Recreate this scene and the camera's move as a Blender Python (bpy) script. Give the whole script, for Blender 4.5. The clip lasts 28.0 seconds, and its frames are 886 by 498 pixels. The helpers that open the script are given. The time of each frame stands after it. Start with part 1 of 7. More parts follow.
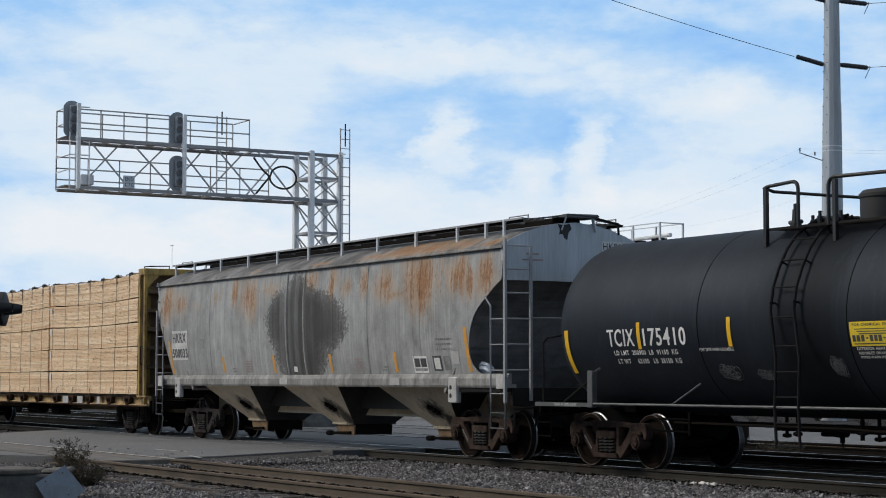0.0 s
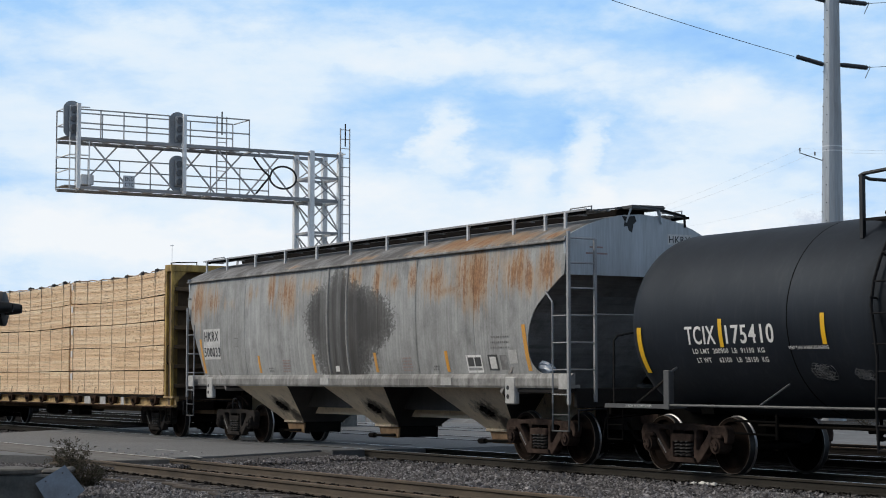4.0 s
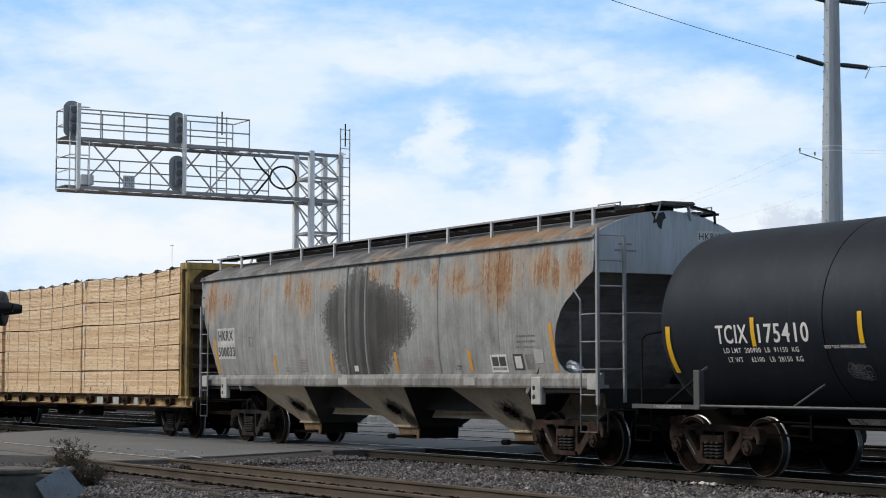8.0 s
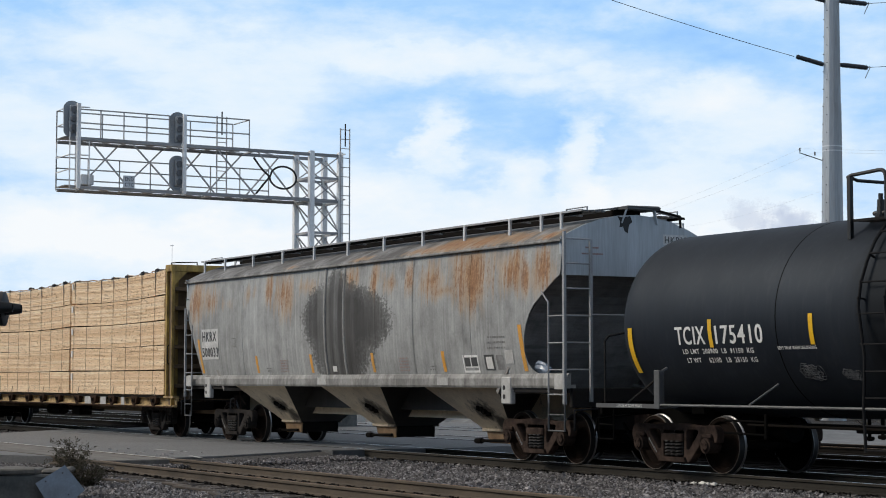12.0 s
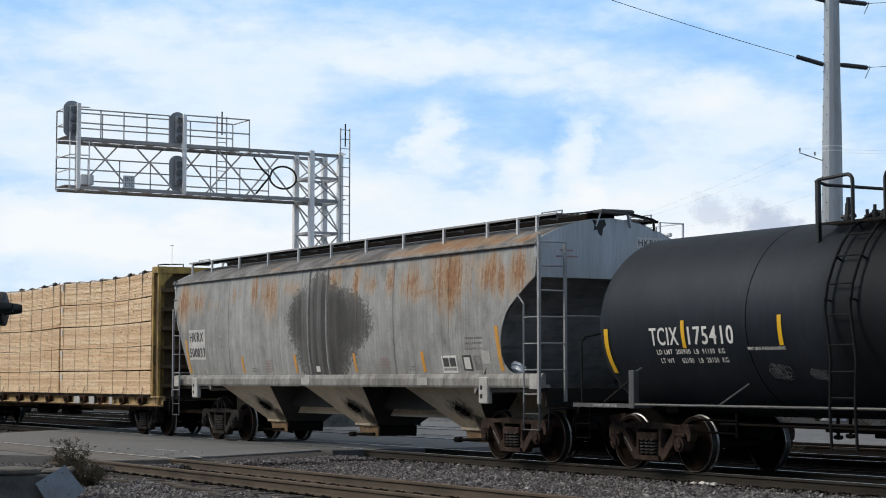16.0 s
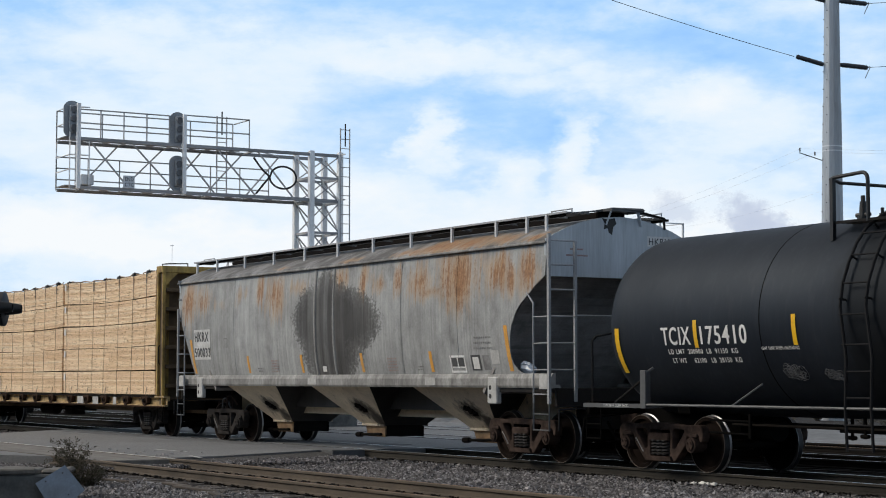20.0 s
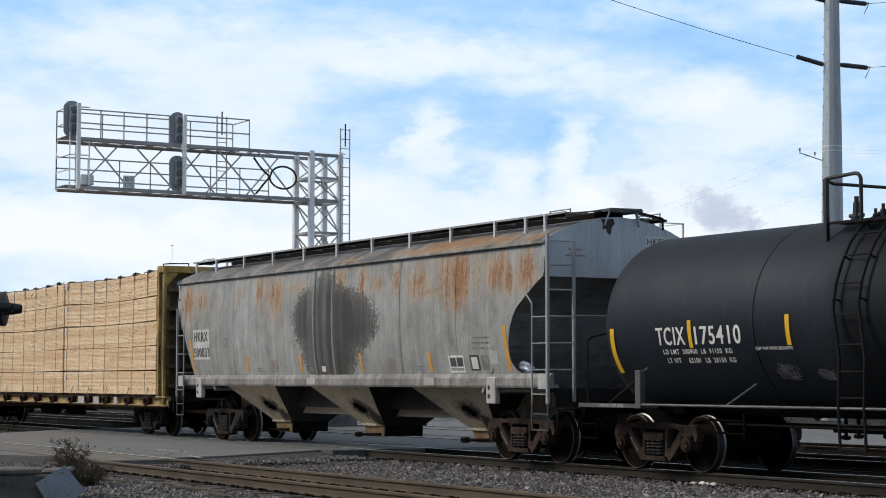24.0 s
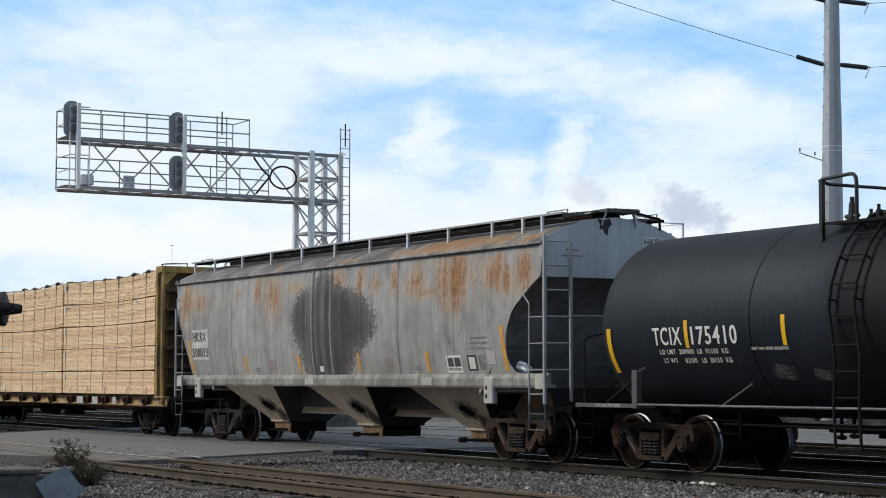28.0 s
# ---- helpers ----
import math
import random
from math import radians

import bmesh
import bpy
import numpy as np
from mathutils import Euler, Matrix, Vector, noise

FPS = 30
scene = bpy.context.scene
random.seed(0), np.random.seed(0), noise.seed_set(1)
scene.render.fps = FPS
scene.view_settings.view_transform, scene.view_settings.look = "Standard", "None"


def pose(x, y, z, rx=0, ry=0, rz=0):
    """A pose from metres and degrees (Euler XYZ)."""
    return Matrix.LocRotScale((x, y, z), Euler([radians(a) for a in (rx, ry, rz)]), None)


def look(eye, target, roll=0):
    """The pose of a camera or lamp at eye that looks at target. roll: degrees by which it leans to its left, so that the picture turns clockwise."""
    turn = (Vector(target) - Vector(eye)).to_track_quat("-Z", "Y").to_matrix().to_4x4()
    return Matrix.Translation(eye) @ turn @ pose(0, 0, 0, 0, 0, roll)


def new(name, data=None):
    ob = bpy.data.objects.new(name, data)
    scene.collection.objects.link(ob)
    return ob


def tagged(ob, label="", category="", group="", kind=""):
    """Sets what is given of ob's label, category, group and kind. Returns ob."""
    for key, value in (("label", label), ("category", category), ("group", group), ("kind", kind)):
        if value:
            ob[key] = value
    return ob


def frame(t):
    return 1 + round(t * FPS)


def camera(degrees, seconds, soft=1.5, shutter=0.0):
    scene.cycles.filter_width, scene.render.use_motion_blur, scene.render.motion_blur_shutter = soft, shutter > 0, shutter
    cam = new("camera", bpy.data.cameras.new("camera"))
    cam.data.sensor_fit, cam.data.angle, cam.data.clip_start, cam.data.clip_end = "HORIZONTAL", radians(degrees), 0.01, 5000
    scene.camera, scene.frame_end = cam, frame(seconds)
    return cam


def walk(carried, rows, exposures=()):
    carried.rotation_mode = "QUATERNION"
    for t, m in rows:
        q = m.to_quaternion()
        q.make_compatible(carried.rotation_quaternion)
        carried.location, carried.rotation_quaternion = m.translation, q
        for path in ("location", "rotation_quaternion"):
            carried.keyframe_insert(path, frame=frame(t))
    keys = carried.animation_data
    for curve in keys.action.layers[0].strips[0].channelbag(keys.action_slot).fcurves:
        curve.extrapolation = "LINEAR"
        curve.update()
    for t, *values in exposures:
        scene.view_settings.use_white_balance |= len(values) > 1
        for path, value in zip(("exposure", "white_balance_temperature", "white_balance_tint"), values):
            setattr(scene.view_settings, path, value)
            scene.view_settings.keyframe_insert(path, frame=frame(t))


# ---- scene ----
# The world: x runs along the tracks, y across them away from the camera, z = 0 is the top of the rails.
cam = camera(26.73, 28.0, soft=1.0)
EYE = Vector((0, 0, 1.51))
HEAD = (-0.862755 * 0.997559, 0.505622 * 0.997559, 0.069829)
VIEW = look(EYE, EYE + Vector(HEAD))
# the film's own exposure and white balance settle in the first seconds
walk(cam, [(0, VIEW), (28, VIEW)], exposures=[(0, -0.08, 6400, 10), (1, -0.06, 6410, 10), (2, -0.03, 6440, 10), (3, 0.0, 6460, 10), (6, 0.06, 6520, 10), (21, 0.08, 6570, 10), (25, 0.12, 6570, 10), (28, 0.125, 6570, 10)])

# ---- light ----
SUN_ELEV, SUN_AZ = 36.0, 232.0   # degrees; azimuth counted from +x towards +y
world = bpy.data.worlds.new("sky")
scene.world = world
world.use_nodes = True
wn, wl = world.node_tree.nodes, world.node_tree.links
wn.clear()
sky = wn.new("ShaderNodeTexSky")
sky.sky_type, sky.sun_disc = 'NISHITA', False
sky.sun_elevation, sky.sun_rotation = radians(SUN_ELEV), radians(90 - SUN_AZ)
sky.air_density, sky.dust_density, sky.ozone_density = 1.0, 1.0, 1.6
wbg, wout = wn.new("ShaderNodeBackground"), wn.new("ShaderNodeOutputWorld")
wbg.inputs["Strength"].default_value = 0.095
veil = wn.new("ShaderNodeMix")      # a thin white veil of high cloud over the blue
veil.data_type = 'RGBA'
veil.inputs[0].default_value = 0.72
veil.inputs[7].default_value = (4.6, 4.7, 4.8, 1)
wl.new(sky.outputs[0], veil.inputs[6])
wl.new(veil.outputs[2], wbg.inputs[0])
wl.new(wbg.outputs[0], wout.inputs[0])
sun = new("sun", bpy.data.lights.new("sun", 'SUN'))
sun.data.energy, sun.data.angle, sun.data.color = 2.35, radians(24), (1.0, 0.92, 0.80)
_e, _a = radians(SUN_ELEV), radians(SUN_AZ)
sun.matrix_world = look(Vector((math.cos(_a) * math.cos(_e), math.sin(_a) * math.cos(_e), math.sin(_e))) * 60, (0, 0, 0))


# ---- materials ----
def shader(name):
    m = bpy.data.materials.new(name)
    m.use_nodes = True
    nt = m.node_tree
    nt.nodes.clear()
    out = nt.nodes.new("ShaderNodeOutputMaterial")
    b = nt.nodes.new("ShaderNodeBsdfPrincipled")
    nt.links.new(b.outputs[0], out.inputs[0])
    return m, nt, b


def coords(nt, scale=(1, 1, 1), loc=(0, 0, 0)):
    tc = nt.nodes.new("ShaderNodeTexCoord")
    mp = nt.nodes.new("ShaderNodeMapping")
    mp.inputs["Scale"].default_value = scale
    mp.inputs["Location"].default_value = loc
    nt.links.new(tc.outputs["Object"], mp.inputs[0])
    return mp.outputs[0]


def noise_tex(nt, vec, scale, detail=6.0, rough=0.6):
    n = nt.nodes.new("ShaderNodeTexNoise")
    n.inputs["Scale"].default_value, n.inputs["Detail"].default_value, n.inputs["Roughness"].default_value = scale, detail, rough
    nt.links.new(vec, n.inputs["Vector"])
    return n.outputs[0]


def ramp(nt, fac, stops):
    r = nt.nodes.new("ShaderNodeValToRGB")
    el = r.color_ramp.elements
    while len(el) < len(stops):
        el.new(0.5)
    for e, (p, c) in zip(el, stops):
        e.position = p
        e.color = (*c, 1) if len(c) == 3 else c
    nt.links.new(fac, r.inputs[0])
    return r.outputs[0]


def grey(v):
    return (v, v, v)


def mix(nt, fac, a, b, mode='MIX'):
    m = nt.nodes.new("ShaderNodeMix")
    m.data_type, m.blend_type = 'RGBA', mode
    for sock, val in ((m.inputs[0], fac), (m.inputs[6], a), (m.inputs[7], b)):
        if isinstance(val, (int, float)):
            sock.default_value = val
        elif isinstance(val, tuple):
            sock.default_value = (*val, 1)
        else:
            nt.links.new(val, sock)
    return m.outputs[2]


def maths(nt, op, a, b=0.0, clamp=False):
    m = nt.nodes.new("ShaderNodeMath")
    m.operation, m.use_clamp = op, clamp
    for sock, val in ((m.inputs[0], a), (m.inputs[1], b)):
        if isinstance(val, (int, float)):
            sock.default_value = val
        else:
            nt.links.new(val, sock)
    return m.outputs[0]


def bump(nt, b, height, strength=0.3, dist=0.01):
    n = nt.nodes.new("ShaderNodeBump")
    n.inputs["Strength"].default_value, n.inputs["Distance"].default_value = strength, dist
    nt.links.new(height, n.inputs["Height"])
    nt.links.new(n.outputs[0], b.inputs["Normal"])


def worn(name, base, dirt, rough=0.6, metal=0.0, big=1.2, fine=30.0, amount=0.5, stretch=(1, 1, 1), relief=0.15, spread=0.0):
    """Paint, metal, wood or stone with dirt at a large and a fine scale."""
    m, nt, b = shader(name)
    v = coords(nt, stretch)
    n1, n2 = noise_tex(nt, v, big, 5), noise_tex(nt, v, fine, 4)
    f1 = ramp(nt, n1, [(0.38, grey(0)), (0.72, grey(1))])
    c = mix(nt, maths(nt, 'MULTIPLY', f1, amount), base, dirt)
    f2 = ramp(nt, n2, [(0.35, grey(0.78)), (0.7, grey(1.12))])
    c = mix(nt, 0.6, c, f2, 'MULTIPLY')
    if spread:
        oi = nt.nodes.new("ShaderNodeObjectInfo")
        c = mix(nt, 1.0, c, ramp(nt, oi.outputs["Random"], [(0, grey(1 - spread)), (1, grey(1 + spread))]), 'MULTIPLY')
    nt.links.new(c, b.inputs["Base Color"])
    b.inputs["Metallic"].default_value = metal
    if max(base) < 0.07 and not metal and rough > 0.7:
        b.inputs["Specular IOR Level"].default_value = 0.05      # grime and near-black colours hardly shine
    nt.links.new(ramp(nt, n1, [(0.3, grey(max(0.05, rough - 0.1))), (0.7, grey(min(1, rough + 0.12)))]), b.inputs["Roughness"])
    bump(nt, b, n2, relief, 0.004)
    return m


M_WHITE = worn("white_paint", (0.72, 0.72, 0.70), (0.45, 0.44, 0.42), 0.55, amount=0.5)
M_LETTER = worn("lettering_white", (0.78, 0.78, 0.77), (0.6, 0.6, 0.6), 0.5, amount=0.3)
M_LETTER_DARK = worn("lettering_dark", (0.045, 0.047, 0.05), (0.12, 0.12, 0.12), 0.6, amount=0.5)
M_LETTER_RED = worn("lettering_red", (0.30, 0.19, 0.18), (0.32, 0.28, 0.27), 0.7, big=5, amount=0.9)
M_FADED = worn("lettering_faded", (0.15, 0.15, 0.15), (0.28, 0.28, 0.28), 0.7, big=5, amount=1.0)
M_ORANGE = worn("reflector_orange", (0.72, 0.34, 0.05), (0.45, 0.27, 0.1), 0.45, amount=0.6)
M_YELLOW_STRIP = worn("reflector_yellow", (0.85, 0.50, 0.02), (0.7, 0.42, 0.05), 0.4, amount=0.4)
M_PLACARD = worn("placard_yellow", (0.84, 0.62, 0.03), (0.7, 0.55, 0.08), 0.4, amount=0.3)
M_CAR_YELLOW = worn("car_yellow", (0.50, 0.335, 0.085), (0.10, 0.062, 0.032), 0.65, big=3.6, amount=1.0, stretch=(1, 1, 0.5), relief=0.2)
M_CAR_SILL = worn("sill_dusty_yellow", (0.50, 0.36, 0.165), (0.13, 0.075, 0.038), 0.75, big=4.5, fine=22, amount=1.0, relief=0.3)
M_CAR_BROWN = worn("bulkhead_brown", (0.17, 0.115, 0.065), (0.05, 0.035, 0.025), 0.8, amount=0.8)
M_STEEL_DARK = worn("dark_steel", (0.020, 0.0195, 0.020), (0.045, 0.038, 0.032), 0.72, amount=0.6)
M_BLACK = worn("black_paint", (0.0085, 0.009, 0.010), (0.020, 0.020, 0.021), 0.55, amount=0.6)
# grimy underframe, darkened further for the shade beneath the cars
M_UNDER = worn("grimy_shaded_underframe", (0.0085, 0.0078, 0.0072), (0.016, 0.0125, 0.010), 0.9, amount=0.7)
M_BOGIE = worn("rusty_bogie", (0.066, 0.046, 0.038), (0.017, 0.0135, 0.012), 0.8, big=5, amount=1.0, relief=0.35, spread=0.12)
M_RIB = worn("pale_rib", (0.36, 0.355, 0.34), (0.13, 0.125, 0.12), 0.6, big=2.5, amount=0.9, stretch=(1, 1, 0.5))
M_BOGIE_GREY = worn("grey_bogie", (0.042, 0.038, 0.036), (0.018, 0.016, 0.0148), 0.8, big=3, amount=0.8, relief=0.35, spread=0.12)
M_WHEEL = worn("wheel_rust", (0.013, 0.0082, 0.0062), (0.006, 0.0052, 0.0047), 0.8, big=2.2, amount=1.0, relief=0.2)
M_WHEEL_RIM = worn("wheel_rim_rust", (0.13, 0.105, 0.085), (0.06, 0.045, 0.035), 0.6, big=2.5, amount=0.9)
# deep black for seams and hoses; under the tank it stands for shade
M_DEEP_BLACK = worn("deep_black", (0.0035, 0.0034, 0.0033), (0.006, 0.0055, 0.005), 0.95, amount=0.6)
M_BOARD = worn("stained_white_board", (0.62, 0.62, 0.61), (0.40, 0.395, 0.385), 0.6, big=4, fine=18, amount=0.9)
# tread near-black, flange bright: what the curved wheel reflects, put in colour
M_TREAD = worn("wheel_tread", (0.022, 0.0215, 0.022), (0.010, 0.0095, 0.0095), 0.45, metal=0.3, amount=0.5)
M_FLANGE = worn("wheel_flange", (0.36, 0.36, 0.37), (0.15, 0.147, 0.143), 0.32, metal=1.0, amount=0.5)
M_SPRING = worn("spring_steel", (0.024, 0.020, 0.018), (0.012, 0.011, 0.011), 0.6, amount=0.5)
M_GALV = worn("galvanised_steel", (0.62, 0.635, 0.65), (0.46, 0.47, 0.485), 0.5, metal=0.15, amount=0.6, stretch=(1, 1, 0.3))
M_GALV_DK = worn("weathered_galvanised", (0.36, 0.37, 0.385), (0.22, 0.22, 0.23), 0.55, metal=0.15, amount=0.7)
M_POLE = worn("pole_steel", (0.40, 0.43, 0.46), (0.20, 0.185, 0.17), 0.5, metal=0.3, big=1.3, amount=0.8, stretch=(1, 1, 0.06))
M_SIGNAL = worn("signal_grey", (0.30, 0.325, 0.35), (0.17, 0.18, 0.19), 0.55, amount=0.5)
M_CABLE = worn("cable_black", (0.012, 0.012, 0.013), (0.03, 0.03, 0.03), 0.6, amount=0.4)
M_RUBBER = worn("insulator_dark", (0.035, 0.04, 0.05), (0.07, 0.075, 0.08), 0.45, amount=0.5)
M_RAIL_DK = worn("rail_dark", (0.050, 0.046, 0.040), (0.028, 0.026, 0.023), 0.8, big=2, amount=0.8, stretch=(0.4, 1, 1))
# near-black rail and tie: the train's shade on the tracks behind, put into colour
M_RAIL_BLACK = worn("rail_black", (0.014, 0.0125, 0.0115), (0.008, 0.0075, 0.007), 0.9, big=2, amount=0.8, stretch=(0.4, 1, 1))
M_TIE_SHADE = worn("shade_tie", (0.015, 0.0135, 0.0125), (0.008, 0.0075, 0.007), 0.95, big=3, amount=0.8, relief=0.4, spread=0.3)
# pale colour that stands for the shine of the polished rail in the road
M_RAIL_SHINE = worn("rail_road_shine", (0.66, 0.66, 0.66), (0.42, 0.41, 0.40), 0.35, metal=0.2, big=0.8, amount=0.6)
M_SIDE_RAIL = worn("side_rail_grey", (0.10, 0.104, 0.108), (0.05, 0.05, 0.052), 0.5, amount=0.6)
M_GANTRY = worn("gantry_galvanised", (0.84, 0.845, 0.85), (0.66, 0.67, 0.68), 0.45, metal=0.1, amount=0.5, stretch=(1, 1, 0.3))
M_GANTRY_DK = worn("gantry_dark_grey", (0.33, 0.338, 0.35), (0.19, 0.193, 0.20), 0.6, amount=0.8, stretch=(1, 0.3, 1))
M_PALE_WORN = worn("worn_pale_paint", (0.50, 0.50, 0.49), (0.33, 0.325, 0.315), 0.65, big=4, fine=18, amount=1.0)
M_WIRE = worn("wire_grey", (0.60, 0.64, 0.70), (0.48, 0.51, 0.55), 0.6, amount=0.4)
M_WINCH = worn("winch_rust", (0.055, 0.032, 0.021), (0.018, 0.0135, 0.011), 0.85, big=4, amount=0.8)
M_RAIL = worn("rail_rust", (0.088, 0.066, 0.044), (0.040, 0.031, 0.024), 0.75, big=2, amount=0.9, stretch=(0.4, 1, 1))
M_RAIL_TOP = worn("rail_head", (0.74, 0.73, 0.72), (0.42, 0.38, 0.34), 0.28, metal=1.0, big=1.0, amount=0.35, stretch=(0.2, 1, 1))
M_RAIL_TOP_RUSTY = worn("rail_head_rusty", (0.27, 0.18, 0.11), (0.14, 0.09, 0.055), 0.5, metal=0.6, big=1.0, amount=0.6, stretch=(0.2, 1, 1))
M_TIE = worn("creosoted_tie", (0.075, 0.062, 0.052), (0.035, 0.03, 0.027), 0.9, big=3, fine=25, amount=0.8, stretch=(1, 0.2, 1), relief=0.5, spread=0.25)
M_CONCRETE = worn("old_concrete", (0.16, 0.165, 0.165), (0.07, 0.075, 0.075), 0.85, big=2.2, amount=0.8, relief=0.4)
M_LADDER = worn("worn_grey_steel", (0.022, 0.022, 0.0235), (0.015, 0.0145, 0.0145), 0.76, amount=0.6)
M_GANTRY_BRACE = worn("gantry_brace_grey", (0.42, 0.425, 0.435), (0.27, 0.27, 0.275), 0.5, amount=0.6)
M_CONCRETE_PALE = worn("pale_concrete", (0.42, 0.42, 0.41), (0.26, 0.26, 0.25), 0.85, big=1.5, amount=0.8, relief=0.3)
M_CAP = worn("tan_concrete", (0.150, 0.140, 0.125), (0.055, 0.055, 0.052), 0.85, big=3.0, amount=0.9, relief=0.5)
M_PANEL = worn("crossing_panel_grey", (0.125, 0.129, 0.134), (0.07, 0.071, 0.073), 0.95, big=1.5, amount=0.9, stretch=(0.5, 1, 1), relief=0.4)
M_BLOCK = worn("dark_old_concrete", (0.135, 0.138, 0.134), (0.045, 0.048, 0.049), 0.85, big=2.6, amount=0.9, relief=0.5)
M_PLATE = worn("blue_grey_plate", (0.105, 0.15, 0.215), (0.055, 0.078, 0.11), 0.42, big=3, amount=0.8, relief=0.25)
M_GRAFFITI = worn("chalk_scrawl", (0.10, 0.105, 0.115), (0.03, 0.032, 0.036), 0.8, big=5, amount=1.0)
M_TAG = worn("paper_tag", (0.74, 0.72, 0.68), (0.6, 0.58, 0.55), 0.7, amount=0.4)
M_STRAP = worn("steel_strap", (0.30, 0.20, 0.125), (0.17, 0.115, 0.075), 0.5, metal=0.2, big=4, amount=0.8)
M_LINE = worn("road_line_white", (0.46, 0.46, 0.45), (0.22, 0.22, 0.22), 0.7, big=3, amount=0.9)


def lumber_material():
    """Sawn softwood seen on the long edges of stacked boards: thin layers, each board a tone of its own."""
    m, nt, b = shader("sawn_lumber")
    geo = nt.nodes.new("ShaderNodeNewGeometry")
    v = coords(nt, (0.6, 1, 9))
    n1, n2 = noise_tex(nt, v, 3.0, 6), noise_tex(nt, coords(nt, (5, 1, 34)), 1.6, 5, 0.75)
    c = ramp(nt, geo.outputs["Random Per Island"], [(0, (0.72, 0.51, 0.315)), (0.5, (0.86, 0.65, 0.43)), (1, (0.93, 0.77, 0.555))])
    c = mix(nt, ramp(nt, n1, [(0.4, grey(0)), (0.75, grey(0.55))]), c, (0.60, 0.37, 0.19))
    c = mix(nt, ramp(nt, n2, [(0.545, grey(0)), (0.62, grey(0.9))]), c, (0.24, 0.12, 0.055))
    nt.links.new(c, b.inputs["Base Color"])
    b.inputs["Roughness"].default_value = 0.8
    bump(nt, b, n2, 0.3, 0.004)
    return m


M_LUMBER = lumber_material()


def tank_material():
    """Black tank paint, dusty grey towards nothing in particular, with faint run marks."""
    m, nt, b = shader("tank_black")
    n1 = noise_tex(nt, coords(nt, (1, 1, 0.35)), 1.1, 5)
    n2 = noise_tex(nt, coords(nt, (4, 4, 0.3)), 2.6, 5)
    n3 = noise_tex(nt, coords(nt), 45, 3)
    c = mix(nt, ramp(nt, n1, [(0.35, grey(0)), (0.75, grey(0.8))]), (0.0064, 0.0088, 0.0142), (0.0102, 0.0128, 0.0186))
    c = mix(nt, ramp(nt, n2, [(0.50, grey(0)), (0.80, grey(0.30))]), c, (0.036, 0.0375, 0.0405))
    n4 = noise_tex(nt, coords(nt, (0.7, 0.7, 0.5), (4, 0, 0)), 1.6, 7, 0.7)
    c = mix(nt, 1.0, c, ramp(nt, n4, [(0.32, grey(0.75)), (0.55, grey(1.0)), (0.75, grey(1.35))]), 'MULTIPLY')
    # an old dark spill that ran down from the manway
    tc = nt.nodes.new("ShaderNodeTexCoord")
    sep = nt.nodes.new("ShaderNodeSeparateXYZ")
    nt.links.new(tc.outputs["Object"], sep.inputs[0])
    off = maths(nt, 'ABSOLUTE', maths(nt, 'ADD', sep.outputs[0], 0.30))
    spill = maths(nt, 'ADD', maths(nt, 'SUBTRACT', 1.0, off), maths(nt, 'MULTIPLY', maths(nt, 'SUBTRACT', n2, 0.5), 0.9))
    wet = ramp(nt, spill, [(0.0, grey(0)), (0.45, grey(0.75)), (0.8, grey(0.9))])
    c = mix(nt, wet, c, (0.0045, 0.0048, 0.0055))
    nt.links.new(maths(nt, 'SUBTRACT', 0.29, maths(nt, 'MULTIPLY', wet, 0.15)), b.inputs["Specular IOR Level"])
    nt.links.new(c, b.inputs["Base Color"])
    nt.links.new(ramp(nt, n1, [(0.3, grey(0.54)), (0.75, grey(0.68))]), b.inputs["Roughness"])
    b.inputs["Specular IOR Level"].default_value = 0.29
    b.inputs["Specular Tint"].default_value = (0.70, 0.84, 1.0, 1)
    # a film of dust
    b.inputs["Sheen Weight"].default_value = 0.05
    b.inputs["Sheen Roughness"].default_value = 0.35
    b.inputs["Sheen Tint"].default_value = (0.86, 0.93, 1.0, 1)
    bump(nt, b, n3, 0.08, 0.003)
    return m


M_TANK = tank_material()


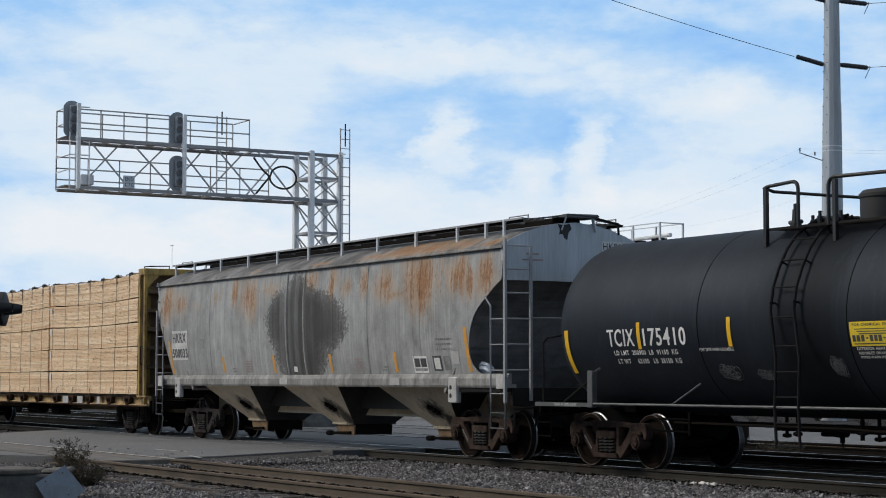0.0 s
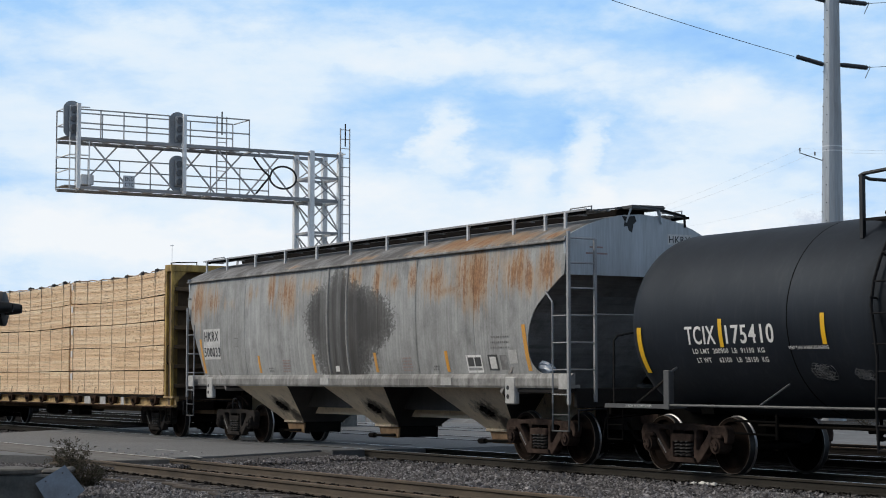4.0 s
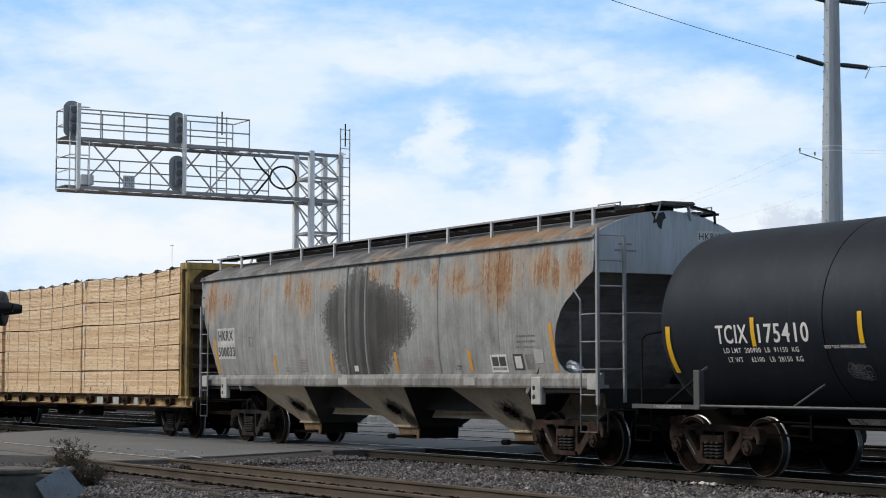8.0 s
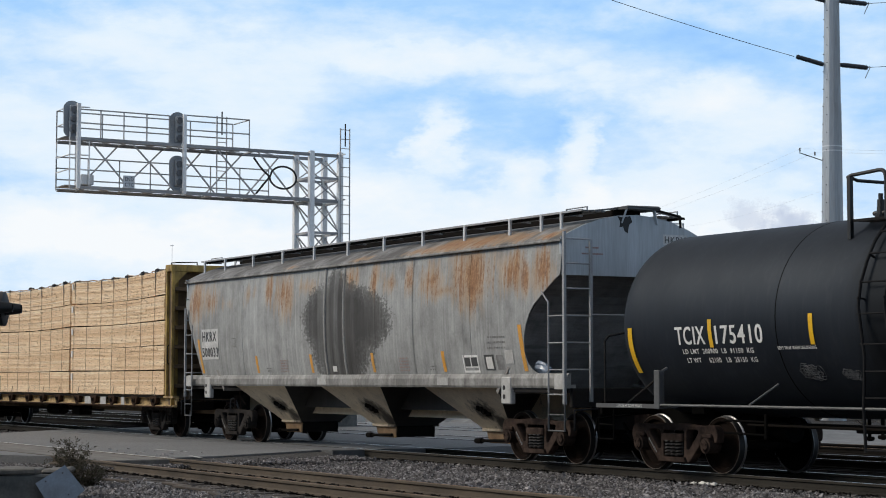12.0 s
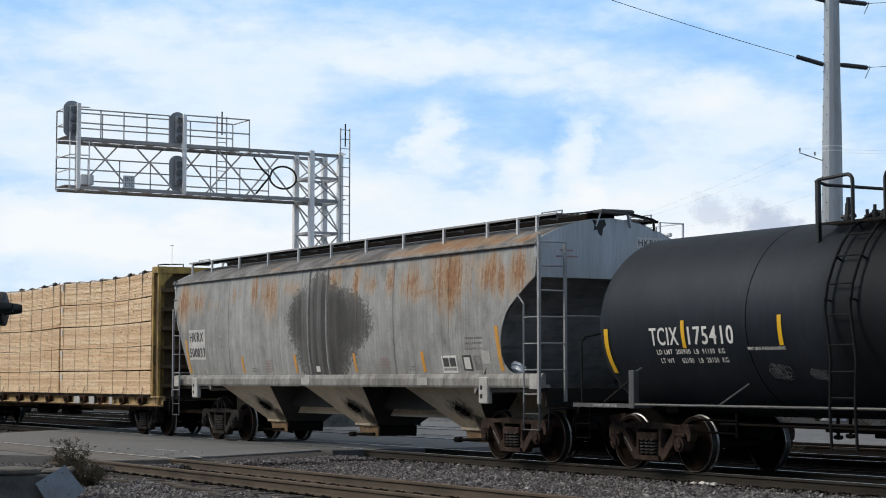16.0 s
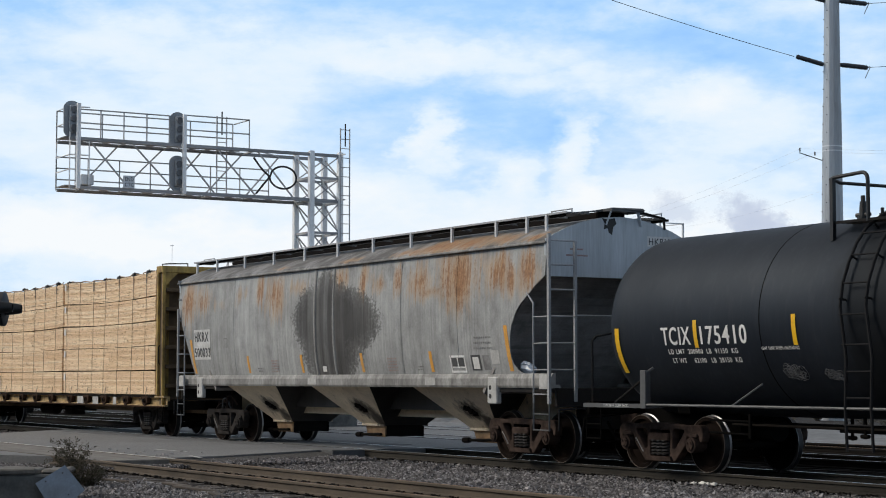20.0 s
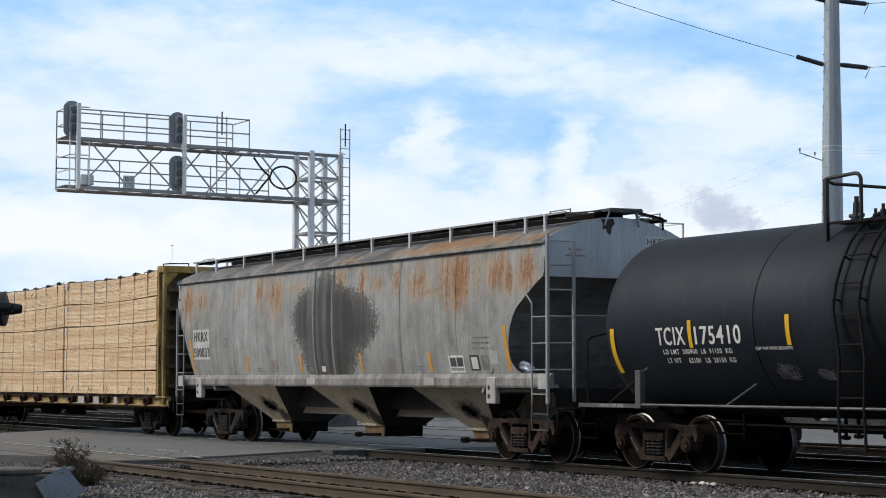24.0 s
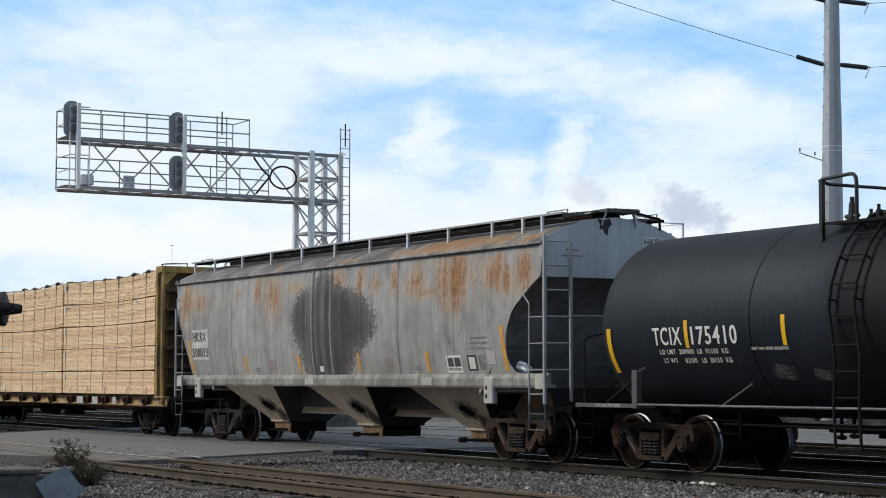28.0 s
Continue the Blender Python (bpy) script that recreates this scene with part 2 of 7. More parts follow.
def hopper_material(name, base, stain=False, soot=0.0, clusters=()):
    """Weathered grey car paint: streaks down the sheets, rust bleeding below the eave, a dark spill stain."""
    m, nt, b = shader(name)
    tc = nt.nodes.new("ShaderNodeTexCoord")
    sep = nt.nodes.new("ShaderNodeSeparateXYZ")
    nt.links.new(tc.outputs["Object"], sep.inputs[0])
    X, Z = sep.outputs[0], sep.outputs[2]
    streak = noise_tex(nt, coords(nt, (5.0, 1, 0.16)), 1.0, 7, 0.68)
    thin = noise_tex(nt, coords(nt, (19.0, 1, 0.30), (2.7, 0, 0)), 1.0, 5, 0.7)
    broad = noise_tex(nt, coords(nt, (0.9, 1, 0.3)), 0.8, 4)
    fine = noise_tex(nt, coords(nt, (1, 1, 1)), 26, 4)
    c = mix(nt, ramp(nt, streak, [(0.30, grey(0)), (0.70, grey(1))]), tuple(k * 0.80 for k in base), tuple(k * 1.14 for k in base))
    c = mix(nt, ramp(nt, broad, [(0.4, grey(0)), (0.7, grey(0.5))]), c, tuple(k * 0.62 for k in base))
    c = mix(nt, 1.0, c, ramp(nt, thin, [(0.30, grey(0.80)), (0.5, grey(1.0)), (0.68, grey(1.14))]), 'MULTIPLY')
    blot = noise_tex(nt, coords(nt, (1.0, 1, 0.8), (5.5, 0, 1.0)), 1.9, 9, 0.68)
    c = mix(nt, 1.0, c, ramp(nt, blot, [(0.30, grey(0.60)), (0.48, grey(0.97)), (0.70, grey(1.20))]), 'MULTIPLY')
    drip = noise_tex(nt, coords(nt, (9.0, 1, 0.22), (8.1, 0, 0)), 1.0, 2, 0.5)
    c = mix(nt, ramp(nt, drip, [(0.66, grey(0)), (0.71, grey(0.55))]), c, tuple(k * 0.5 for k in base))
    c = mix(nt, ramp(nt, drip, [(0.28, grey(0.5)), (0.33, grey(0))]), c, tuple(k * 1.3 for k in base))
    c = mix(nt, 0.6, c, ramp(nt, fine, [(0.35, grey(0.80)), (0.7, grey(1.12))]), 'MULTIPLY')
    if soot:
        sn = noise_tex(nt, coords(nt, (1.6, 0.9, 0.9), (9.0, 0, 0)), 1.7, 8, 0.7)
        c = mix(nt, maths(nt, 'MULTIPLY', ramp(nt, sn, [(0.40, grey(0)), (0.58, grey(1))]), soot), c, (0.055, 0.05, 0.047))

    def blob(x0, z0, rx, rz):
        dx = maths(nt, 'DIVIDE', maths(nt, 'SUBTRACT', X, x0), rx)
        dz = maths(nt, 'DIVIDE', maths(nt, 'SUBTRACT', Z, z0), rz)
        d = maths(nt, 'SQRT', maths(nt, 'ADD', maths(nt, 'MULTIPLY', dx, dx), maths(nt, 'MULTIPLY', dz, dz)))
        return maths(nt, 'SUBTRACT', 1.0, d)

    def most(fields):
        top = fields[0]
        for f in fields[1:]:
            top = maths(nt, 'MAXIMUM', top, f)
        return top
    if clusters:
        # rust that bled down the sheets in separate streaky patches
        s = most([maths(nt, 'ADD', maths(nt, 'MULTIPLY', blob(x0, z0, rx * 1.55, rz * 1.45), 0.8), w - 1.0) for x0, z0, rx, rz, w in clusters])
        rs = noise_tex(nt, coords(nt, (7.5, 1, 0.40)), 1.1, 7, 0.75)
        soft = noise_tex(nt, coords(nt, (2.2, 1, 0.9), (4.0, 0, 0)), 1.3, 6, 0.65)
        fl = noise_tex(nt, coords(nt, (13.0, 1, 7.0), (1.0, 0, 2.0)), 1.5, 7, 0.8)
        wide = maths(nt, 'ADD', maths(nt, 'ADD', s, maths(nt, 'MULTIPLY', maths(nt, 'SUBTRACT', rs, 0.5), 1.5)), maths(nt, 'MULTIPLY', maths(nt, 'SUBTRACT', soft, 0.5), 1.4))
        c = mix(nt, ramp(nt, wide, [(0.0, grey(0)), (0.35, grey(0.45)), (0.8, grey(0.85))]), c, mix(nt, soft, (0.44, 0.335, 0.205), (0.42, 0.235, 0.10)))
        core = maths(nt, 'ADD', maths(nt, 'ADD', maths(nt, 'SUBTRACT', s, 0.32), maths(nt, 'MULTIPLY', maths(nt, 'SUBTRACT', rs, 0.5), 2.6)), maths(nt, 'MULTIPLY', maths(nt, 'SUBTRACT', fl, 0.5), 1.9))
        tone = ramp(nt, fl, [(0.35, (0.36, 0.195, 0.08)), (0.50, (0.25, 0.108, 0.038)), (0.66, (0.12, 0.055, 0.026))])
        c = mix(nt, ramp(nt, core, [(0.0, grey(0)), (0.22, grey(0.55)), (0.5, grey(0.92))]), c, tone)
    if stain:
        edge = noise_tex(nt, coords(nt, (1, 1, 0.6)), 2.2, 6, 0.7)
        speck = noise_tex(nt, coords(nt, (0.8, 1, 1.1)), 15, 3, 0.6)
        run = noise_tex(nt, coords(nt, (3.4, 1, 0.10)), 1.0, 5, 0.65)
        s = most([blob(*k) for k in ((-0.12, 3.12, 0.68, 0.78), (-0.74, 2.80, 1.04, 0.78), (0.95, 2.70, 1.40, 0.68), (0.50, 2.92, 1.10, 0.66), (-0.50, 2.98, 0.82, 0.62), (0.05, 2.40, 1.50, 1.1), (-0.32, 1.75, 0.68, 1.05), (0.42, 1.80, 0.48, 1.0))])
        s = maths(nt, 'ADD', s, maths(nt, 'MULTIPLY', maths(nt, 'SUBTRACT', edge, 0.5), 0.45))
        s = maths(nt, 'ADD', s, maths(nt, 'MULTIPLY', maths(nt, 'SUBTRACT', speck, 0.5), 0.75))
        f = ramp(nt, s, [(0.0, grey(0)), (0.07, grey(0.62)), (0.22, grey(0.88)), (0.5, grey(1))])
        f = maths(nt, 'MULTIPLY', f, ramp(nt, run, [(0.34, grey(0.70)), (0.55, grey(1))]))
        c = mix(nt, maths(nt, 'MULTIPLY', f, 0.96), c, mix(nt, ramp(nt, edge, [(0.35, grey(0)), (0.7, grey(1))]), (0.013, 0.0112, 0.0105), (0.036, 0.032, 0.030)))
    nt.links.new(c, b.inputs["Base Color"])
    nt.links.new(ramp(nt, broad, [(0.3, grey(0.55)), (0.75, grey(0.75))]), b.inputs["Roughness"])
    bump(nt, b, streak, 0.12, 0.006)
    return m


# rust patches on the side: place along and up the sheet, half-sizes, weight
RUST = ((-7.75, 3.40, 0.36, 0.50, 1.0), (-6.90, 3.40, 0.55, 0.45, 0.72), (-5.9, 3.35, 0.5, 0.3, 0.45), (-4.6, 3.5, 0.5, 0.35, 0.6), (-1.6, 3.55, 0.7, 0.3, 0.6), (-3.55, 3.52, 0.25, 0.42, 0.88), (-2.75, 3.45, 0.46, 0.46, 1.0), (0.50, 3.66, 0.34, 0.30, 0.85),
        (1.55, 3.55, 0.18, 0.42, 0.95), (3.10, 3.52, 0.22, 0.36, 0.85), (3.95, 3.42, 0.60, 0.42, 0.80), (5.45, 3.45, 0.58, 0.50, 1.1), (6.80, 3.48, 0.42, 0.36, 0.95),
        (7.36, 3.32, 0.18, 0.30, 0.9), (7.86, 3.47, 0.27, 0.34, 1.1), (4.4, 3.22, 1.5, 0.24, 0.65), (2.3, 3.45, 0.6, 0.35, 0.62))
M_HOP_SIDE = hopper_material("hopper_side_grey", (0.366, 0.374, 0.372), True, soot=0.12, clusters=RUST)
ROOF_RUST = ((4.6, 4.12, 0.9, 0.15, 1.0), (5.6, 4.10, 0.7, 0.15, 1.0), (3.4, 4.05, 0.6, 0.10, 0.85), (6.7, 4.10, 0.6, 0.13, 0.85), (0.9, 4.03, 0.6, 0.07, 0.75), (-2.5, 4.03, 0.6, 0.07, 0.7), (7.9, 4.06, 0.4, 0.08, 0.95))
M_HOP_ROOF = hopper_material("hopper_roof_grey", (0.27, 0.27, 0.272), soot=0.85, clusters=ROOF_RUST)
M_HOP_END = worn("hopper_end_blue_grey", (0.46, 0.505, 0.545), (0.33, 0.355, 0.38), 0.6, big=1.1, fine=9.0, amount=0.8, stretch=(1, 2.6, 0.22), relief=0.04)
# bay end sheets and plates between bays: their shade is put into this colour
M_HOP_SHADE = hopper_material("hopper_slope_shade", (0.036, 0.033, 0.030))
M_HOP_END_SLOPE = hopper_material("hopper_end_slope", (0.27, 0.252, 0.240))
M_HOP_SILL = hopper_material("hopper_sill_grey", (0.33, 0.327, 0.315), soot=0.55)


def bay_material():
    """Tan-dusted discharge chute paint with black smears round the brackets and along the seams."""
    m, nt, b = shader("hopper_bay_tan")
    tc = nt.nodes.new("ShaderNodeTexCoord")
    sep = nt.nodes.new("ShaderNodeSeparateXYZ")
    nt.links.new(tc.outputs["Object"], sep.inputs[0])
    n1 = noise_tex(nt, coords(nt, (1, 1, 0.6)), 1.8, 7, 0.7)
    n2 = noise_tex(nt, coords(nt, (3, 3, 1.2), (2, 0, 0)), 2.2, 7, 0.7)
    n3 = noise_tex(nt, coords(nt), 28, 4)
    c = mix(nt, ramp(nt, n1, [(0.35, grey(0)), (0.65, grey(1))]), (0.84, 0.71, 0.53), (0.64, 0.53, 0.39))
    smear = None
    for x in (-4.58, 0.0, 4.58):
        for dx, dz, rx, rz in ((0.13, 0.90, 0.62, 0.30), (0.42, 0.66, 0.42, 0.34)):
            u = maths(nt, 'DIVIDE', maths(nt, 'SUBTRACT', sep.outputs[0], x + dx), rx)
            v = maths(nt, 'DIVIDE', maths(nt, 'SUBTRACT', sep.outputs[2], dz), rz)
            d = maths(nt, 'SUBTRACT', 1.0, maths(nt, 'SQRT', maths(nt, 'ADD', maths(nt, 'MULTIPLY', u, u), maths(nt, 'MULTIPLY', v, v))))
            smear = d if smear is None else maths(nt, 'MAXIMUM', smear, d)
    f = maths(nt, 'ADD', smear, maths(nt, 'MULTIPLY', maths(nt, 'SUBTRACT', n2, 0.5), 1.5))
    c = mix(nt, ramp(nt, f, [(0.18, grey(0)), (0.55, grey(0.85)), (0.8, grey(0.95))]), c, (0.045, 0.036, 0.029))
    c = mix(nt, ramp(nt, n2, [(0.58, grey(0)), (0.68, grey(0.6))]), c, (0.16, 0.12, 0.085))
    c = mix(nt, 0.5, c, ramp(nt, n3, [(0.35, grey(0.8)), (0.7, grey(1.1))]), 'MULTIPLY')
    nt.links.new(c, b.inputs["Base Color"])
    b.inputs["Roughness"].default_value = 0.85
    bump(nt, b, n3, 0.15, 0.004)
    return m


M_HOP_BAY = bay_material()



def ground_material(name, tones, scale, relief=0.6, patches=None, gloss=0.1, rough=0.95):
    m, nt, b = shader(name)
    v = coords(nt)
    vor = nt.nodes.new("ShaderNodeTexVoronoi")
    vor.inputs["Scale"].default_value = scale
    nt.links.new(v, vor.inputs["Vector"])
    n1, n2 = noise_tex(nt, v, 0.35, 5), noise_tex(nt, v, scale * 0.7, 5)
    hue = nt.nodes.new("ShaderNodeSeparateColor")
    nt.links.new(vor.outputs["Color"], hue.inputs[0])
    c = ramp(nt, hue.outputs[0], [(0, tones[0]), (0.6, tones[1]), (1, tones[2])])
    c = mix(nt, ramp(nt, n1, [(0.35, grey(0)), (0.7, grey(0.6))]), c, patches or tones[0])
    c = mix(nt, 0.5, c, ramp(nt, n2, [(0.3, grey(0.7)), (0.7, grey(1.2))]), 'MULTIPLY')
    nt.links.new(c, b.inputs["Base Color"])
    b.inputs["Roughness"].default_value = rough
    b.inputs["Specular IOR Level"].default_value = gloss
    bump(nt, b, vor.outputs["Distance"], relief, 0.03)
    return m


M_GROUND = ground_material("gravel_ground", ((0.018, 0.017, 0.016), (0.034, 0.032, 0.031), (0.065, 0.062, 0.060)), 16, 0.5, (0.022, 0.020, 0.018))
M_BALLAST = ground_material("ballast_bed", ((0.038, 0.036, 0.035), (0.070, 0.067, 0.066), (0.125, 0.122, 0.12)), 22, 0.9, (0.06, 0.056, 0.053), 0.35)
# darker copy of the ballast bed, with the train's shade in its tones
M_BALLAST_SHADE = ground_material("shade_ballast", ((0.010, 0.0098, 0.0095), (0.018, 0.017, 0.0165), (0.034, 0.033, 0.032)), 22, 0.9, (0.013, 0.012, 0.012), 0.0)
M_YARD = ground_material("pale_yard", ((0.13, 0.134, 0.139), (0.165, 0.17, 0.175), (0.20, 0.205, 0.21)), 5, 0.3, (0.085, 0.087, 0.09), 0.3)
M_ASPHALT = ground_material("worn_asphalt", ((0.122, 0.124, 0.128), (0.147, 0.150, 0.154), (0.182, 0.185, 0.19)), 60, 0.25, (0.088, 0.09, 0.091), 0.8, 0.80)


def stone_material():
    m, nt, b = shader("ballast_stone")
    geo = nt.nodes.new("ShaderNodeNewGeometry")
    c = ramp(nt, geo.outputs["Random Per Island"], [(0, (0.042, 0.038, 0.038)), (0.4, (0.116, 0.107, 0.107)), (0.8, (0.23, 0.216, 0.216)), (1, (0.44, 0.42, 0.42))])
    n = noise_tex(nt, coords(nt), 40, 4)
    c = mix(nt, 0.6, c, ramp(nt, n, [(0.3, grey(0.7)), (0.7, grey(1.2))]), 'MULTIPLY')
    big = noise_tex(nt, coords(nt), 0.5, 3)
    c = mix(nt, ramp(nt, big, [(0.45, grey(0)), (0.7, grey(0.5))]), c, (0.07, 0.062, 0.058))
    nt.links.new(c, b.inputs["Base Color"])
    b.inputs["Roughness"].default_value = 0.9
    return m


M_STONE = stone_material()


# ---- mesh helpers ----
def part(name, bm, material, parent=None, label="", smooth=False):
    me = bpy.data.meshes.new(name)
    bmesh.ops.recalc_face_normals(bm, faces=bm.faces)
    bm.to_mesh(me)
    bm.free()
    me.materials.append(material)
    if smooth:
        for p in me.polygons:
            p.use_smooth = True
        me.set_sharp_from_angle(angle=radians(38))
    ob = new(name, me)
    if parent is not None:
        ob.parent = parent
    if label:
        tagged(ob, label)
    return ob


def B():
    return bmesh.new()


def box(bm, x0, x1, y0, y1, z0, z1, bev=0.0):
    m = Matrix.Translation(((x0 + x1) / 2, (y0 + y1) / 2, (z0 + z1) / 2)) @ Matrix.Diagonal((abs(x1 - x0), abs(y1 - y0), abs(z1 - z0), 1))
    r = bmesh.ops.create_cube(bm, size=1.0, matrix=m)
    if bev:
        es = list({e for v in r["verts"] for e in v.link_edges})
        bmesh.ops.bevel(bm, geom=es, offset=bev, segments=1, affect='EDGES')
    return bm


def rod(bm, p, q, r, seg=8, r2=None):
    p, q = Vector(p), Vector(q)
    d = q - p
    if d.length < 1e-6:
        return bm
    m = Matrix.Translation((p + q) / 2) @ d.to_track_quat("Z", "Y").to_matrix().to_4x4()
    bmesh.ops.create_cone(bm, cap_ends=True, segments=seg, radius1=r, radius2=r if r2 is None else r2, depth=d.length, matrix=m)
    return bm


def pipe(bm, pts, r, seg=7):
    """One bent tube through the points, closed at both ends."""
    pts = [Vector(p) for p in pts]
    rings = []
    for i, p in enumerate(pts):
        a = (p - pts[i - 1]).normalized() if i else None
        b = (pts[i + 1] - p).normalized() if i + 1 < len(pts) else None
        d = ((a or b) + (b or a)).normalized()
        k = 1.0 if a is None or b is None else 1.0 / max(0.5, d.dot(b))
        if i == 0:
            u = d.orthogonal().normalized()
        else:
            u = (u - d * u.dot(d)).normalized()
        v = d.cross(u)
        rings.append([bm.verts.new(p + (u * math.cos(2 * math.pi * j / seg) + v * math.sin(2 * math.pi * j / seg)) * r * k) for j in range(seg)])
    for ra, rb in zip(rings, rings[1:]):
        for j in range(seg):
            bm.faces.new((ra[j], ra[(j + 1) % seg], rb[(j + 1) % seg], rb[j]))
    bm.faces.new(rings[0][::-1])
    bm.faces.new(rings[-1])
    return bm


def bar(bm, p, q, w, t, up=(0, 0, 1)):
    """A flat bar from p to q: w wide across, t thick along 'up'."""
    p, q, up = Vector(p), Vector(q), Vector(up)
    d = (q - p).normalized()
    side = d.cross(up).normalized() * w / 2
    u = side.cross(d).normalized() * t / 2
    vs = [bm.verts.new(e + s * side + k * u) for e in (p, q) for s, k in ((-1, -1), (1, -1), (1, 1), (-1, 1))]
    for i in range(4):
        bm.faces.new((vs[i], vs[(i + 1) % 4], vs[4 + (i + 1) % 4], vs[4 + i]))
    bm.faces.new(vs[3::-1])
    bm.faces.new(vs[4:])
    return bm


def prism(bm, pts, axis, a, b):
    """A flat outline pushed out along an axis. pts: the two other coordinates, in the order x, y, z."""
    def at(p, v):
        return {"x": (v, p[0], p[1]), "y": (p[0], v, p[1]), "z": (p[0], p[1], v)}[axis]
    lo = [bm.verts.new(at(p, a)) for p in pts]
    hi = [bm.verts.new(at(p, b)) for p in pts]
    n = len(pts)
    bm.faces.new(lo)
    bm.faces.new(hi[::-1])
    for i in range(n):
        bm.faces.new((lo[i], hi[i], hi[(i + 1) % n], lo[(i + 1) % n]))
    return bm


def lathe(bm, profile, m=Matrix(), seg=32):
    """Turns (radius, height) points about z."""
    rings = []
    for r, h in profile:
        if r < 1e-5:
            rings.append([bm.verts.new(m @ Vector((0, 0, h)))])
        else:
            rings.append([bm.verts.new(m @ Vector((r * math.cos(2 * math.pi * i / seg), r * math.sin(2 * math.pi * i / seg), h))) for i in range(seg)])
    for a, b in zip(rings, rings[1:]):
        for i in range(seg):
            j = (i + 1) % seg
            if len(a) == 1 and len(b) > 1:
                bm.faces.new((a[0], b[i], b[j]))
            elif len(b) == 1 and len(a) > 1:
                bm.faces.new((a[i], a[j], b[0]))
            elif len(a) > 1:
                bm.faces.new((a[i], a[j], b[j], b[i]))
    return bm


def thing(name, m=Matrix(), label="", category="", group="", kind=""):
    ob = new(name)
    ob.empty_display_size = 0.2
    ob.matrix_world = m
    return tagged(ob, label, category, group, kind)


def lettering(text, x, z, width, height, material, parent, depth_of, name="lettering", heavy=0.012, label="", bold=0.0):
    """Raised-paint letters on a side that faces -y: x is the left end, z the foot line; depth_of(x, z) gives the y of the surface."""
    cu = bpy.data.curves.new("text", 'FONT')
    cu.body, cu.size, cu.offset, cu.resolution_u, cu.space_character = text, 1.0, heavy, 3, 1.14
    ob = bpy.data.objects.new("text", cu)
    scene.collection.objects.link(ob)
    me = bpy.data.meshes.new_from_object(ob.evaluated_get(bpy.context.evaluated_depsgraph_get()))
    bpy.data.objects.remove(ob)
    co = np.array([v.co[:] for v in me.vertices])
    lo, hi = co.min(0), co.max(0)
    sx, sz = width / (hi[0] - lo[0]), height / (hi[1] - lo[1])
    for v in me.vertices:
        px, pz = x + (v.co.x - lo[0]) * sx, z + (v.co.y - lo[1]) * sz
        v.co = (px, depth_of(px, pz), pz)
    if bold:
        # a second and third coat, shifted sideways, make the strokes heavier
        co = [v.co.copy() for v in me.vertices]
        fs = [tuple(p.vertices) for p in me.polygons]
        n = len(co)
        pts = [tuple(c) for c in co]
        for k, d in enumerate((-bold, bold)):
            pts += [(c.x + d, c.y - 0.0006 * (k + 1), c.z) for c in co]
        fs = [tuple(i + n * k for i in f) for k in range(3) for f in fs]
        me = bpy.data.meshes.new(name)
        me.from_pydata(pts, [], fs)
    me.materials.append(material)
    me.name = name
    t = new(name, me)
    t.parent = parent
    if " " in text:
        t["kind"] = "stuff"
    if label:
        tagged(t, label)
    return t


def patch(bm, x0, x1, z0, z1, depth_of, n=4, skew=0.0):
    """A thin sheet stuck on a side that faces -y."""
    rows = []
    for i in range(n + 1):
        z = z0 + (z1 - z0) * i / n
        k = skew * (z - z0)
        rows.append([bm.verts.new((x + k, depth_of(x + k, z), z)) for x in (x0, x1)])
    for a, b in zip(rows, rows[1:]):
        bm.faces.new((a[0], a[1], b[1], b[0]))
    return bm


# ---- ground and tracks ----
TRACK = 19.87      # y of the train's track
FRONT = 12.93      # y of the nearer track
BACK = 25.1        # y of the track behind
GROUND = -0.24


def build_ground():
    bm = B()
    xs = (-3000, -400, -120, -60, -30, 0, 40, 200, 1500)
    ys = (-1500, -200, -20, 5, 20, 40, 100, 600, 3500)
    grid = [[bm.verts.new((x, y, GROUND)) for x in xs] for y in ys]
    for a, b in zip(grid, grid[1:]):
        for i in range(len(xs) - 1):
            bm.faces.new((a[i], a[i + 1], b[i + 1], b[i]))
    tagged(part("ground", bm, M_GROUND), "wide flat ground of dusty grey gravel", "ground", kind="structure")
    # ballast shoulders between and beside the tracks, a slightly raised bed
    bm = B()
    prism(bm, [(8.2, GROUND + 0.004), (9.6, -0.195), (18.6, -0.195), (18.6, GROUND - 0.02)], "x", -140, 60)
    tagged(part("ballast_bed", bm, M_BALLAST), "dark crushed-stone bed under the near track", "ballast", kind="structure")
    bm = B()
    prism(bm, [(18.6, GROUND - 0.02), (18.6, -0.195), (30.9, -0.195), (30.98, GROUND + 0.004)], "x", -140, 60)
    tagged(part("ballast_bed", bm, M_BALLAST_SHADE), "near-black crushed-stone bed under the main tracks, train's shade in its colour", "ballast", kind="structure")
    # pale hard-standing beyond the tracks
    bm = B()
    box(bm, -74, 60, 31.0, 44.0, GROUND - 0.1, GROUND + 0.045)
    tagged(part("yard_pavement", bm, M_YARD), "pale worn hardstanding beyond the tracks", "pavement", kind="structure")
    bm = B()
    box(bm, -110, 60, 44.0, 44.35, GROUND - 0.1, GROUND + 0.17, 0.02)
    tagged(part("kerb", bm, M_CONCRETE_PALE), "long pale concrete kerb at the edge of the hardstanding", "kerb", kind="structure")
    bm = B()
    box(bm, -140, 60, 62.0, 76.0, GROUND - 0.1, GROUND + 0.04)
    tagged(part("far_pavement", bm, M_YARD), "pale pavement strip beyond rough ground", "pavement", kind="structure")


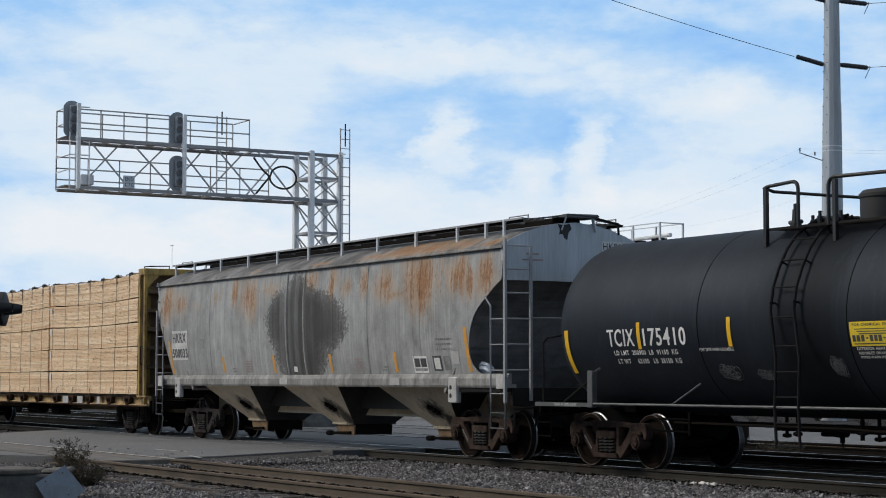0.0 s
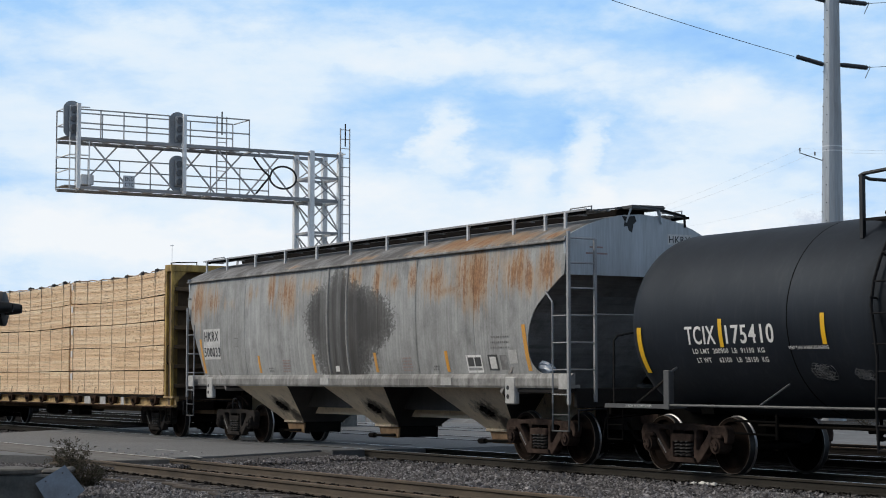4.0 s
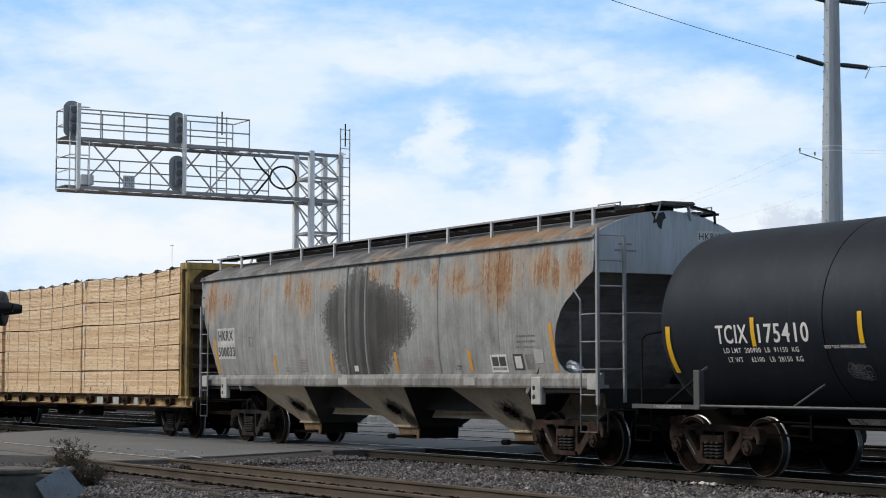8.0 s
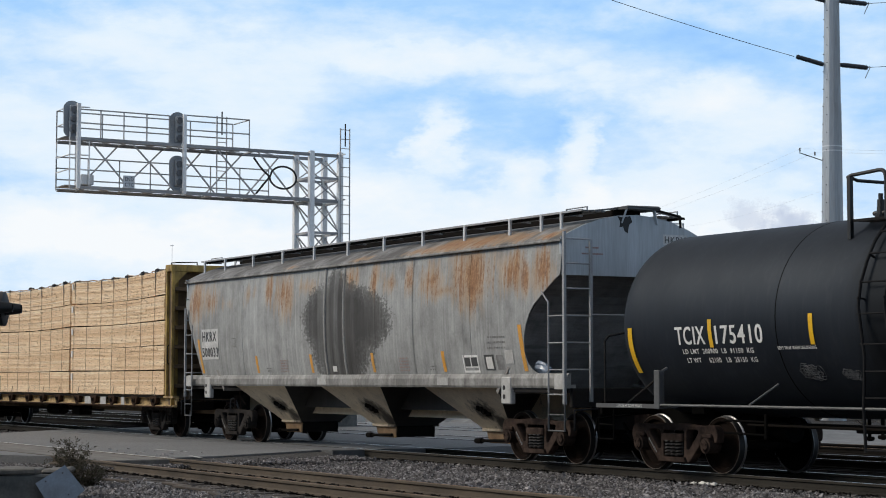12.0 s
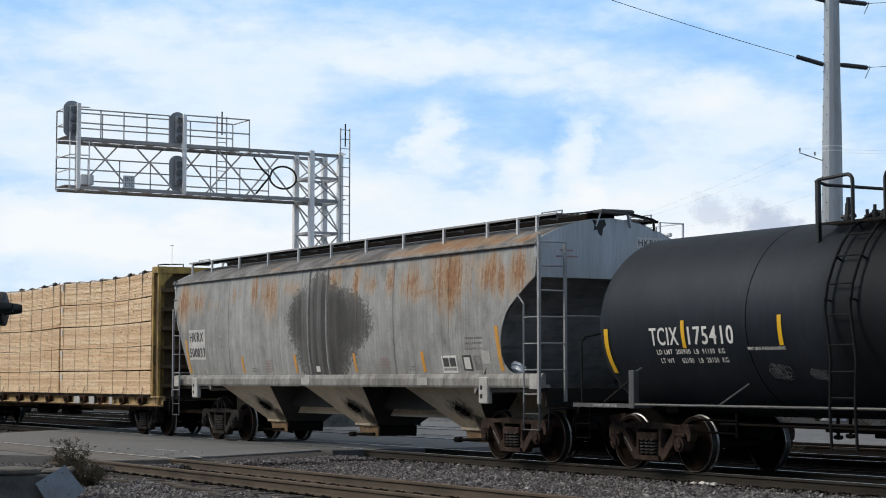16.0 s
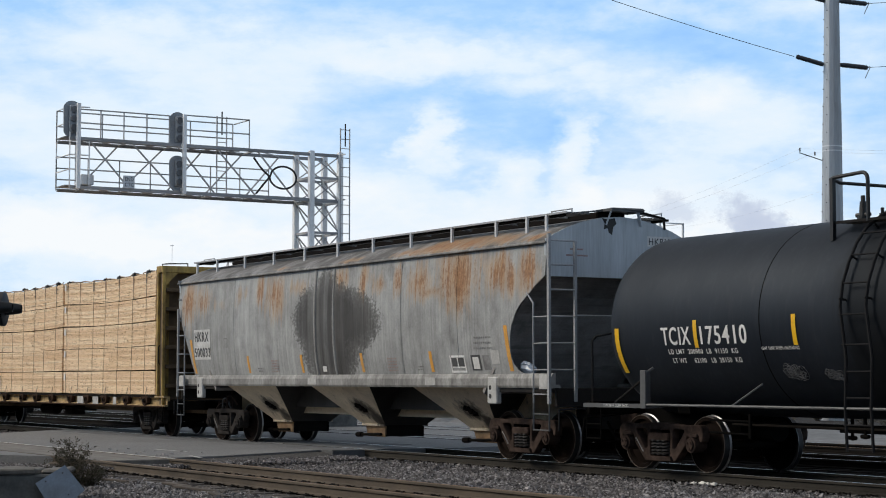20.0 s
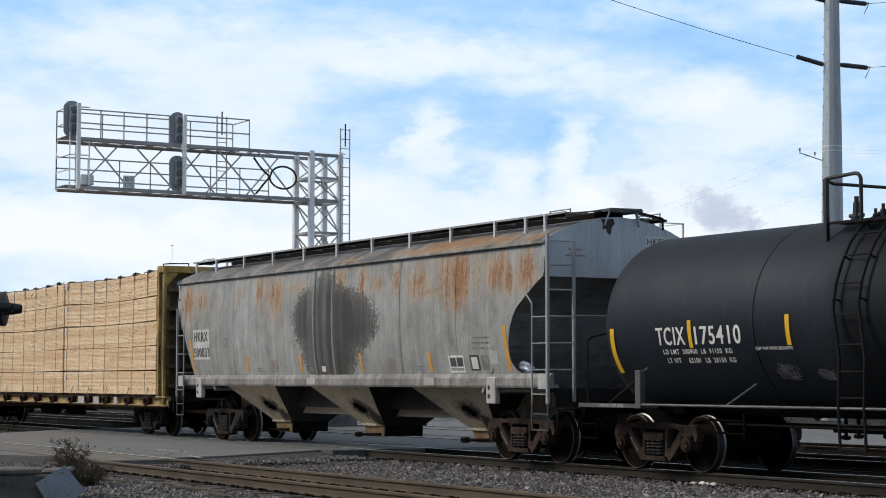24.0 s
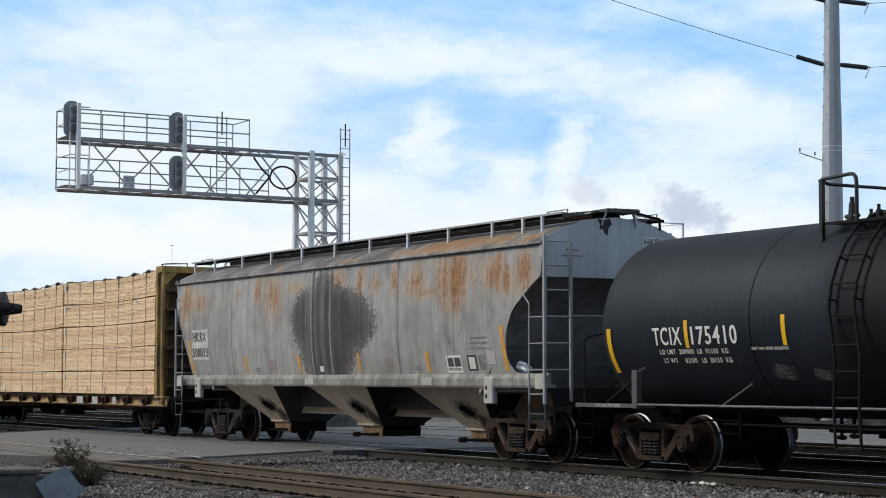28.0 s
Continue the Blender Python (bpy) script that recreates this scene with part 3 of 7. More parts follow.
RAIL = [(-0.07, -0.165), (0.07, -0.165), (0.07, -0.150), (0.012, -0.128), (0.010, -0.045), (0.036, -0.036), (0.036, -0.006),
        (0.030, 0.0), (-0.030, 0.0), (-0.036, -0.006), (-0.036, -0.036), (-0.010, -0.045), (-0.012, -0.128), (-0.07, -0.150)]


def build_track(y, x0, x1, top, body):
    tr = thing("track", pose(0, y, 0), "railway track of rusty steel rails on dark wooden ties", "track", kind="structure")
    for s in (-0.755, 0.755):
        bm = B()
        prism(bm, [(s + a, b) for a, b in RAIL], "x", x0, x1)
        rail = part("rail", bm, body, tr)
        for a, b, m in ((x0, -33.4, M_RAIL_TOP if y != FRONT else M_RAIL_SHINE if s > 0 else M_PANEL), (-33.4, x1, top)):
            bm = B()
            box(bm, a, b, s - 0.019, s + 0.019, 0.0, 0.004)
            part("rail_head", bm, m, rail, "worn running surface of a rail")
    return tr


def build_blocker_wall():
    """Unseen plain wall, added behind the camera to hold back low sky light."""
    bm = B()
    box(bm, -110, 60, -16.4, -16.0, GROUND - 0.1, 11.0)
    tagged(part("blocker_wall", bm, M_CONCRETE), "plain grey wall added out of view to hold back low sky light", "wall", kind="structure")


build_blocker_wall()
build_ground()
track_main = build_track(TRACK, -160, 70, M_RAIL_TOP, M_RAIL_DK)
track_front = build_track(FRONT, -160, 70, M_RAIL_TOP_RUSTY, M_RAIL)
track_back = build_track(BACK, -160, 70, M_RAIL_TOP, M_RAIL_BLACK)
track_far = build_track(29.6, -160, 70, M_RAIL_TOP_RUSTY, M_RAIL_BLACK)


# ---- road crossing ----
def build_road():
    bm = B()
    outline = [(-52.3, 15.9), (-55.3, 19.0), (-58.0, 26.0), (-60, 34.0), (-41.0, 34.0), (-37.3, 26.5), (-36.0, 21.5), (-36.6, 19.1), (-36.4, 18.3), (-34.5, 15.0), (-34.2, 13.75), (-33.6, 12.5),
               (-35.8, 12.35), (-37.3, 11.45), (-44.0, 7.2), (-50.0, 2.0), (-62.0, 2.0), (-51.0, 10.0)]
    prism(bm, outline, "z", GROUND - 0.05, -0.012)
    tagged(part("road", bm, M_ASPHALT), "worn grey asphalt road over the level crossing", "road", kind="structure")

    # ballast heaped up to the edge of the asphalt
    bm = B()
    top = [(-33.6, 12.3), (-34.1, 13.78), (-34.45, 15.0), (-35.2, 16.3), (-36.3, 18.25)]
    low = [(-32.4, 12.4), (-32.6, 14.2), (-32.9, 15.6), (-33.6, 17.0), (-34.6, 18.3)]
    a = [bm.verts.new((x - 0.25, y, -0.03)) for x, y in top]
    b = [bm.verts.new((x, y, -0.20)) for x, y in low]
    c = [bm.verts.new((x - 0.25, y, -0.25)) for x, y in top]
    for i in range(len(top) - 1):
        bm.faces.new((a[i], a[i + 1], b[i + 1], b[i]))
        bm.faces.new((a[i], c[i], c[i + 1], a[i + 1]))
        bm.faces.new((b[i], b[i + 1], c[i + 1], c[i]))
    tagged(part("ballast_ramp", bm, M_BALLAST), "crushed stone heaped against the road edge", "ballast", kind="structure")


build_road()


# ---- train parts shared by the cars ----
def wheelset(parent, x, r=0.457):
    """An axle with its two wheels; it turns about its own middle."""
    ws = new("wheelset")
    ws.parent = parent
    ws.location = (x, 0, r)
    turn = Matrix.Rotation(radians(90), 4, 'X')
    bm = B()
    rod(bm, (0, -0.98, 0), (0, 0.98, 0), 0.075, 12)
    part("axle", bm, M_UNDER, ws, smooth=True)
    for s in (-1, 1):
        bm = B()
        # from the outer face inwards: hub, plate, rim, tread, flange
        prof = [(0.0, 0.86), (0.12, 0.86), (0.14, 0.82), (0.20, 0.79), (0.36, 0.765), (0.385, 0.815), (0.44, 0.818), (0.45, 0.815), (0.45, 0.70), (0.44, 0.688), (0.39, 0.685), (0.36, 0.70), (0.20, 0.72), (0.0, 0.72)]
        lathe(bm, [(a, h * s) for a, h in prof], turn, 36)
        wheel = part("wheel", bm, M_WHEEL, ws, "rusty steel wheel face", smooth=True)
        bm = B()
        lathe(bm, [(a, h * s) for a, h in ((0.441, 0.815), (0.444, 0.825), (0.450, 0.826), (0.454, 0.818), (0.450, 0.810))], turn, 40)
        part("rim", bm, M_WHEEL_RIM, wheel, "worn brown wheel rim", smooth=True)
        bm = B()
        lathe(bm, [(a, h * s) for a, h in ((0.45, 0.815), (r, 0.81), (r + 0.001, 0.735), (r + 0.004, 0.719))], turn, 40)
        part("tread", bm, M_TREAD, wheel, "rolled wheel tread, dark reflection in its colour", smooth=True)
        bm = B()
        lathe(bm, [(a, h * s) for a, h in ((r + 0.004, 0.719), (r + 0.011, 0.713), (r + 0.020, 0.708), (r + 0.026, 0.703), (r + 0.028, 0.697), (r + 0.024, 0.690), (0.44, 0.688))], turn, 40)
        part("flange", bm, M_FLANGE, wheel, "bright worn wheel flange", smooth=True)
    return ws


def coil(bm, x, y, z0, z1, r, wire, turns=5):
    n = turns * 10
    pts = [(x + r * math.cos(2 * math.pi * i / 10), y + r * math.sin(2 * math.pi * i / 10), z0 + (z1 - z0) * i / n) for i in range(n + 1)]
    pipe(bm, pts, wire, 5)


def rounded(pts, r):
    """The outline with its corners cut round by at most r."""
    out = []
    n = len(pts)
    for i in range(n):
        p, a, b = Vector(pts[i]), Vector(pts[i - 1]), Vector(pts[(i + 1) % n])
        k = min(r, (a - p).length * 0.45, (b - p).length * 0.45)
        a, b = p + (a - p).normalized() * k, p + (b - p).normalized() * k
        for u in (0, 0.25, 0.5, 0.75, 1.0):
            out.append(a * (1 - u) ** 2 + p * 2 * u * (1 - u) + b * u * u)
    return out


def casting(name, outline, holes, depth, bevel, material):
    """A cast plate in the x-z plane with rounded edges and openings through it."""
    cu = bpy.data.curves.new(name, 'CURVE')
    cu.dimensions, cu.fill_mode = '2D', 'BOTH'
    cu.extrude, cu.bevel_depth, cu.bevel_resolution, cu.offset = depth / 2 - bevel, bevel, 1, -bevel
    for pts in [outline] + holes:
        sp = cu.splines.new('POLY')
        sp.points.add(len(pts) - 1)
        for q, p in zip(sp.points, pts):
            q.co = (p[0], p[1], 0, 1)
        sp.use_cyclic_u = True
    ob = bpy.data.objects.new(name, cu)
    scene.collection.objects.link(ob)
    me = bpy.data.meshes.new_from_object(ob.evaluated_get(bpy.context.evaluated_depsgraph_get()))
    bpy.data.objects.remove(ob)
    for v in me.vertices:
        v.co = (v.co.x, -v.co.z, v.co.y)
    me.name = name
    me.materials.clear()
    me.materials.append(material)
    for p in me.polygons:
        p.use_smooth = True
    me.set_sharp_from_angle(angle=radians(50))
    return me


def bent(pts, r):
    """An open line through the points with its corners rounded."""
    pts = [Vector(p) for p in pts]
    out = [pts[0]]
    for a, p, b in zip(pts, pts[1:], pts[2:]):
        k = min(r, (a - p).length * 0.45, (b - p).length * 0.45)
        a, b = p + (a - p).normalized() * k, p + (b - p).normalized() * k
        out += [a * (1 - u) ** 2 + p * 2 * u * (1 - u) + b * u * u for u in (0, 0.2, 0.4, 0.6, 0.8, 1.0)]
    return out + [pts[-1]]


WHEELSETS = []
_half = [(-0.40, 0.155), (-0.70, 0.46), (-0.73, 0.60), (-0.80, 0.635), (-0.98, 0.635), (-1.03, 0.60), (-1.05, 0.50), (-1.12, 0.50), (-1.15, 0.66), (-1.06, 0.785), (-0.62, 0.765), (-0.22, 0.80)]
_outline = rounded(_half + [(-x, z) for x, z in _half[::-1]], 0.07)
_holes = [rounded([(k * 0.68, 0.69), (k * 0.345, 0.70), (k * 0.345, 0.38), (k * 0.40, 0.37)], 0.085) for k in (-1, 1)] + [rounded([(-0.27, 0.245), (0.27, 0.245), (0.27, 0.68), (-0.27, 0.68)], 0.04)]
SIDE_FRAMES = {m.name: casting("side_frame", _outline, _holes, 0.15, 0.016, m) for m in (M_BOGIE, M_BOGIE_GREY)}


def bogie(parent, x, material):
    """A three-piece freight truck: two side frames, bolster, springs, brake gear; the wheelsets turn on their own."""
    bg = new("bogie")
    bg.parent = parent
    bg.location = (x, 0, 0)
    for s in (-1, 1):
        frame_side = new("side_frame", SIDE_FRAMES[material.name])
        frame_side.parent = bg
        frame_side.location = (0, s * 1.03, 0)
        tagged(frame_side, "cast steel truck side frame")
        bm = B()
        prism(bm, [(-0.36, 0.175), (0.36, 0.175), (0.32, 0.25), (-0.32, 0.25)], "y", s * 0.90, s * 1.15)
        part("spring_seat", bm, material, bg)
        if s < 0:
            # raised foundry marks down one diagonal arm, too worn to read
            bm = B()
            for k in range(7):
                u = k / 7
                box(bm, -0.665 + 0.22 * u, -0.640 + 0.22 * u, -0.081, -0.072, 0.510 - 0.235 * u, 0.545 - 0.235 * u)
            part("foundry_mark", bm, M_FADED, frame_side)["kind"] = "stuff"
        for k in (-1, 1):
            bm = B()
            box(bm, k * 0.889 - 0.12, k * 0.889 + 0.12, s * 0.95, s * 1.135, 0.575, 0.64, 0.012)
            part("bearing_adapter", bm, material, bg)
        bm = B()
        for dx in (-0.14, 0.0, 0.14):
            bm = B()
            coil(bm, dx, s * 1.07, 0.25, 0.52, 0.068, 0.019)
            part("spring", bm, M_SPRING, bg, "dark coil spring")
        bm = B()
        box(bm, -0.27, 0.27, s * 0.90, s * 1.15, 0.50, 0.63, 0.02)
        part("bolster_end", bm, material, bg)
        for k in (-1, 1):
            bm = B()
            rod(bm, (k * 0.889, s * 0.92, 0.457), (k * 0.889, s * 1.16, 0.457), 0.125, 16)
            rod(bm, (k * 0.889, s * 1.16, 0.457), (k * 0.889, s * 1.19, 0.457), 0.085, 12)
            for a in range(3):
                an = radians(120 * a + 30)
                rod(bm, (k * 0.889 + 0.052 * math.cos(an), s * 1.18, 0.457 + 0.052 * math.sin(an)), (k * 0.889 + 0.052 * math.cos(an), s * 1.205, 0.457 + 0.052 * math.sin(an)), 0.018, 6)
            part("bearing_cap", bm, material, bg, "round bearing end cap with three bolts", smooth=True)
    bm = B()
    box(bm, -0.22, 0.22, -0.92, 0.92, 0.46, 0.70, 0.02)
    part("bolster", bm, M_UNDER, bg)
    bm = B()
    box(bm, -0.78, 0.78, -0.16, 0.16, 0.36, 0.47, 0.02)
    for k in (-1, 1):
        prism(bm, [(k * 0.30, 0.66), (k * 0.36, 0.66), (k * 0.52, 0.18), (k * 0.44, 0.18)], "y", -0.10, 0.06)
        box(bm, k * 0.34, k * 0.46, -0.66, 0.66, 0.22, 0.34, 0.02)
    part("brake_rigging", bm, M_UNDER, bg)
    for k in (-1, 1):
        bm = B()
        rod(bm, (k * 0.40, -0.85, 0.40), (k * 0.40, 0.85, 0.40), 0.035, 6)
        for s in (-1, 1):
            box(bm, k * 0.36, k * 0.43, s * 0.70, s * 0.80, 0.32, 0.62, 0.01)
        part("brake_beam", bm, M_UNDER, bg)
    for k in (-1, 1):
        WHEELSETS.append((wheelset(parent, x + k * 0.889), x + k * 0.889, parent))
    return bg


def coupler(parent, x, s, material):
    """A knuckle coupler at an end that faces s along x."""
    bm = B()
    box(bm, x, x + s * 0.55, -0.11, 0.11, 0.72, 0.95, 0.02)
    prism(bm, [(x + s * 0.50, -0.16), (x + s * 0.86, -0.20), (x + s * 0.92, -0.06), (x + s * 0.74, 0.0), (x + s * 0.88, 0.16), (x + s * 0.70, 0.20), (x + s * 0.50, 0.14)], "z", 0.68, 0.98)
    part("coupler", bm, material, parent, "rusty knuckle coupler")
    bm = B()
    pipe(bm, [(x + s * 0.15, -0.35, 0.75), (x + s * 0.4, -0.33, 0.45), (x + s * 0.75, -0.25, 0.40), (x + s * 1.0, -0.1, 0.55)], 0.028)
    part("air_hose", bm, M_DEEP_BLACK, parent, "black rubber brake hose")


# ---- covered hopper ----
HOPPER_X = -36.23
HL = 8.45


def curve_at(table, z):
    for (z0, v0), (z1, v1) in zip(table, table[1:]):
        if z <= z1:
            k = (z - z0) / (z1 - z0)
            k = min(max(k, 0), 1)
            return v0 + (v1 - v0) * k
    return table[-1][1]


SIDE_Y = [(1.50, 1.52), (1.60, 1.545), (1.9, 1.60), (2.3, 1.64), (2.8, 1.66), (3.3, 1.655), (3.98, 1.60)]
SIDE_END = [(1.50, 7.75), (1.60, 7.63), (1.68, 7.43), (1.80, 7.30), (2.0, 7.23), (2.25, 7.25), (2.5, 7.33), (2.7, 7.46), (2.86, 7.63), (3.0, 7.85), (3.15, 8.08), (3.25, 8.25), (3.34, 8.43), (3.40, 8.45), (3.98, 8.45)]
LEFT_END = [(1.50, 7.52), (1.60, 7.56), (2.0, 7.70), (2.5, 7.95), (2.9, 8.2), (3.2, 8.37), (3.40, 8.45), (3.98, 8.45)]
ROOF = [(1.66, 3.93), (1.64, 4.0), (1.45, 4.10), (1.15, 4.235), (0.8, 4.35), (0.4, 4.43), (0.0, 4.46)]


def hopper_y(x, z):
    return -curve_at(SIDE_Y, z) - 0.006


def build_hopper():
    hp = thing("covered_hopper_car", pose(HOPPER_X, TRACK, 0), "weathered grey covered hopper car with rust streaks and a dark stain", "hopper car", "cars of the freight train")
    zs = [1.50, 1.55, 1.60, 1.64, 1.68, 1.74, 1.80, 1.9, 2.0, 2.12, 2.25, 2.4, 2.5, 2.6, 2.7, 2.78, 2.86, 2.93, 3.0, 3.08, 3.15, 3.2, 3.25, 3.3, 3.34, 3.40, 3.6, 3.8, 3.98]
    n = 40
    for s in (-1, 1):
        bm = B()
        skins = []
        for inset in (0.0, 0.014):
            rows = []
            for z in zs:
                e, d = curve_at(SIDE_END, z), curve_at(LEFT_END, z)
                rows.append([bm.verts.new((-d + (d + e) * i / n, s * (curve_at(SIDE_Y, z) - inset), z)) for i in range(n + 1)])
            for a, b in zip(rows, rows[1:]):
                for i in range(n):
                    bm.faces.new((a[i], a[i + 1], b[i + 1], b[i]))
            skins.append(rows)
        for k in (0, n):
            for i in range(len(zs) - 1):
                bm.faces.new((skins[0][i][k], skins[0][i + 1][k], skins[1][i + 1][k], skins[1][i][k]))
        for k in (0, len(zs) - 1):
            for i in range(n):
                bm.faces.new((skins[0][k][i], skins[0][k][i + 1], skins[1][k][i + 1], skins[1][k][i]))
        side = part("side_sheet", bm, M_HOP_SIDE, hp, "grey side sheet with rust streaks and a dark stain", smooth=True)
        # pressed ribs and thin welded seams
        for x, w, t in ((-0.66, 0.085, 0.030), (0.22, 0.075, 0.022), (-5.0, 0.016, 0.006), (3.2, 0.016, 0.006), (5.4, 0.016, 0.006)):
            bm = B()
            pts = [(x, s * (curve_at(SIDE_Y, z) + 0.002), z) for z in (1.61, 1.9, 2.3, 2.8, 3.3, 3.92)]
            # half-round: only its front third stands proud
            pipe(bm, [(a, b - s * (w * 0.62 - t), c) for a, b, c in pts], w * 0.62, 14)
            part("rib" if w > 0.05 else "seam", bm, M_RIB if w > 0.05 else M_HOP_SIDE, side, smooth=True)
        # side sill
        bm = B()
        prism(bm, [(s * 1.40, 1.36), (s * 1.58, 1.36), (s * 1.60, 1.40), (s * 1.60, 1.53), (s * 1.57, 1.60), (s * 1.54, 1.62), (s * 1.50, 1.62), (s * 1.50, 1.42), (s * 1.40, 1.42)], "x", -HL - 0.1, HL + 0.1)
        sill = part("side_sill", bm, M_HOP_SILL, hp, "pale grey side sill")
        for x in (-0.9, 4.3):
          bm = B()
          box(bm, x - 0.20, x + 0.20, s * 1.598, s * 1.606, 1.40, 1.55)
          part("repaint_patch", bm, M_PALE_WORN, sill, "worn pale paint patch")
        # jacking pads under the sill
        for x in (-7.15, 6.60):
            bm = B()
            box(bm, x - 0.17, x + 0.17, s * 1.50, s * 1.612, 1.06, 1.56, 0.02)
            pad = part("jacking_pad", bm, M_PALE_WORN, sill, "pale steel jacking pad with two holes")
            for dz in (0.14, 0.30):
                bm = B()
                rod(bm, (x - 0.06, s * 1.60, 1.06 + dz), (x - 0.06, s * 1.616, 1.06 + dz), 0.045, 12)
                part("hole", bm, M_CABLE, pad)
    # roof
    bm = B()
    prof = ROOF + [(-y, z) for y, z in ROOF[-2::-1]]
    prism(bm, prof, "x", -HL + 0.02, HL - 0.02)
    roof = part("roof", bm, M_HOP_ROOF, hp, "curved grey roof streaked with rust", smooth=True)
    # eave lip
    for s in (-1, 1):
        bm = B()
        box(bm, -HL - 0.04, HL + 0.04, s * 1.62, s * 1.675, 3.925, 3.965, 0.006)
        part("eave_lip", bm, M_HOP_SILL, roof)
    # trough hatch along the ridge
    bm = B()
    box(bm, -HL + 0.3, HL - 0.3, -0.32, 0.32, 4.44, 4.56, 0.02)
    hatch = part("trough_hatch", bm, M_UNDER, roof, "long loading hatch along the roof")
    for i in range(17):
        bm = B()
        x = -7.2 + 0.9 * i
        bar(bm, (x, -0.38, 4.575), (x, 0.38, 4.575), 0.07, 0.03, (0, 0, 1))
        part("hatch_bar", bm, M_HOP_SILL, hatch)
    # running boards on posts
    for s in (-1, 1):
        bm = B()
        for i in range(4):
            y = s * (0.76 + 0.125 * i)
            box(bm, -HL - 0.05, HL + 0.05 - (0.35 if s > 0 else 0), y - 0.045, y + 0.045, 4.475, 4.50)
        walkway = part("running_board", bm, M_SIDE_RAIL, hp, "grated steel running board along the roof edge")
        bm = B()
        box(bm, -HL - 0.05, HL + 0.05 - (0.35 if s > 0 else 0), s * 1.20, s * 1.225, 4.475, 4.51)
        part("edge_strip", bm, M_GALV_DK, walkway)
        # added dark strip that stands for the shade between board and roof
        bm = B()
        box(bm, -HL + 0.1, HL - 0.1, s * 1.12, s * 1.17, 4.43, 4.472)
        part("shade_gap_strip", bm, M_UNDER, walkway)
        xs = [-8.28, -7.02] + [-5.35 + 1.64 * i for i in range(8)] + [7.2, 7.85]
        for x in xs:
            bm = B()
            box(bm, x - 0.03, x + 0.03, s * 1.195, s * 1.235, 4.19, 4.50)
            box(bm, x - 0.02, x + 0.02, s * 0.76, s * 1.2, 4.44, 4.475)
            part("post", bm, M_GALV, walkway, "short pale steel post")
    for e in (-1, 1):
        # cross walk, its brackets and grab irons
        bm = B()
        pipe(bm, [(e * (HL - 0.38), -0.265, 4.582), (e * (HL + 0.11), -0.265, 4.582), (e * (HL + 0.11), 0.425, 4.582), (e * (HL - 0.38), 0.425, 4.582), (e * (HL - 0.38), -0.24, 4.582)], 0.028, 4)
        cross = part("end_platform", bm, M_SIDE_RAIL, hp, "grated platform over the car end")
        for i in range(4):
            x = e * (HL - 0.30 + 0.115 * i)
            bm = B()
            box(bm, x - 0.042, x + 0.042, -0.24, 0.40, 4.585, 4.605)
            part("slat", bm, M_SIDE_RAIL, cross)
        for y in (-0.32, 0.42):
            bm = B()
            bar(bm, (e * (HL + 0.07), y * 0.8, 4.56), (e * (HL + 0.02), y * 1.05, 4.30), 0.05, 0.03)
            part("bracket", bm, M_HOP_END, cross)
        for s in (-1, 1):
            bm = B()
            bar(bm, (e * (HL - 0.2), 0.43 if s > 0 else -0.27, 4.58), (e * (HL - 0.2), s * 1.16, 4.475), 0.06, 0.03)
            part("platform_arm", bm, M_SIDE_RAIL, cross)
            bm = B()
            pipe(bm, [(e * (HL - 0.75), s * 1.0, 4.50), (e * (HL - 0.75), s * 1.0, 4.57), (e * (HL - 0.1), s * 1.0, 4.57), (e * (HL - 0.1), s * 1.0, 4.50)], 0.012)
            part("grab_iron", bm, M_GALV_DK, cross)
        bm = B()
        pipe(bm, [(e * (HL + 0.02), 0.38, 4.57), (e * (HL + 0.02), 0.96, 4.47), (e * (HL + 0.02), 0.98, 4.26)], 0.022)
        part("grab_iron", bm, M_STEEL_DARK, cross)
        # upper end panel, slope sheet, end frame
        bm = B()
        arc = [(y, z) for y, z in ROOF[1:]] + [(-y, z) for y, z in ROOF[-2:0:-1]]
        prism(bm, [(1.60, 3.34)] + arc + [(-1.60, 3.34)], "x", e * (HL - 0.06), e * (HL + 0.008))
        part("end_panel", bm, M_HOP_END, hp, "blue-grey upper end panel")
        bm = B()
        prism(bm, [(e * 8.40, 3.38), (e * 7.72, 3.0), (e * 7.37, 2.7), (e * 7.17, 2.4), (e * 6.90, 2.0), (e * 6.40, 1.42), (e * 6.25, 1.24), (e * 6.2, 1.30), (e * 6.33, 1.44), (e * 6.84, 2.03), (e * 7.10, 2.43), (e * 7.31, 2.74), (e * 7.66, 3.04), (e * 8.34, 3.42)], "y", -1.57, 1.57)
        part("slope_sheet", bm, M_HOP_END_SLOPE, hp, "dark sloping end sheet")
        bm = B()
        box(bm, e * (HL + 0.10), e * (HL - 2.2), -0.30, 0.30, 0.62, 1.12)
        box(bm, e * (HL + 0.14), e * (HL + 0.06), -1.50, 1.50, 1.02, 1.36, 0.01)
        box(bm, e * (HL - 2.1), e * (HL + 0.1), -1.55, 1.55, 1.28, 1.34)
        part("end_frame", bm, M_STEEL_DARK, hp, "dark steel end frame and draft sill")
        # ladders: one stile at the corner serves the end and the side
        for s in (-1, 1):
            lad = new("ladder")
            lad.parent = hp
            tagged(lad, "pale steel corner ladder")
            cx, cy = (HL + 0.225, s * 1.72) if e > 0 else (-HL + 0.16, s * 1.72)
            bm = B()
            bar(bm, (cx, cy, 1.08), (cx, cy, 4.08 if e > 0 else 3.3), 0.058 if e > 0 else 0.045, 0.05, (0, 1, 0))
            part("stile", bm, M_GALV_DK, lad)
            bm = B()
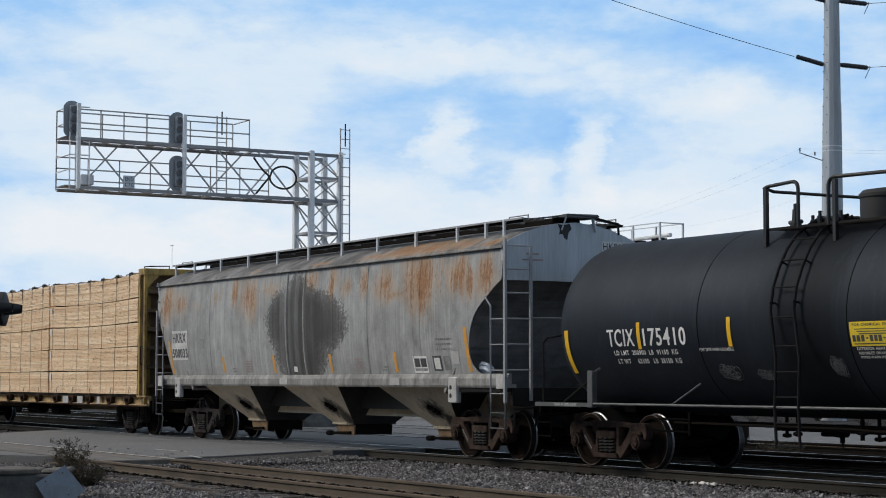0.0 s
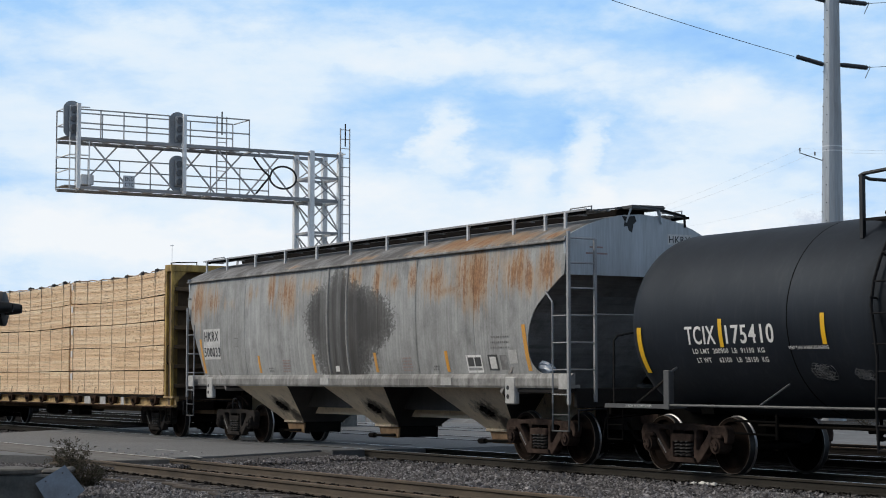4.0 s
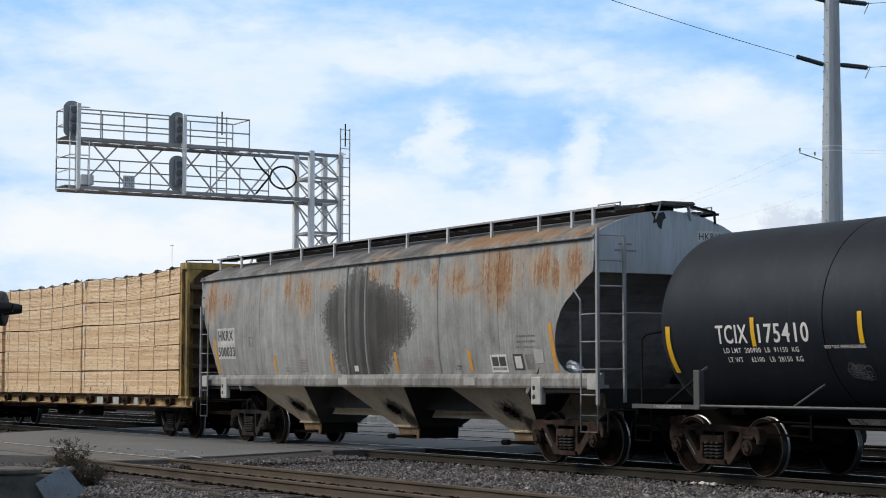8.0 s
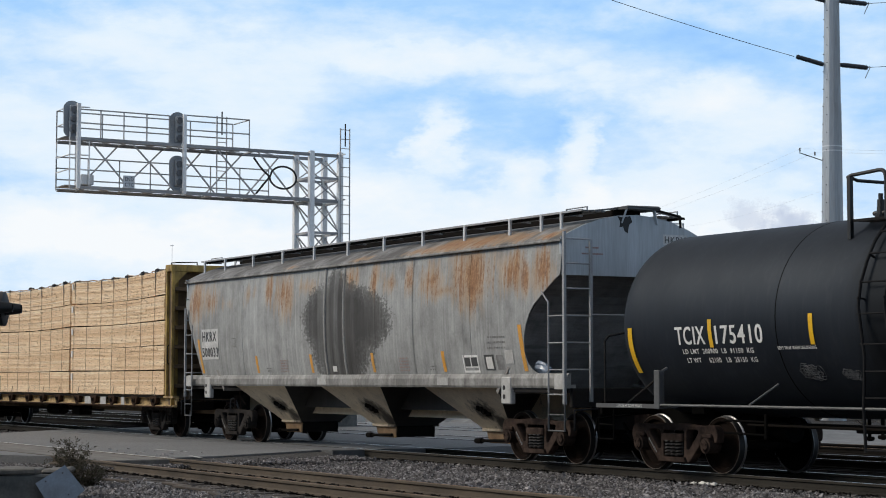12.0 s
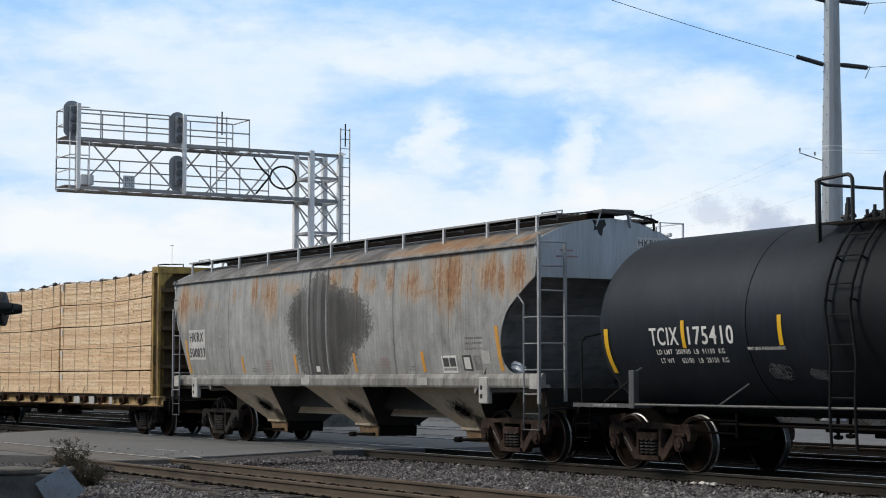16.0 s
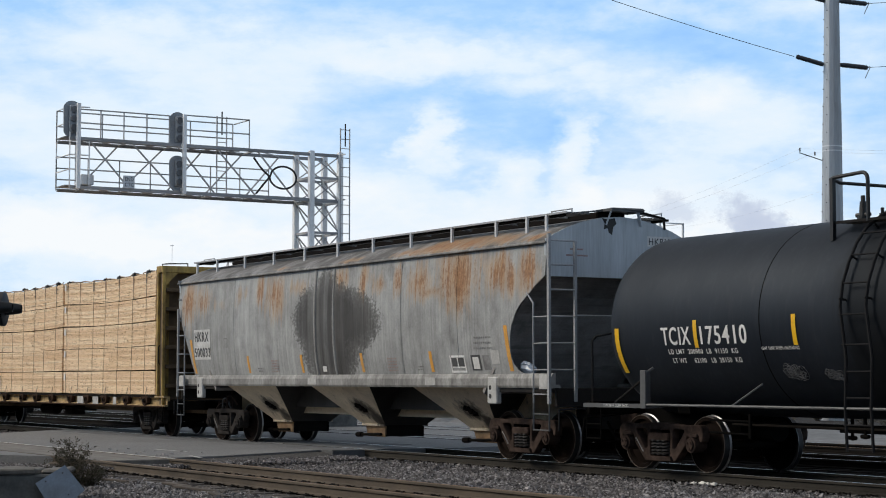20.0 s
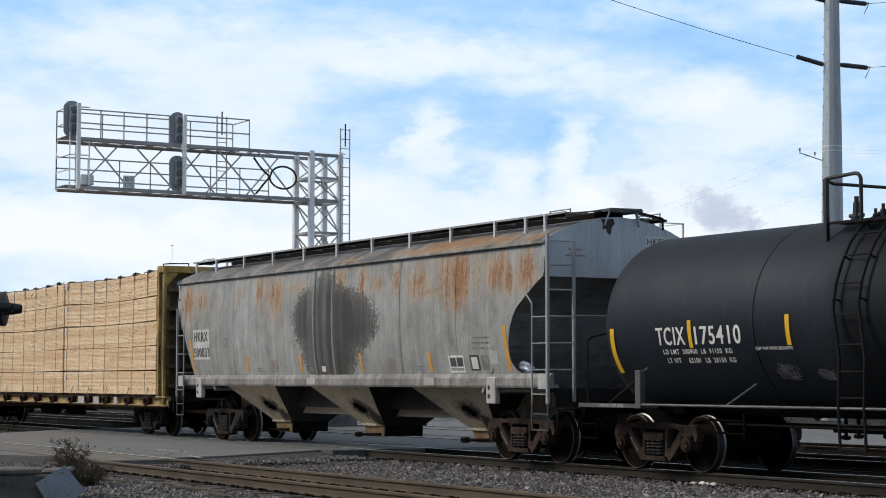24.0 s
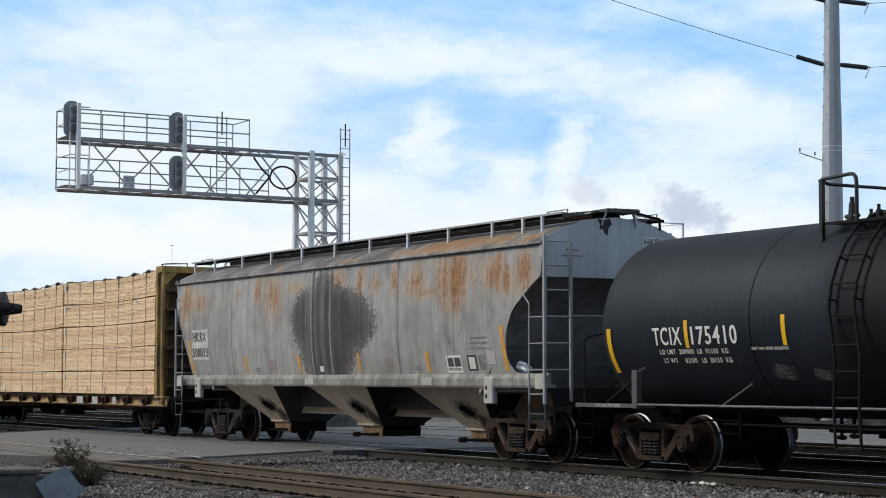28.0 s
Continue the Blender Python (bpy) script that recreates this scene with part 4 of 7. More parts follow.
            bar(bm, (cx, s * 1.16, 1.12), (cx, s * 1.16, 3.96), 0.05, 0.05, (0, 1, 0))
            part("stile", bm, M_GALV_DK, lad)
            bm = B()
            sx = cx - e * (0.50 if e > 0 else 0.42)
            pipe(bm, ([(sx - 0.22, cy, 3.06)] if e > 0 else []) + [(sx, cy, 2.86), (sx, cy, 1.1)], 0.016)
            part("side_stile", bm, M_GALV_DK, lad)
            bm = B()
            pipe(bm, [(sx, cy, 1.12), (sx, cy, 0.62), (cx, cy, 0.62), (cx, cy, 1.12)], 0.014)
            rod(bm, (sx, cy, 0.90), (cx, cy, 0.90), 0.012, 6)
            part("stirrup", bm, M_SIDE_RAIL, lad, "dark bent stirrup step")
            for z in (1.68, 2.15, 2.62, 3.09, 3.53, 3.96):
                bm = B()
                rod(bm, (cx, cy, z), (cx, s * 1.16, z), 0.016, 6)
                part("rung", bm, M_GALV_DK, lad)
            for z in (1.25, 1.68, 2.15, 2.62):
                bm = B()
                rod(bm, (cx, cy, z), (sx, cy, z), 0.012, 6)
                part("rung", bm, M_GALV_DK, lad)
            bm = B()
            for z in (1.45, 3.0, 4.0):
                bm = B()
                bar(bm, (cx, cy, z), (min(cx, HL - 0.05) if e > 0 else cx, s * 1.56, z), 0.04, 0.03)
                part("ladder_bracket", bm, M_GALV_DK, lad)
            bm = B()
            box(bm, cx - e * 0.34, cx - e * 0.04, cy - s * 0.01, cy - s * 0.03, 1.34, 1.60, 0.005)
            part("end_plate", bm, M_PALE_WORN, lad, "pale data plate")
        # long handrail across the end, uncoupling lever
        bm = B()
        rod(bm, (e * (HL + 0.26), -1.16, 2.64), (e * (HL + 0.26), 1.16, 2.64), 0.015, 6)
        part("end_rail", bm, M_GALV_DK, hp)
        bm = B()
        pipe(bm, [(e * (HL + 0.35), -1.6, 0.62), (e * (HL + 0.35), -1.6, 0.98), (e * (HL + 0.35), -1.2, 1.0), (e * (HL + 0.45), -0.15, 0.95)], 0.018)
        part("uncoupling_lever", bm, M_LADDER, hp)
        coupler(hp, e * (HL - 0.1), e, M_BOGIE)
    # three discharge bays: inverted pyramids
    for x in (-4.58, 0.0, 4.58):
        bay = new("hopper_bay")
        bay.parent = hp
        tagged(bay, "tan-dusted discharge hopper")
        bm = B()
        top = [(-1.36, -1.38, 1.36), (1.36, -1.38, 1.36), (1.36, 1.38, 1.36), (-1.36, 1.38, 1.36)]
        low = [(-0.50, -0.50, 0.52), (0.46, -0.50, 0.52), (0.46, 0.50, 0.52), (-0.50, 0.50, 0.52)]
        a = [bm.verts.new((x + p[0], p[1], p[2])) for p in top]
        b = [bm.verts.new((x + p[0], p[1], p[2])) for p in low]
        for i in (0, 2):
            bm.faces.new((a[i], a[(i + 1) % 4], b[(i + 1) % 4], b[i]))
        part("side_slope", bm, M_HOP_BAY, bay, "tan dusted slope sheet")
        # end sheets near-black: shade on the turned-away slopes, put into the colour
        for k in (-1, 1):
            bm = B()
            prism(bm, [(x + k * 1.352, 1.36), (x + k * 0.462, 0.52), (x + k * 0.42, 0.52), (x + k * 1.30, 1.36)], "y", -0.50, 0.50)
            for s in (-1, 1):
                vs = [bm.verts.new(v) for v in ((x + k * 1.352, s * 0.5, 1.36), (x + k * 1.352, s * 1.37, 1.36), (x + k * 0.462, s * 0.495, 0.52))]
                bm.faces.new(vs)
            part("end_slope", bm, M_HOP_SHADE, bay, "end slope sheet with its shade in the colour")
        for s in (-1, 1):
            bm = B()
            box(bm, x - 0.53, x + 0.48, s * 0.51, s * 0.555, 0.50, 0.55, 0.008)
            for i in range(15):
                rod(bm, (x - 0.49 + 0.066 * i, s * 0.535, 0.545), (x - 0.49 + 0.066 * i, s * 0.535, 0.565), 0.014, 6)
            part("bolted_flange", bm, M_HOP_BAY, bay)
            bm = B()
            prism(bm, [(x - 0.47, 0.50), (x + 0.42, 0.50), (x + 0.40, 0.27), (x - 0.36, 0.27)], "y", s * 0.45, s * 0.485)
            # far plate and the gate box below take a colour with shade in it
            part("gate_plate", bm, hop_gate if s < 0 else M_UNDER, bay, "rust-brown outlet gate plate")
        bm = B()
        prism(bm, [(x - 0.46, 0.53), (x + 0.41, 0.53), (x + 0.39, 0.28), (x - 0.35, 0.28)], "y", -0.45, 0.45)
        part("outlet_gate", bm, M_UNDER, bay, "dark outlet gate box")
        bm = B()
        rod(bm, (x - 0.75, -0.52, 0.30), (x + 0.3, -0.52, 0.33), 0.03, 8)
        rod(bm, (x - 0.80, -0.52, 0.30), (x - 0.58, -0.52, 0.305), 0.055, 10)
        part("gate_shaft", bm, M_UNDER, bay)
        # vibrator bracket on the sloped side
        for s in (-1, 1):
            bm = B()
            def on(px, pz, out):
                return (px, s * (0.50 + (pz - 0.52) / 0.84 * 0.88 + out), pz)
            for k in range(9):
                an = radians(40 * k)
                px, pz = x + 0.13 + 0.12 * math.cos(an), 0.90 + 0.075 * math.sin(an) - 0.04 * math.cos(an)
                rod(bm, on(px, pz, -0.02), on(px, pz, 0.04 + 0.02 * (k % 2)), 0.022, 7)
            rod(bm, on(x + 0.13, 0.90, -0.02), on(x + 0.13, 0.90, 0.05), 0.06, 12)
            bar(bm, on(x - 0.04, 0.95, 0.03), on(x + 0.30, 0.85, 0.03), 0.05, 0.03, (0, 1, 0))
            part("vibrator_bracket", bm, M_UNDER, bay)
    # a crumpled sheet of plastic caught on the sill
    bm = B()
    bmesh.ops.create_icosphere(bm, subdivisions=2, radius=0.15)
    for v in bm.verts:
        v.co = Vector((v.co.x * 1.7 + 7.56 - v.co.z * 0.7, v.co.y * 0.35 - 1.44, v.co.z * 0.8 + 1.70)) + noise.noise_vector(v.co * 11) * 0.06
    part("plastic_scrap", bm, M_SCRAP, hp, "crumpled pale blue plastic scrap")
    # underframe: centre sill, and added dark plates that stand for shade between the bays
    bm = B()
    box(bm, -HL + 1.0, HL - 1.0, -0.32, 0.32, 0.72, 1.30)
    part("centre_sill", bm, M_HOP_BAY, hp, "dusty steel centre sill")
    for x in (-2.29, 2.29):
        for y in (-0.60, 0.60):
            bm = B()
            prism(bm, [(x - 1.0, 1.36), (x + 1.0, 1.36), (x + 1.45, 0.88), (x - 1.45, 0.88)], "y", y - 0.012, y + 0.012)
            part("bay_shade_plate", bm, M_HOP_SHADE, hp)
    # markings
    for x in (-4.22, -1.38, 1.47, 4.36):
        bm = B()
        patch(bm, x - 0.055, x + 0.055, 1.66, 2.06, hopper_y, 4, -0.12)
        part("reflector", bm, M_ORANGE, hp, "faded orange reflective strip")
    for x0, sk in ((7.17, -0.14), (-7.50, -0.22)):
        bm = B()
        patch(bm, x0, x0 + 0.12, 1.66, 2.50, hopper_y, 6, sk)
        part("reflector", bm, M_ORANGE, hp, "faded orange reflective strip")
    bm = B()
    patch(bm, -7.42, -6.42, 2.00, 2.74, hopper_y, 6)
    part("number_board", bm, M_BOARD, hp, "pale repainted panel under the car's initials")
    def over(x, z):
        return hopper_y(x, z) - 0.004
    lettering("HKRX", -7.36, 2.44, 0.85, 0.24, M_LETTER_DARK, hp, over, bold=0.006)
    lettering("500033", -7.39, 2.06, 0.95, 0.23, M_LETTER_DARK, hp, over, bold=0.006)
    # small stencilled boxes
    bm = B()
    for x0, x1, z0, z1 in ((5.08, 5.12, 1.64, 1.97), (5.60, 5.64, 1.64, 1.97), (5.12, 5.60, 1.64, 1.68), (5.12, 5.60, 1.93, 1.97), (5.12, 5.60, 1.73, 1.755), (5.34, 5.37, 1.755, 1.93)):
        patch(bm, x0, x1, z0, z1, hopper_y, 2, -0.1)
    part("stencil_frame", bm, M_LETTER, hp, "white outlined lubrication stencil box")
    bm = B()
    patch(bm, 5.14, 5.33, 1.76, 1.92, over, 2, -0.1)
    patch(bm, 5.38, 5.59, 1.76, 1.92, over, 2, -0.1)
    part("stencil_panel", bm, M_LETTER_DARK, hp)
    bm = B()
    patch(bm, 5.86, 6.20, 1.68, 1.97, hopper_y, 2, -0.1)
    part("test_plate", bm, M_LETTER_DARK, hp)
    bm = B()
    patch(bm, 5.92, 6.14, 1.71, 1.93, over, 2, -0.1)
    part("test_label", bm, M_WHITE, hp, "white test label in a black frame")
    bm = B()
    patch(bm, 6.28, 6.52, 1.69, 1.96, hopper_y, 2, -0.1)
    part("repaint_patch", bm, M_FADED, hp)
    bm = B()
    patch(bm, 6.58, 6.86, 1.80, 2.05, hopper_y, 3, -0.1)
    part("repaint_patch", bm, M_PALE_WORN, hp, "peeling white paint patch")
    bm = B()
    patch(bm, -0.40, -0.22, 1.68, 1.80, hopper_y, 2)
    part("small_label", bm, M_WHITE, hp, "small white square label")
    # unreadable stencils: thin broken lines
    rnd = random.Random(21)

    def stencil(x0, x1, z0, lines, step, h, material):
        bm = B()
        for i in range(lines):
            x = x0 + rnd.uniform(0, 0.05)
            while x < x1:
                w = rnd.uniform(0.025, 0.07)
                patch(bm, x, min(x + w, x1), z0 + step * i, z0 + step * i + h, hopper_y, 1)
                x += w + rnd.uniform(0.012, 0.04)
        part("stencil_text", bm, material, hp)["kind"] = "stuff"
    stencil(5.95, 6.60, 2.08, 3, 0.10, 0.032, M_FADED)
    stencil(2.55, 2.95, 1.68, 5, 0.06, 0.03, M_LETTER_RED)
    stencil(-3.0, -2.6, 1.68, 5, 0.06, 0.03, M_LETTER_RED)
    stencil(3.75, 4.02, 1.69, 2, 0.06, 0.03, M_FADED)
    stencil(-3.75, -3.5, 1.69, 2, 0.06, 0.03, M_FADED)
    stencil(-1.05, -0.95, 1.75, 3, 0.07, 0.02, M_FADED)
    bm = B()
    for x0, x1, z0, z1 in ((-5.6, -5.38, 2.28, 2.30), (-5.6, -5.38, 2.48, 2.50), (-5.6, -5.58, 2.30, 2.48), (-5.4, -5.38, 2.30, 2.48)):
        patch(bm, x0, x1, z0, z1, hopper_y, 1)
    part("stencil_box", bm, M_FADED, hp)
    # lettering on the end panel that faces right
    bm = B()
    t = lettering("HKRX", 0.0, 0.0, 0.48, 0.125, M_LETTER_DARK, hp, lambda x, z: 0.0)
    t.matrix_local = pose(HL + 0.016, 0.62, 3.97, 0, 0, 90)
    box(bm, HL + 0.008, HL + 0.012, 0.59, 1.13, 3.94, 4.13)
    part("number_board", bm, M_BOARD, hp)
    bm = B()
    box(bm, HL + 0.008, HL + 0.013, -1.12, -0.84, 3.82, 3.85)
    box(bm, HL + 0.008, HL + 0.013, -1.20, -0.74, 3.71, 3.74)
    part("stencil_text", bm, M_LETTER_RED, hp, "faded red warning lettering")["kind"] = "stuff"
    bm = B()
    prism(bm, [(-0.42, 4.42), (-0.30, 4.40), (-0.14, 4.43), (-0.10, 4.33), (-0.17, 4.27), (-0.20, 4.12), (-0.27, 4.16), (-0.30, 4.24), (-0.38, 4.22), (-0.36, 4.32)], "x", HL - 0.02, HL + 0.012)
    part("torn_hole", bm, M_CABLE, hp, "dark torn hole in the end panel")
    # brake hoses looped over the truck
    for pts in ([(-7.05, -1.02, 0.80), (-7.0, -1.05, 1.02), (-6.78, -1.06, 1.06), (-6.62, -1.04, 0.95), (-6.6, -1.0, 0.78)], [(-6.7, -1.05, 0.8), (-6.62, -1.1, 1.08), (-6.4, -1.08, 1.12), (-6.2, -1.0, 0.9)], [(-6.48, -1.0, 0.8), (-6.5, -1.02, 1.25)]):
        bm = B()
        pipe(bm, bent(pts, 0.1), 0.020, 7)
        part("brake_hose", bm, M_SIDE_RAIL if len(pts) > 4 else M_BOGIE, hp)
    bogie(hp, -6.72, M_BOGIE_GREY)
    bogie(hp, 6.82, M_BOGIE)
    return hp


M_SCRAP = worn("pale_blue_plastic", (0.17, 0.22, 0.30), (0.09, 0.11, 0.15), 0.35, big=6, amount=0.8)
hop_gate = worn("gate_rust", (0.36, 0.225, 0.115), (0.13, 0.08, 0.045), 0.8, big=3, amount=0.8)
hopper_car = build_hopper()


# ---- tank car ----
TANK_X = -19.35
TR, TZ, TL = 1.52, 2.43, 7.05
HEAD_FULL = 2 / 2.8      # the heads are fuller than an ellipse


def tank_y(x, z):
    return -math.sqrt(max(TR * TR - (z - TZ) ** 2, 0.01)) - 0.006


def build_tank():
    tk = thing("tank_car", pose(TANK_X, TRACK, 0), "black tank car with white lettering and yellow reflectors", "tank car", "cars of the freight train")
    turn = Matrix.Translation((0, 0, TZ)) @ Matrix.Rotation(radians(90), 4, 'Y')
    bm = B()
    hd = 0.62
    prof = [(TR * math.sin(a) ** HEAD_FULL, -(TL - hd) - hd * math.cos(a) ** HEAD_FULL) for a in [radians(6 * i) for i in range(15)]] + [(TR, -(TL - hd))]
    prof += [(TR, -(TL - hd) + (2 * (TL - hd)) * i / 12) for i in range(1, 12)]
    prof += [(TR, TL - hd)] + [(TR * math.sin(a) ** HEAD_FULL, (TL - hd) + hd * math.cos(a) ** HEAD_FULL) for a in [radians(84 - 6 * i) for i in range(15)]]
    lathe(bm, prof, turn, 72)
    shell = part("tank_shell", bm, M_TANK, tk, "matt black cylindrical tank", smooth=True)
    for x in (-2.80, 0.62, 4.1):
        bm = B()
        lathe(bm, [(TR - 0.002, x - 0.020), (TR + 0.002, x - 0.014), (TR + 0.002, x + 0.004), (TR - 0.002, x + 0.008)], turn, 72)
        part("weld_seam", bm, M_DEEP_BLACK, shell, "dark welded seam round the tank", smooth=True)
    # side rods and end decks
    for s in (-1, 1):
        bm = B()
        rod(bm, (-5.5, s * 1.66, 1.10), (5.5, s * 1.66, 1.10), 0.022, 8)
        part("side_rail", bm, M_SIDE_RAIL, tk, "long grey safety rail")
        bm = B()
        for x in (-3.30, 3.30):
            bm = B()
            rod(bm, (x, s * 1.66, 1.10), (x + 0.33, s * 1.32, 1.44), 0.016, 6)
            part("rail_brace", bm, M_SIDE_RAIL, tk)
    for e in (-1, 1):
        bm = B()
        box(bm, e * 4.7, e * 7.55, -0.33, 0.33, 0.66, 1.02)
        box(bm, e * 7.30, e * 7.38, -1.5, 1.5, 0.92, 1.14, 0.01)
        part("draft_sill", bm, M_DEEP_BLACK, tk, "dark steel draft sill")
        for s in (-1, 1):
            bm = B()
            box(bm, e * 5.62, e * 7.20, s * 1.20, s * 1.66, 1.045, 1.075)
            box(bm, e * 5.55, e * 7.22, s * 1.655, s * 1.685, 1.045, 1.115)
            deck = part("end_deck", bm, M_SIDE_RAIL, tk, "narrow steel end walkway")
            bm = B()
            box(bm, e * 5.45, e * 5.60, s * 1.58, s * 1.69, 1.035, 1.66, 0.01)
            bar(bm, (e * 5.50, s * 1.64, 1.62), (e * 5.44, s * 1.53, 1.70), 0.12, 0.03)
            # far post near-black: shade under the tank, put into its colour
            part("bolster_post", bm, M_SIDE_RAIL if s < 0 else M_DEEP_BLACK, tk, "blue-grey steel bolster post")
            bm = B()
            pipe(bm, [(e * 6.98, s * 1.66, 1.10), (e * 6.98, s * 1.66, 2.16), (e * 6.93, s * 1.62, 2.24), (e * 6.75, s * 1.36, 2.30)], 0.018)
            part("handrail", bm, M_STEEL_DARK, deck)
            bm = B()
            rod(bm, (e * 6.4, s * 1.62, 1.12), (e * 5.95, s * 1.36, 1.52), 0.02, 6)
            part("deck_brace", bm, M_STEEL_DARK, deck)
            bm = B()
            for x in (7.16, 6.74):
                rod(bm, (e * x, s * 1.66, 1.06), (e * x, s * 1.66, 0.52), 0.014, 6)
            rod(bm, (e * 7.16, s * 1.66, 0.52), (e * 6.74, s * 1.66, 0.52), 0.016, 6)
            rod(bm, (e * 7.16, s * 1.66, 0.76), (e * 6.74, s * 1.66, 0.76), 0.014, 6)
            part("step", bm, M_DEEP_BLACK, deck)
        # saddle between tank and sill
        bm = B()
        prism(bm, [(-0.80, 1.20), (-0.75, 0.95), (0.75, 0.95), (0.80, 1.20), (0.6, 1.04), (0, 0.97), (-0.6, 1.04)], "x", e * 5.80, e * 5.48)
        part("saddle", bm, M_DEEP_BLACK, tk)
        bm = B()
        pipe(bm, [(e * 7.45, -1.55, 0.55), (e * 7.45, -1.5, 0.85), (e * 7.5, -0.2, 0.95)], 0.016)
        part("uncoupling_lever", bm, M_DEEP_BLACK, tk)
        coupler(tk, e * 7.3, e, M_BOGIE)
    # low grab rail on the end head
    bm = B()
    rod(bm, (-6.98, -1.2, 2.60), (-6.98, 1.2, 2.60), 0.015, 6)
    for y in (-1.2, 1.2):
        rod(bm, (-6.98, y, 2.60), (-6.45, y, 2.60), 0.013, 6)
    part("end_grab_rail", bm, M_GALV_DK, tk)
    # underside fittings
    bm = B()
    rod(bm, (0.2, 0, 0.95), (0.2, 0, 0.45), 0.17, 14)
    rod(bm, (0.2, -0.3, 0.55), (0.2, 0.3, 0.55), 0.05, 8)
    rod(bm, (-0.25, 0, 0.62), (0.7, 0, 0.62), 0.035, 8)
    rod(bm, (0.2, 0, 0.45), (0.2, 0, 0.30), 0.05, 8)
    part("outlet_valve", bm, M_UNDER, tk, "dark bottom outlet valve")
    bm = B()
    rod(bm, (-4.6, -0.2, 0.80), (4.6, -0.2, 0.78), 0.03, 6)
    rod(bm, (1.5, -0.5, 0.68), (3.0, -0.5, 0.68), 0.025, 6)
    box(bm, 1.4, 1.7, -0.7, -0.3, 0.60, 0.80, 0.02)
    box(bm, 2.2, 2.35, -0.65, -0.45, 0.50, 0.82, 0.02)
    part("brake_gear", bm, M_UNDER, tk)
    for x, z0, z1 in ((0.55, 0.45, 0.85), (1.35, 0.55, 0.85), (-0.35, 0.6, 0.9), (2.0, 0.5, 0.85)):
        bm = B()
        rod(bm, (x, -0.35, z0), (x, -0.35, z1), 0.035, 8)
        rod(bm, (x - 0.12, -0.35, z0 + 0.12), (x + 0.12, -0.35, z0 + 0.12), 0.03, 8)
        part("pipe_hanger", bm, M_UNDER, tk)
    bm = B()
    pipe(bm, [(-4.2, -0.9, 0.80), (0.0, -0.9, 0.78), (0.5, -0.9, 0.76), (2.6, -0.9, 0.76)], 0.022)
    part("heater_pipe", bm, M_UNDER, tk)
    # brake valve and its rods hung under the middle of the tank
    bm = B()
    box(bm, -1.26, -1.08, -0.10, 0.10, 0.62, 0.82, 0.03)
    rod(bm, (-1.17, 0, 0.62), (-1.17, 0, 0.53), 0.04, 10)
    rod(bm, (-1.17, 0, 0.53), (-1.14, 0, 0.42), 0.016, 6)
    rod(bm, (-1.62, 0, 0.66), (-1.30, 0, 0.66), 0.035, 8)
    part("brake_valve", bm, M_UNDER, tk, "dark brake valve hung under the tank")
    for x, y, z0, z1 in ((-1.85, -0.3, 0.56, 0.96), (-0.62, -0.1, 0.60, 0.96), (-0.15, -0.2, 0.52, 0.94), (-2.45, 0.0, 0.52, 0.94)):
        bm = B()
        bar(bm, (x, y, z1), (x, y, z0 + 0.06), 0.05, 0.03, (0, 1, 0))
        rod(bm, (x - 0.08, y, z0 + 0.10), (x + 0.08, y, z0 + 0.10), 0.032, 8)
        part("rod_hanger", bm, M_UNDER, tk)
    bm = B()
    rod(bm, (-2.6, -0.1, 0.72), (2.4, -0.1, 0.70), 0.028, 7)
    part("brake_rod", bm, M_UNDER, tk)
    bm = B()
    bar(bm, (-0.95, 0.1, 0.76), (1.6, 0.1, 0.80), 0.09, 0.05)
    part("brake_lever", bm, M_UNDER, tk)
    # black drum added to fill the dark between wheels; lever guard beside the inner wheels
    for e in (-1, 1):
        bm = B()
        rod(bm, (e * 4.25, 0.1, 0.70), (e * 4.80, 0.1, 0.70), 0.20, 20)
        part("dark_filler", bm, M_DEEP_BLACK, tk, "black drum added to fill the dark between the wheels", smooth=True)
        bm = B()
        bar(bm, (e * 3.42, -1.2, 0.98), (e * 3.42, -1.2, 0.60), 0.05, 0.03, (0, 1, 0))
        rod(bm, (e * 3.42, -1.2, 0.66), (e * 4.42, -1.2, 0.68), 0.018, 6)
        rod(bm, (e * 3.42, -1.2, 0.86), (e * 4.42, -1.2, 0.87), 0.018, 6)
        part("lever_guard", bm, M_DEEP_BLACK, tk)
    # ladder up the side, following the shell
    lad = new("ladder")
    lad.parent = tk
    tagged(lad, "black steel side ladder bent over the tank")
    arc = [(-(TR + 0.10) * math.cos(radians(a)), TZ + (TR + 0.10) * math.sin(radians(a))) for a in (4, 16, 28, 40, 52, 64, 74)]
    path = [(-1.70, 0.50), (-1.68, 1.10), (-1.65, 1.8)] + arc

    def flare(z):
        return 0.20 if z < 0.7 else 0.15 if z < 1.9 else 0.07 if z < 2.3 else 0.0 if z < 3.3 else -0.04 if z < 3.7 else -0.09
    for x in (-0.92, -0.40):
        bm = B()
        pipe(bm, [(x + flare(z), y, z) for y, z in path], 0.024)
        part("stile", bm, M_LADDER, lad)
    for y, z in [(-1.70, 0.53), (-1.69, 0.87), (-1.67, 1.25), (-1.66, 1.62), (-1.64, 2.0)] + [(-(TR + 0.10) * math.cos(radians(a)), TZ + (TR + 0.10) * math.sin(radians(a))) for a in (0, 16, 32, 47, 62, 74)]:
        bm = B()
        k = flare(z)
        rod(bm, (-0.94 + k, y, z), (-0.38 + k, y, z), 0.013, 6)
        part("rung", bm, M_LADDER, lad)
    for a in (8, 32, 56, 74):
        for x in (-0.92, -0.40):
            bm = B()
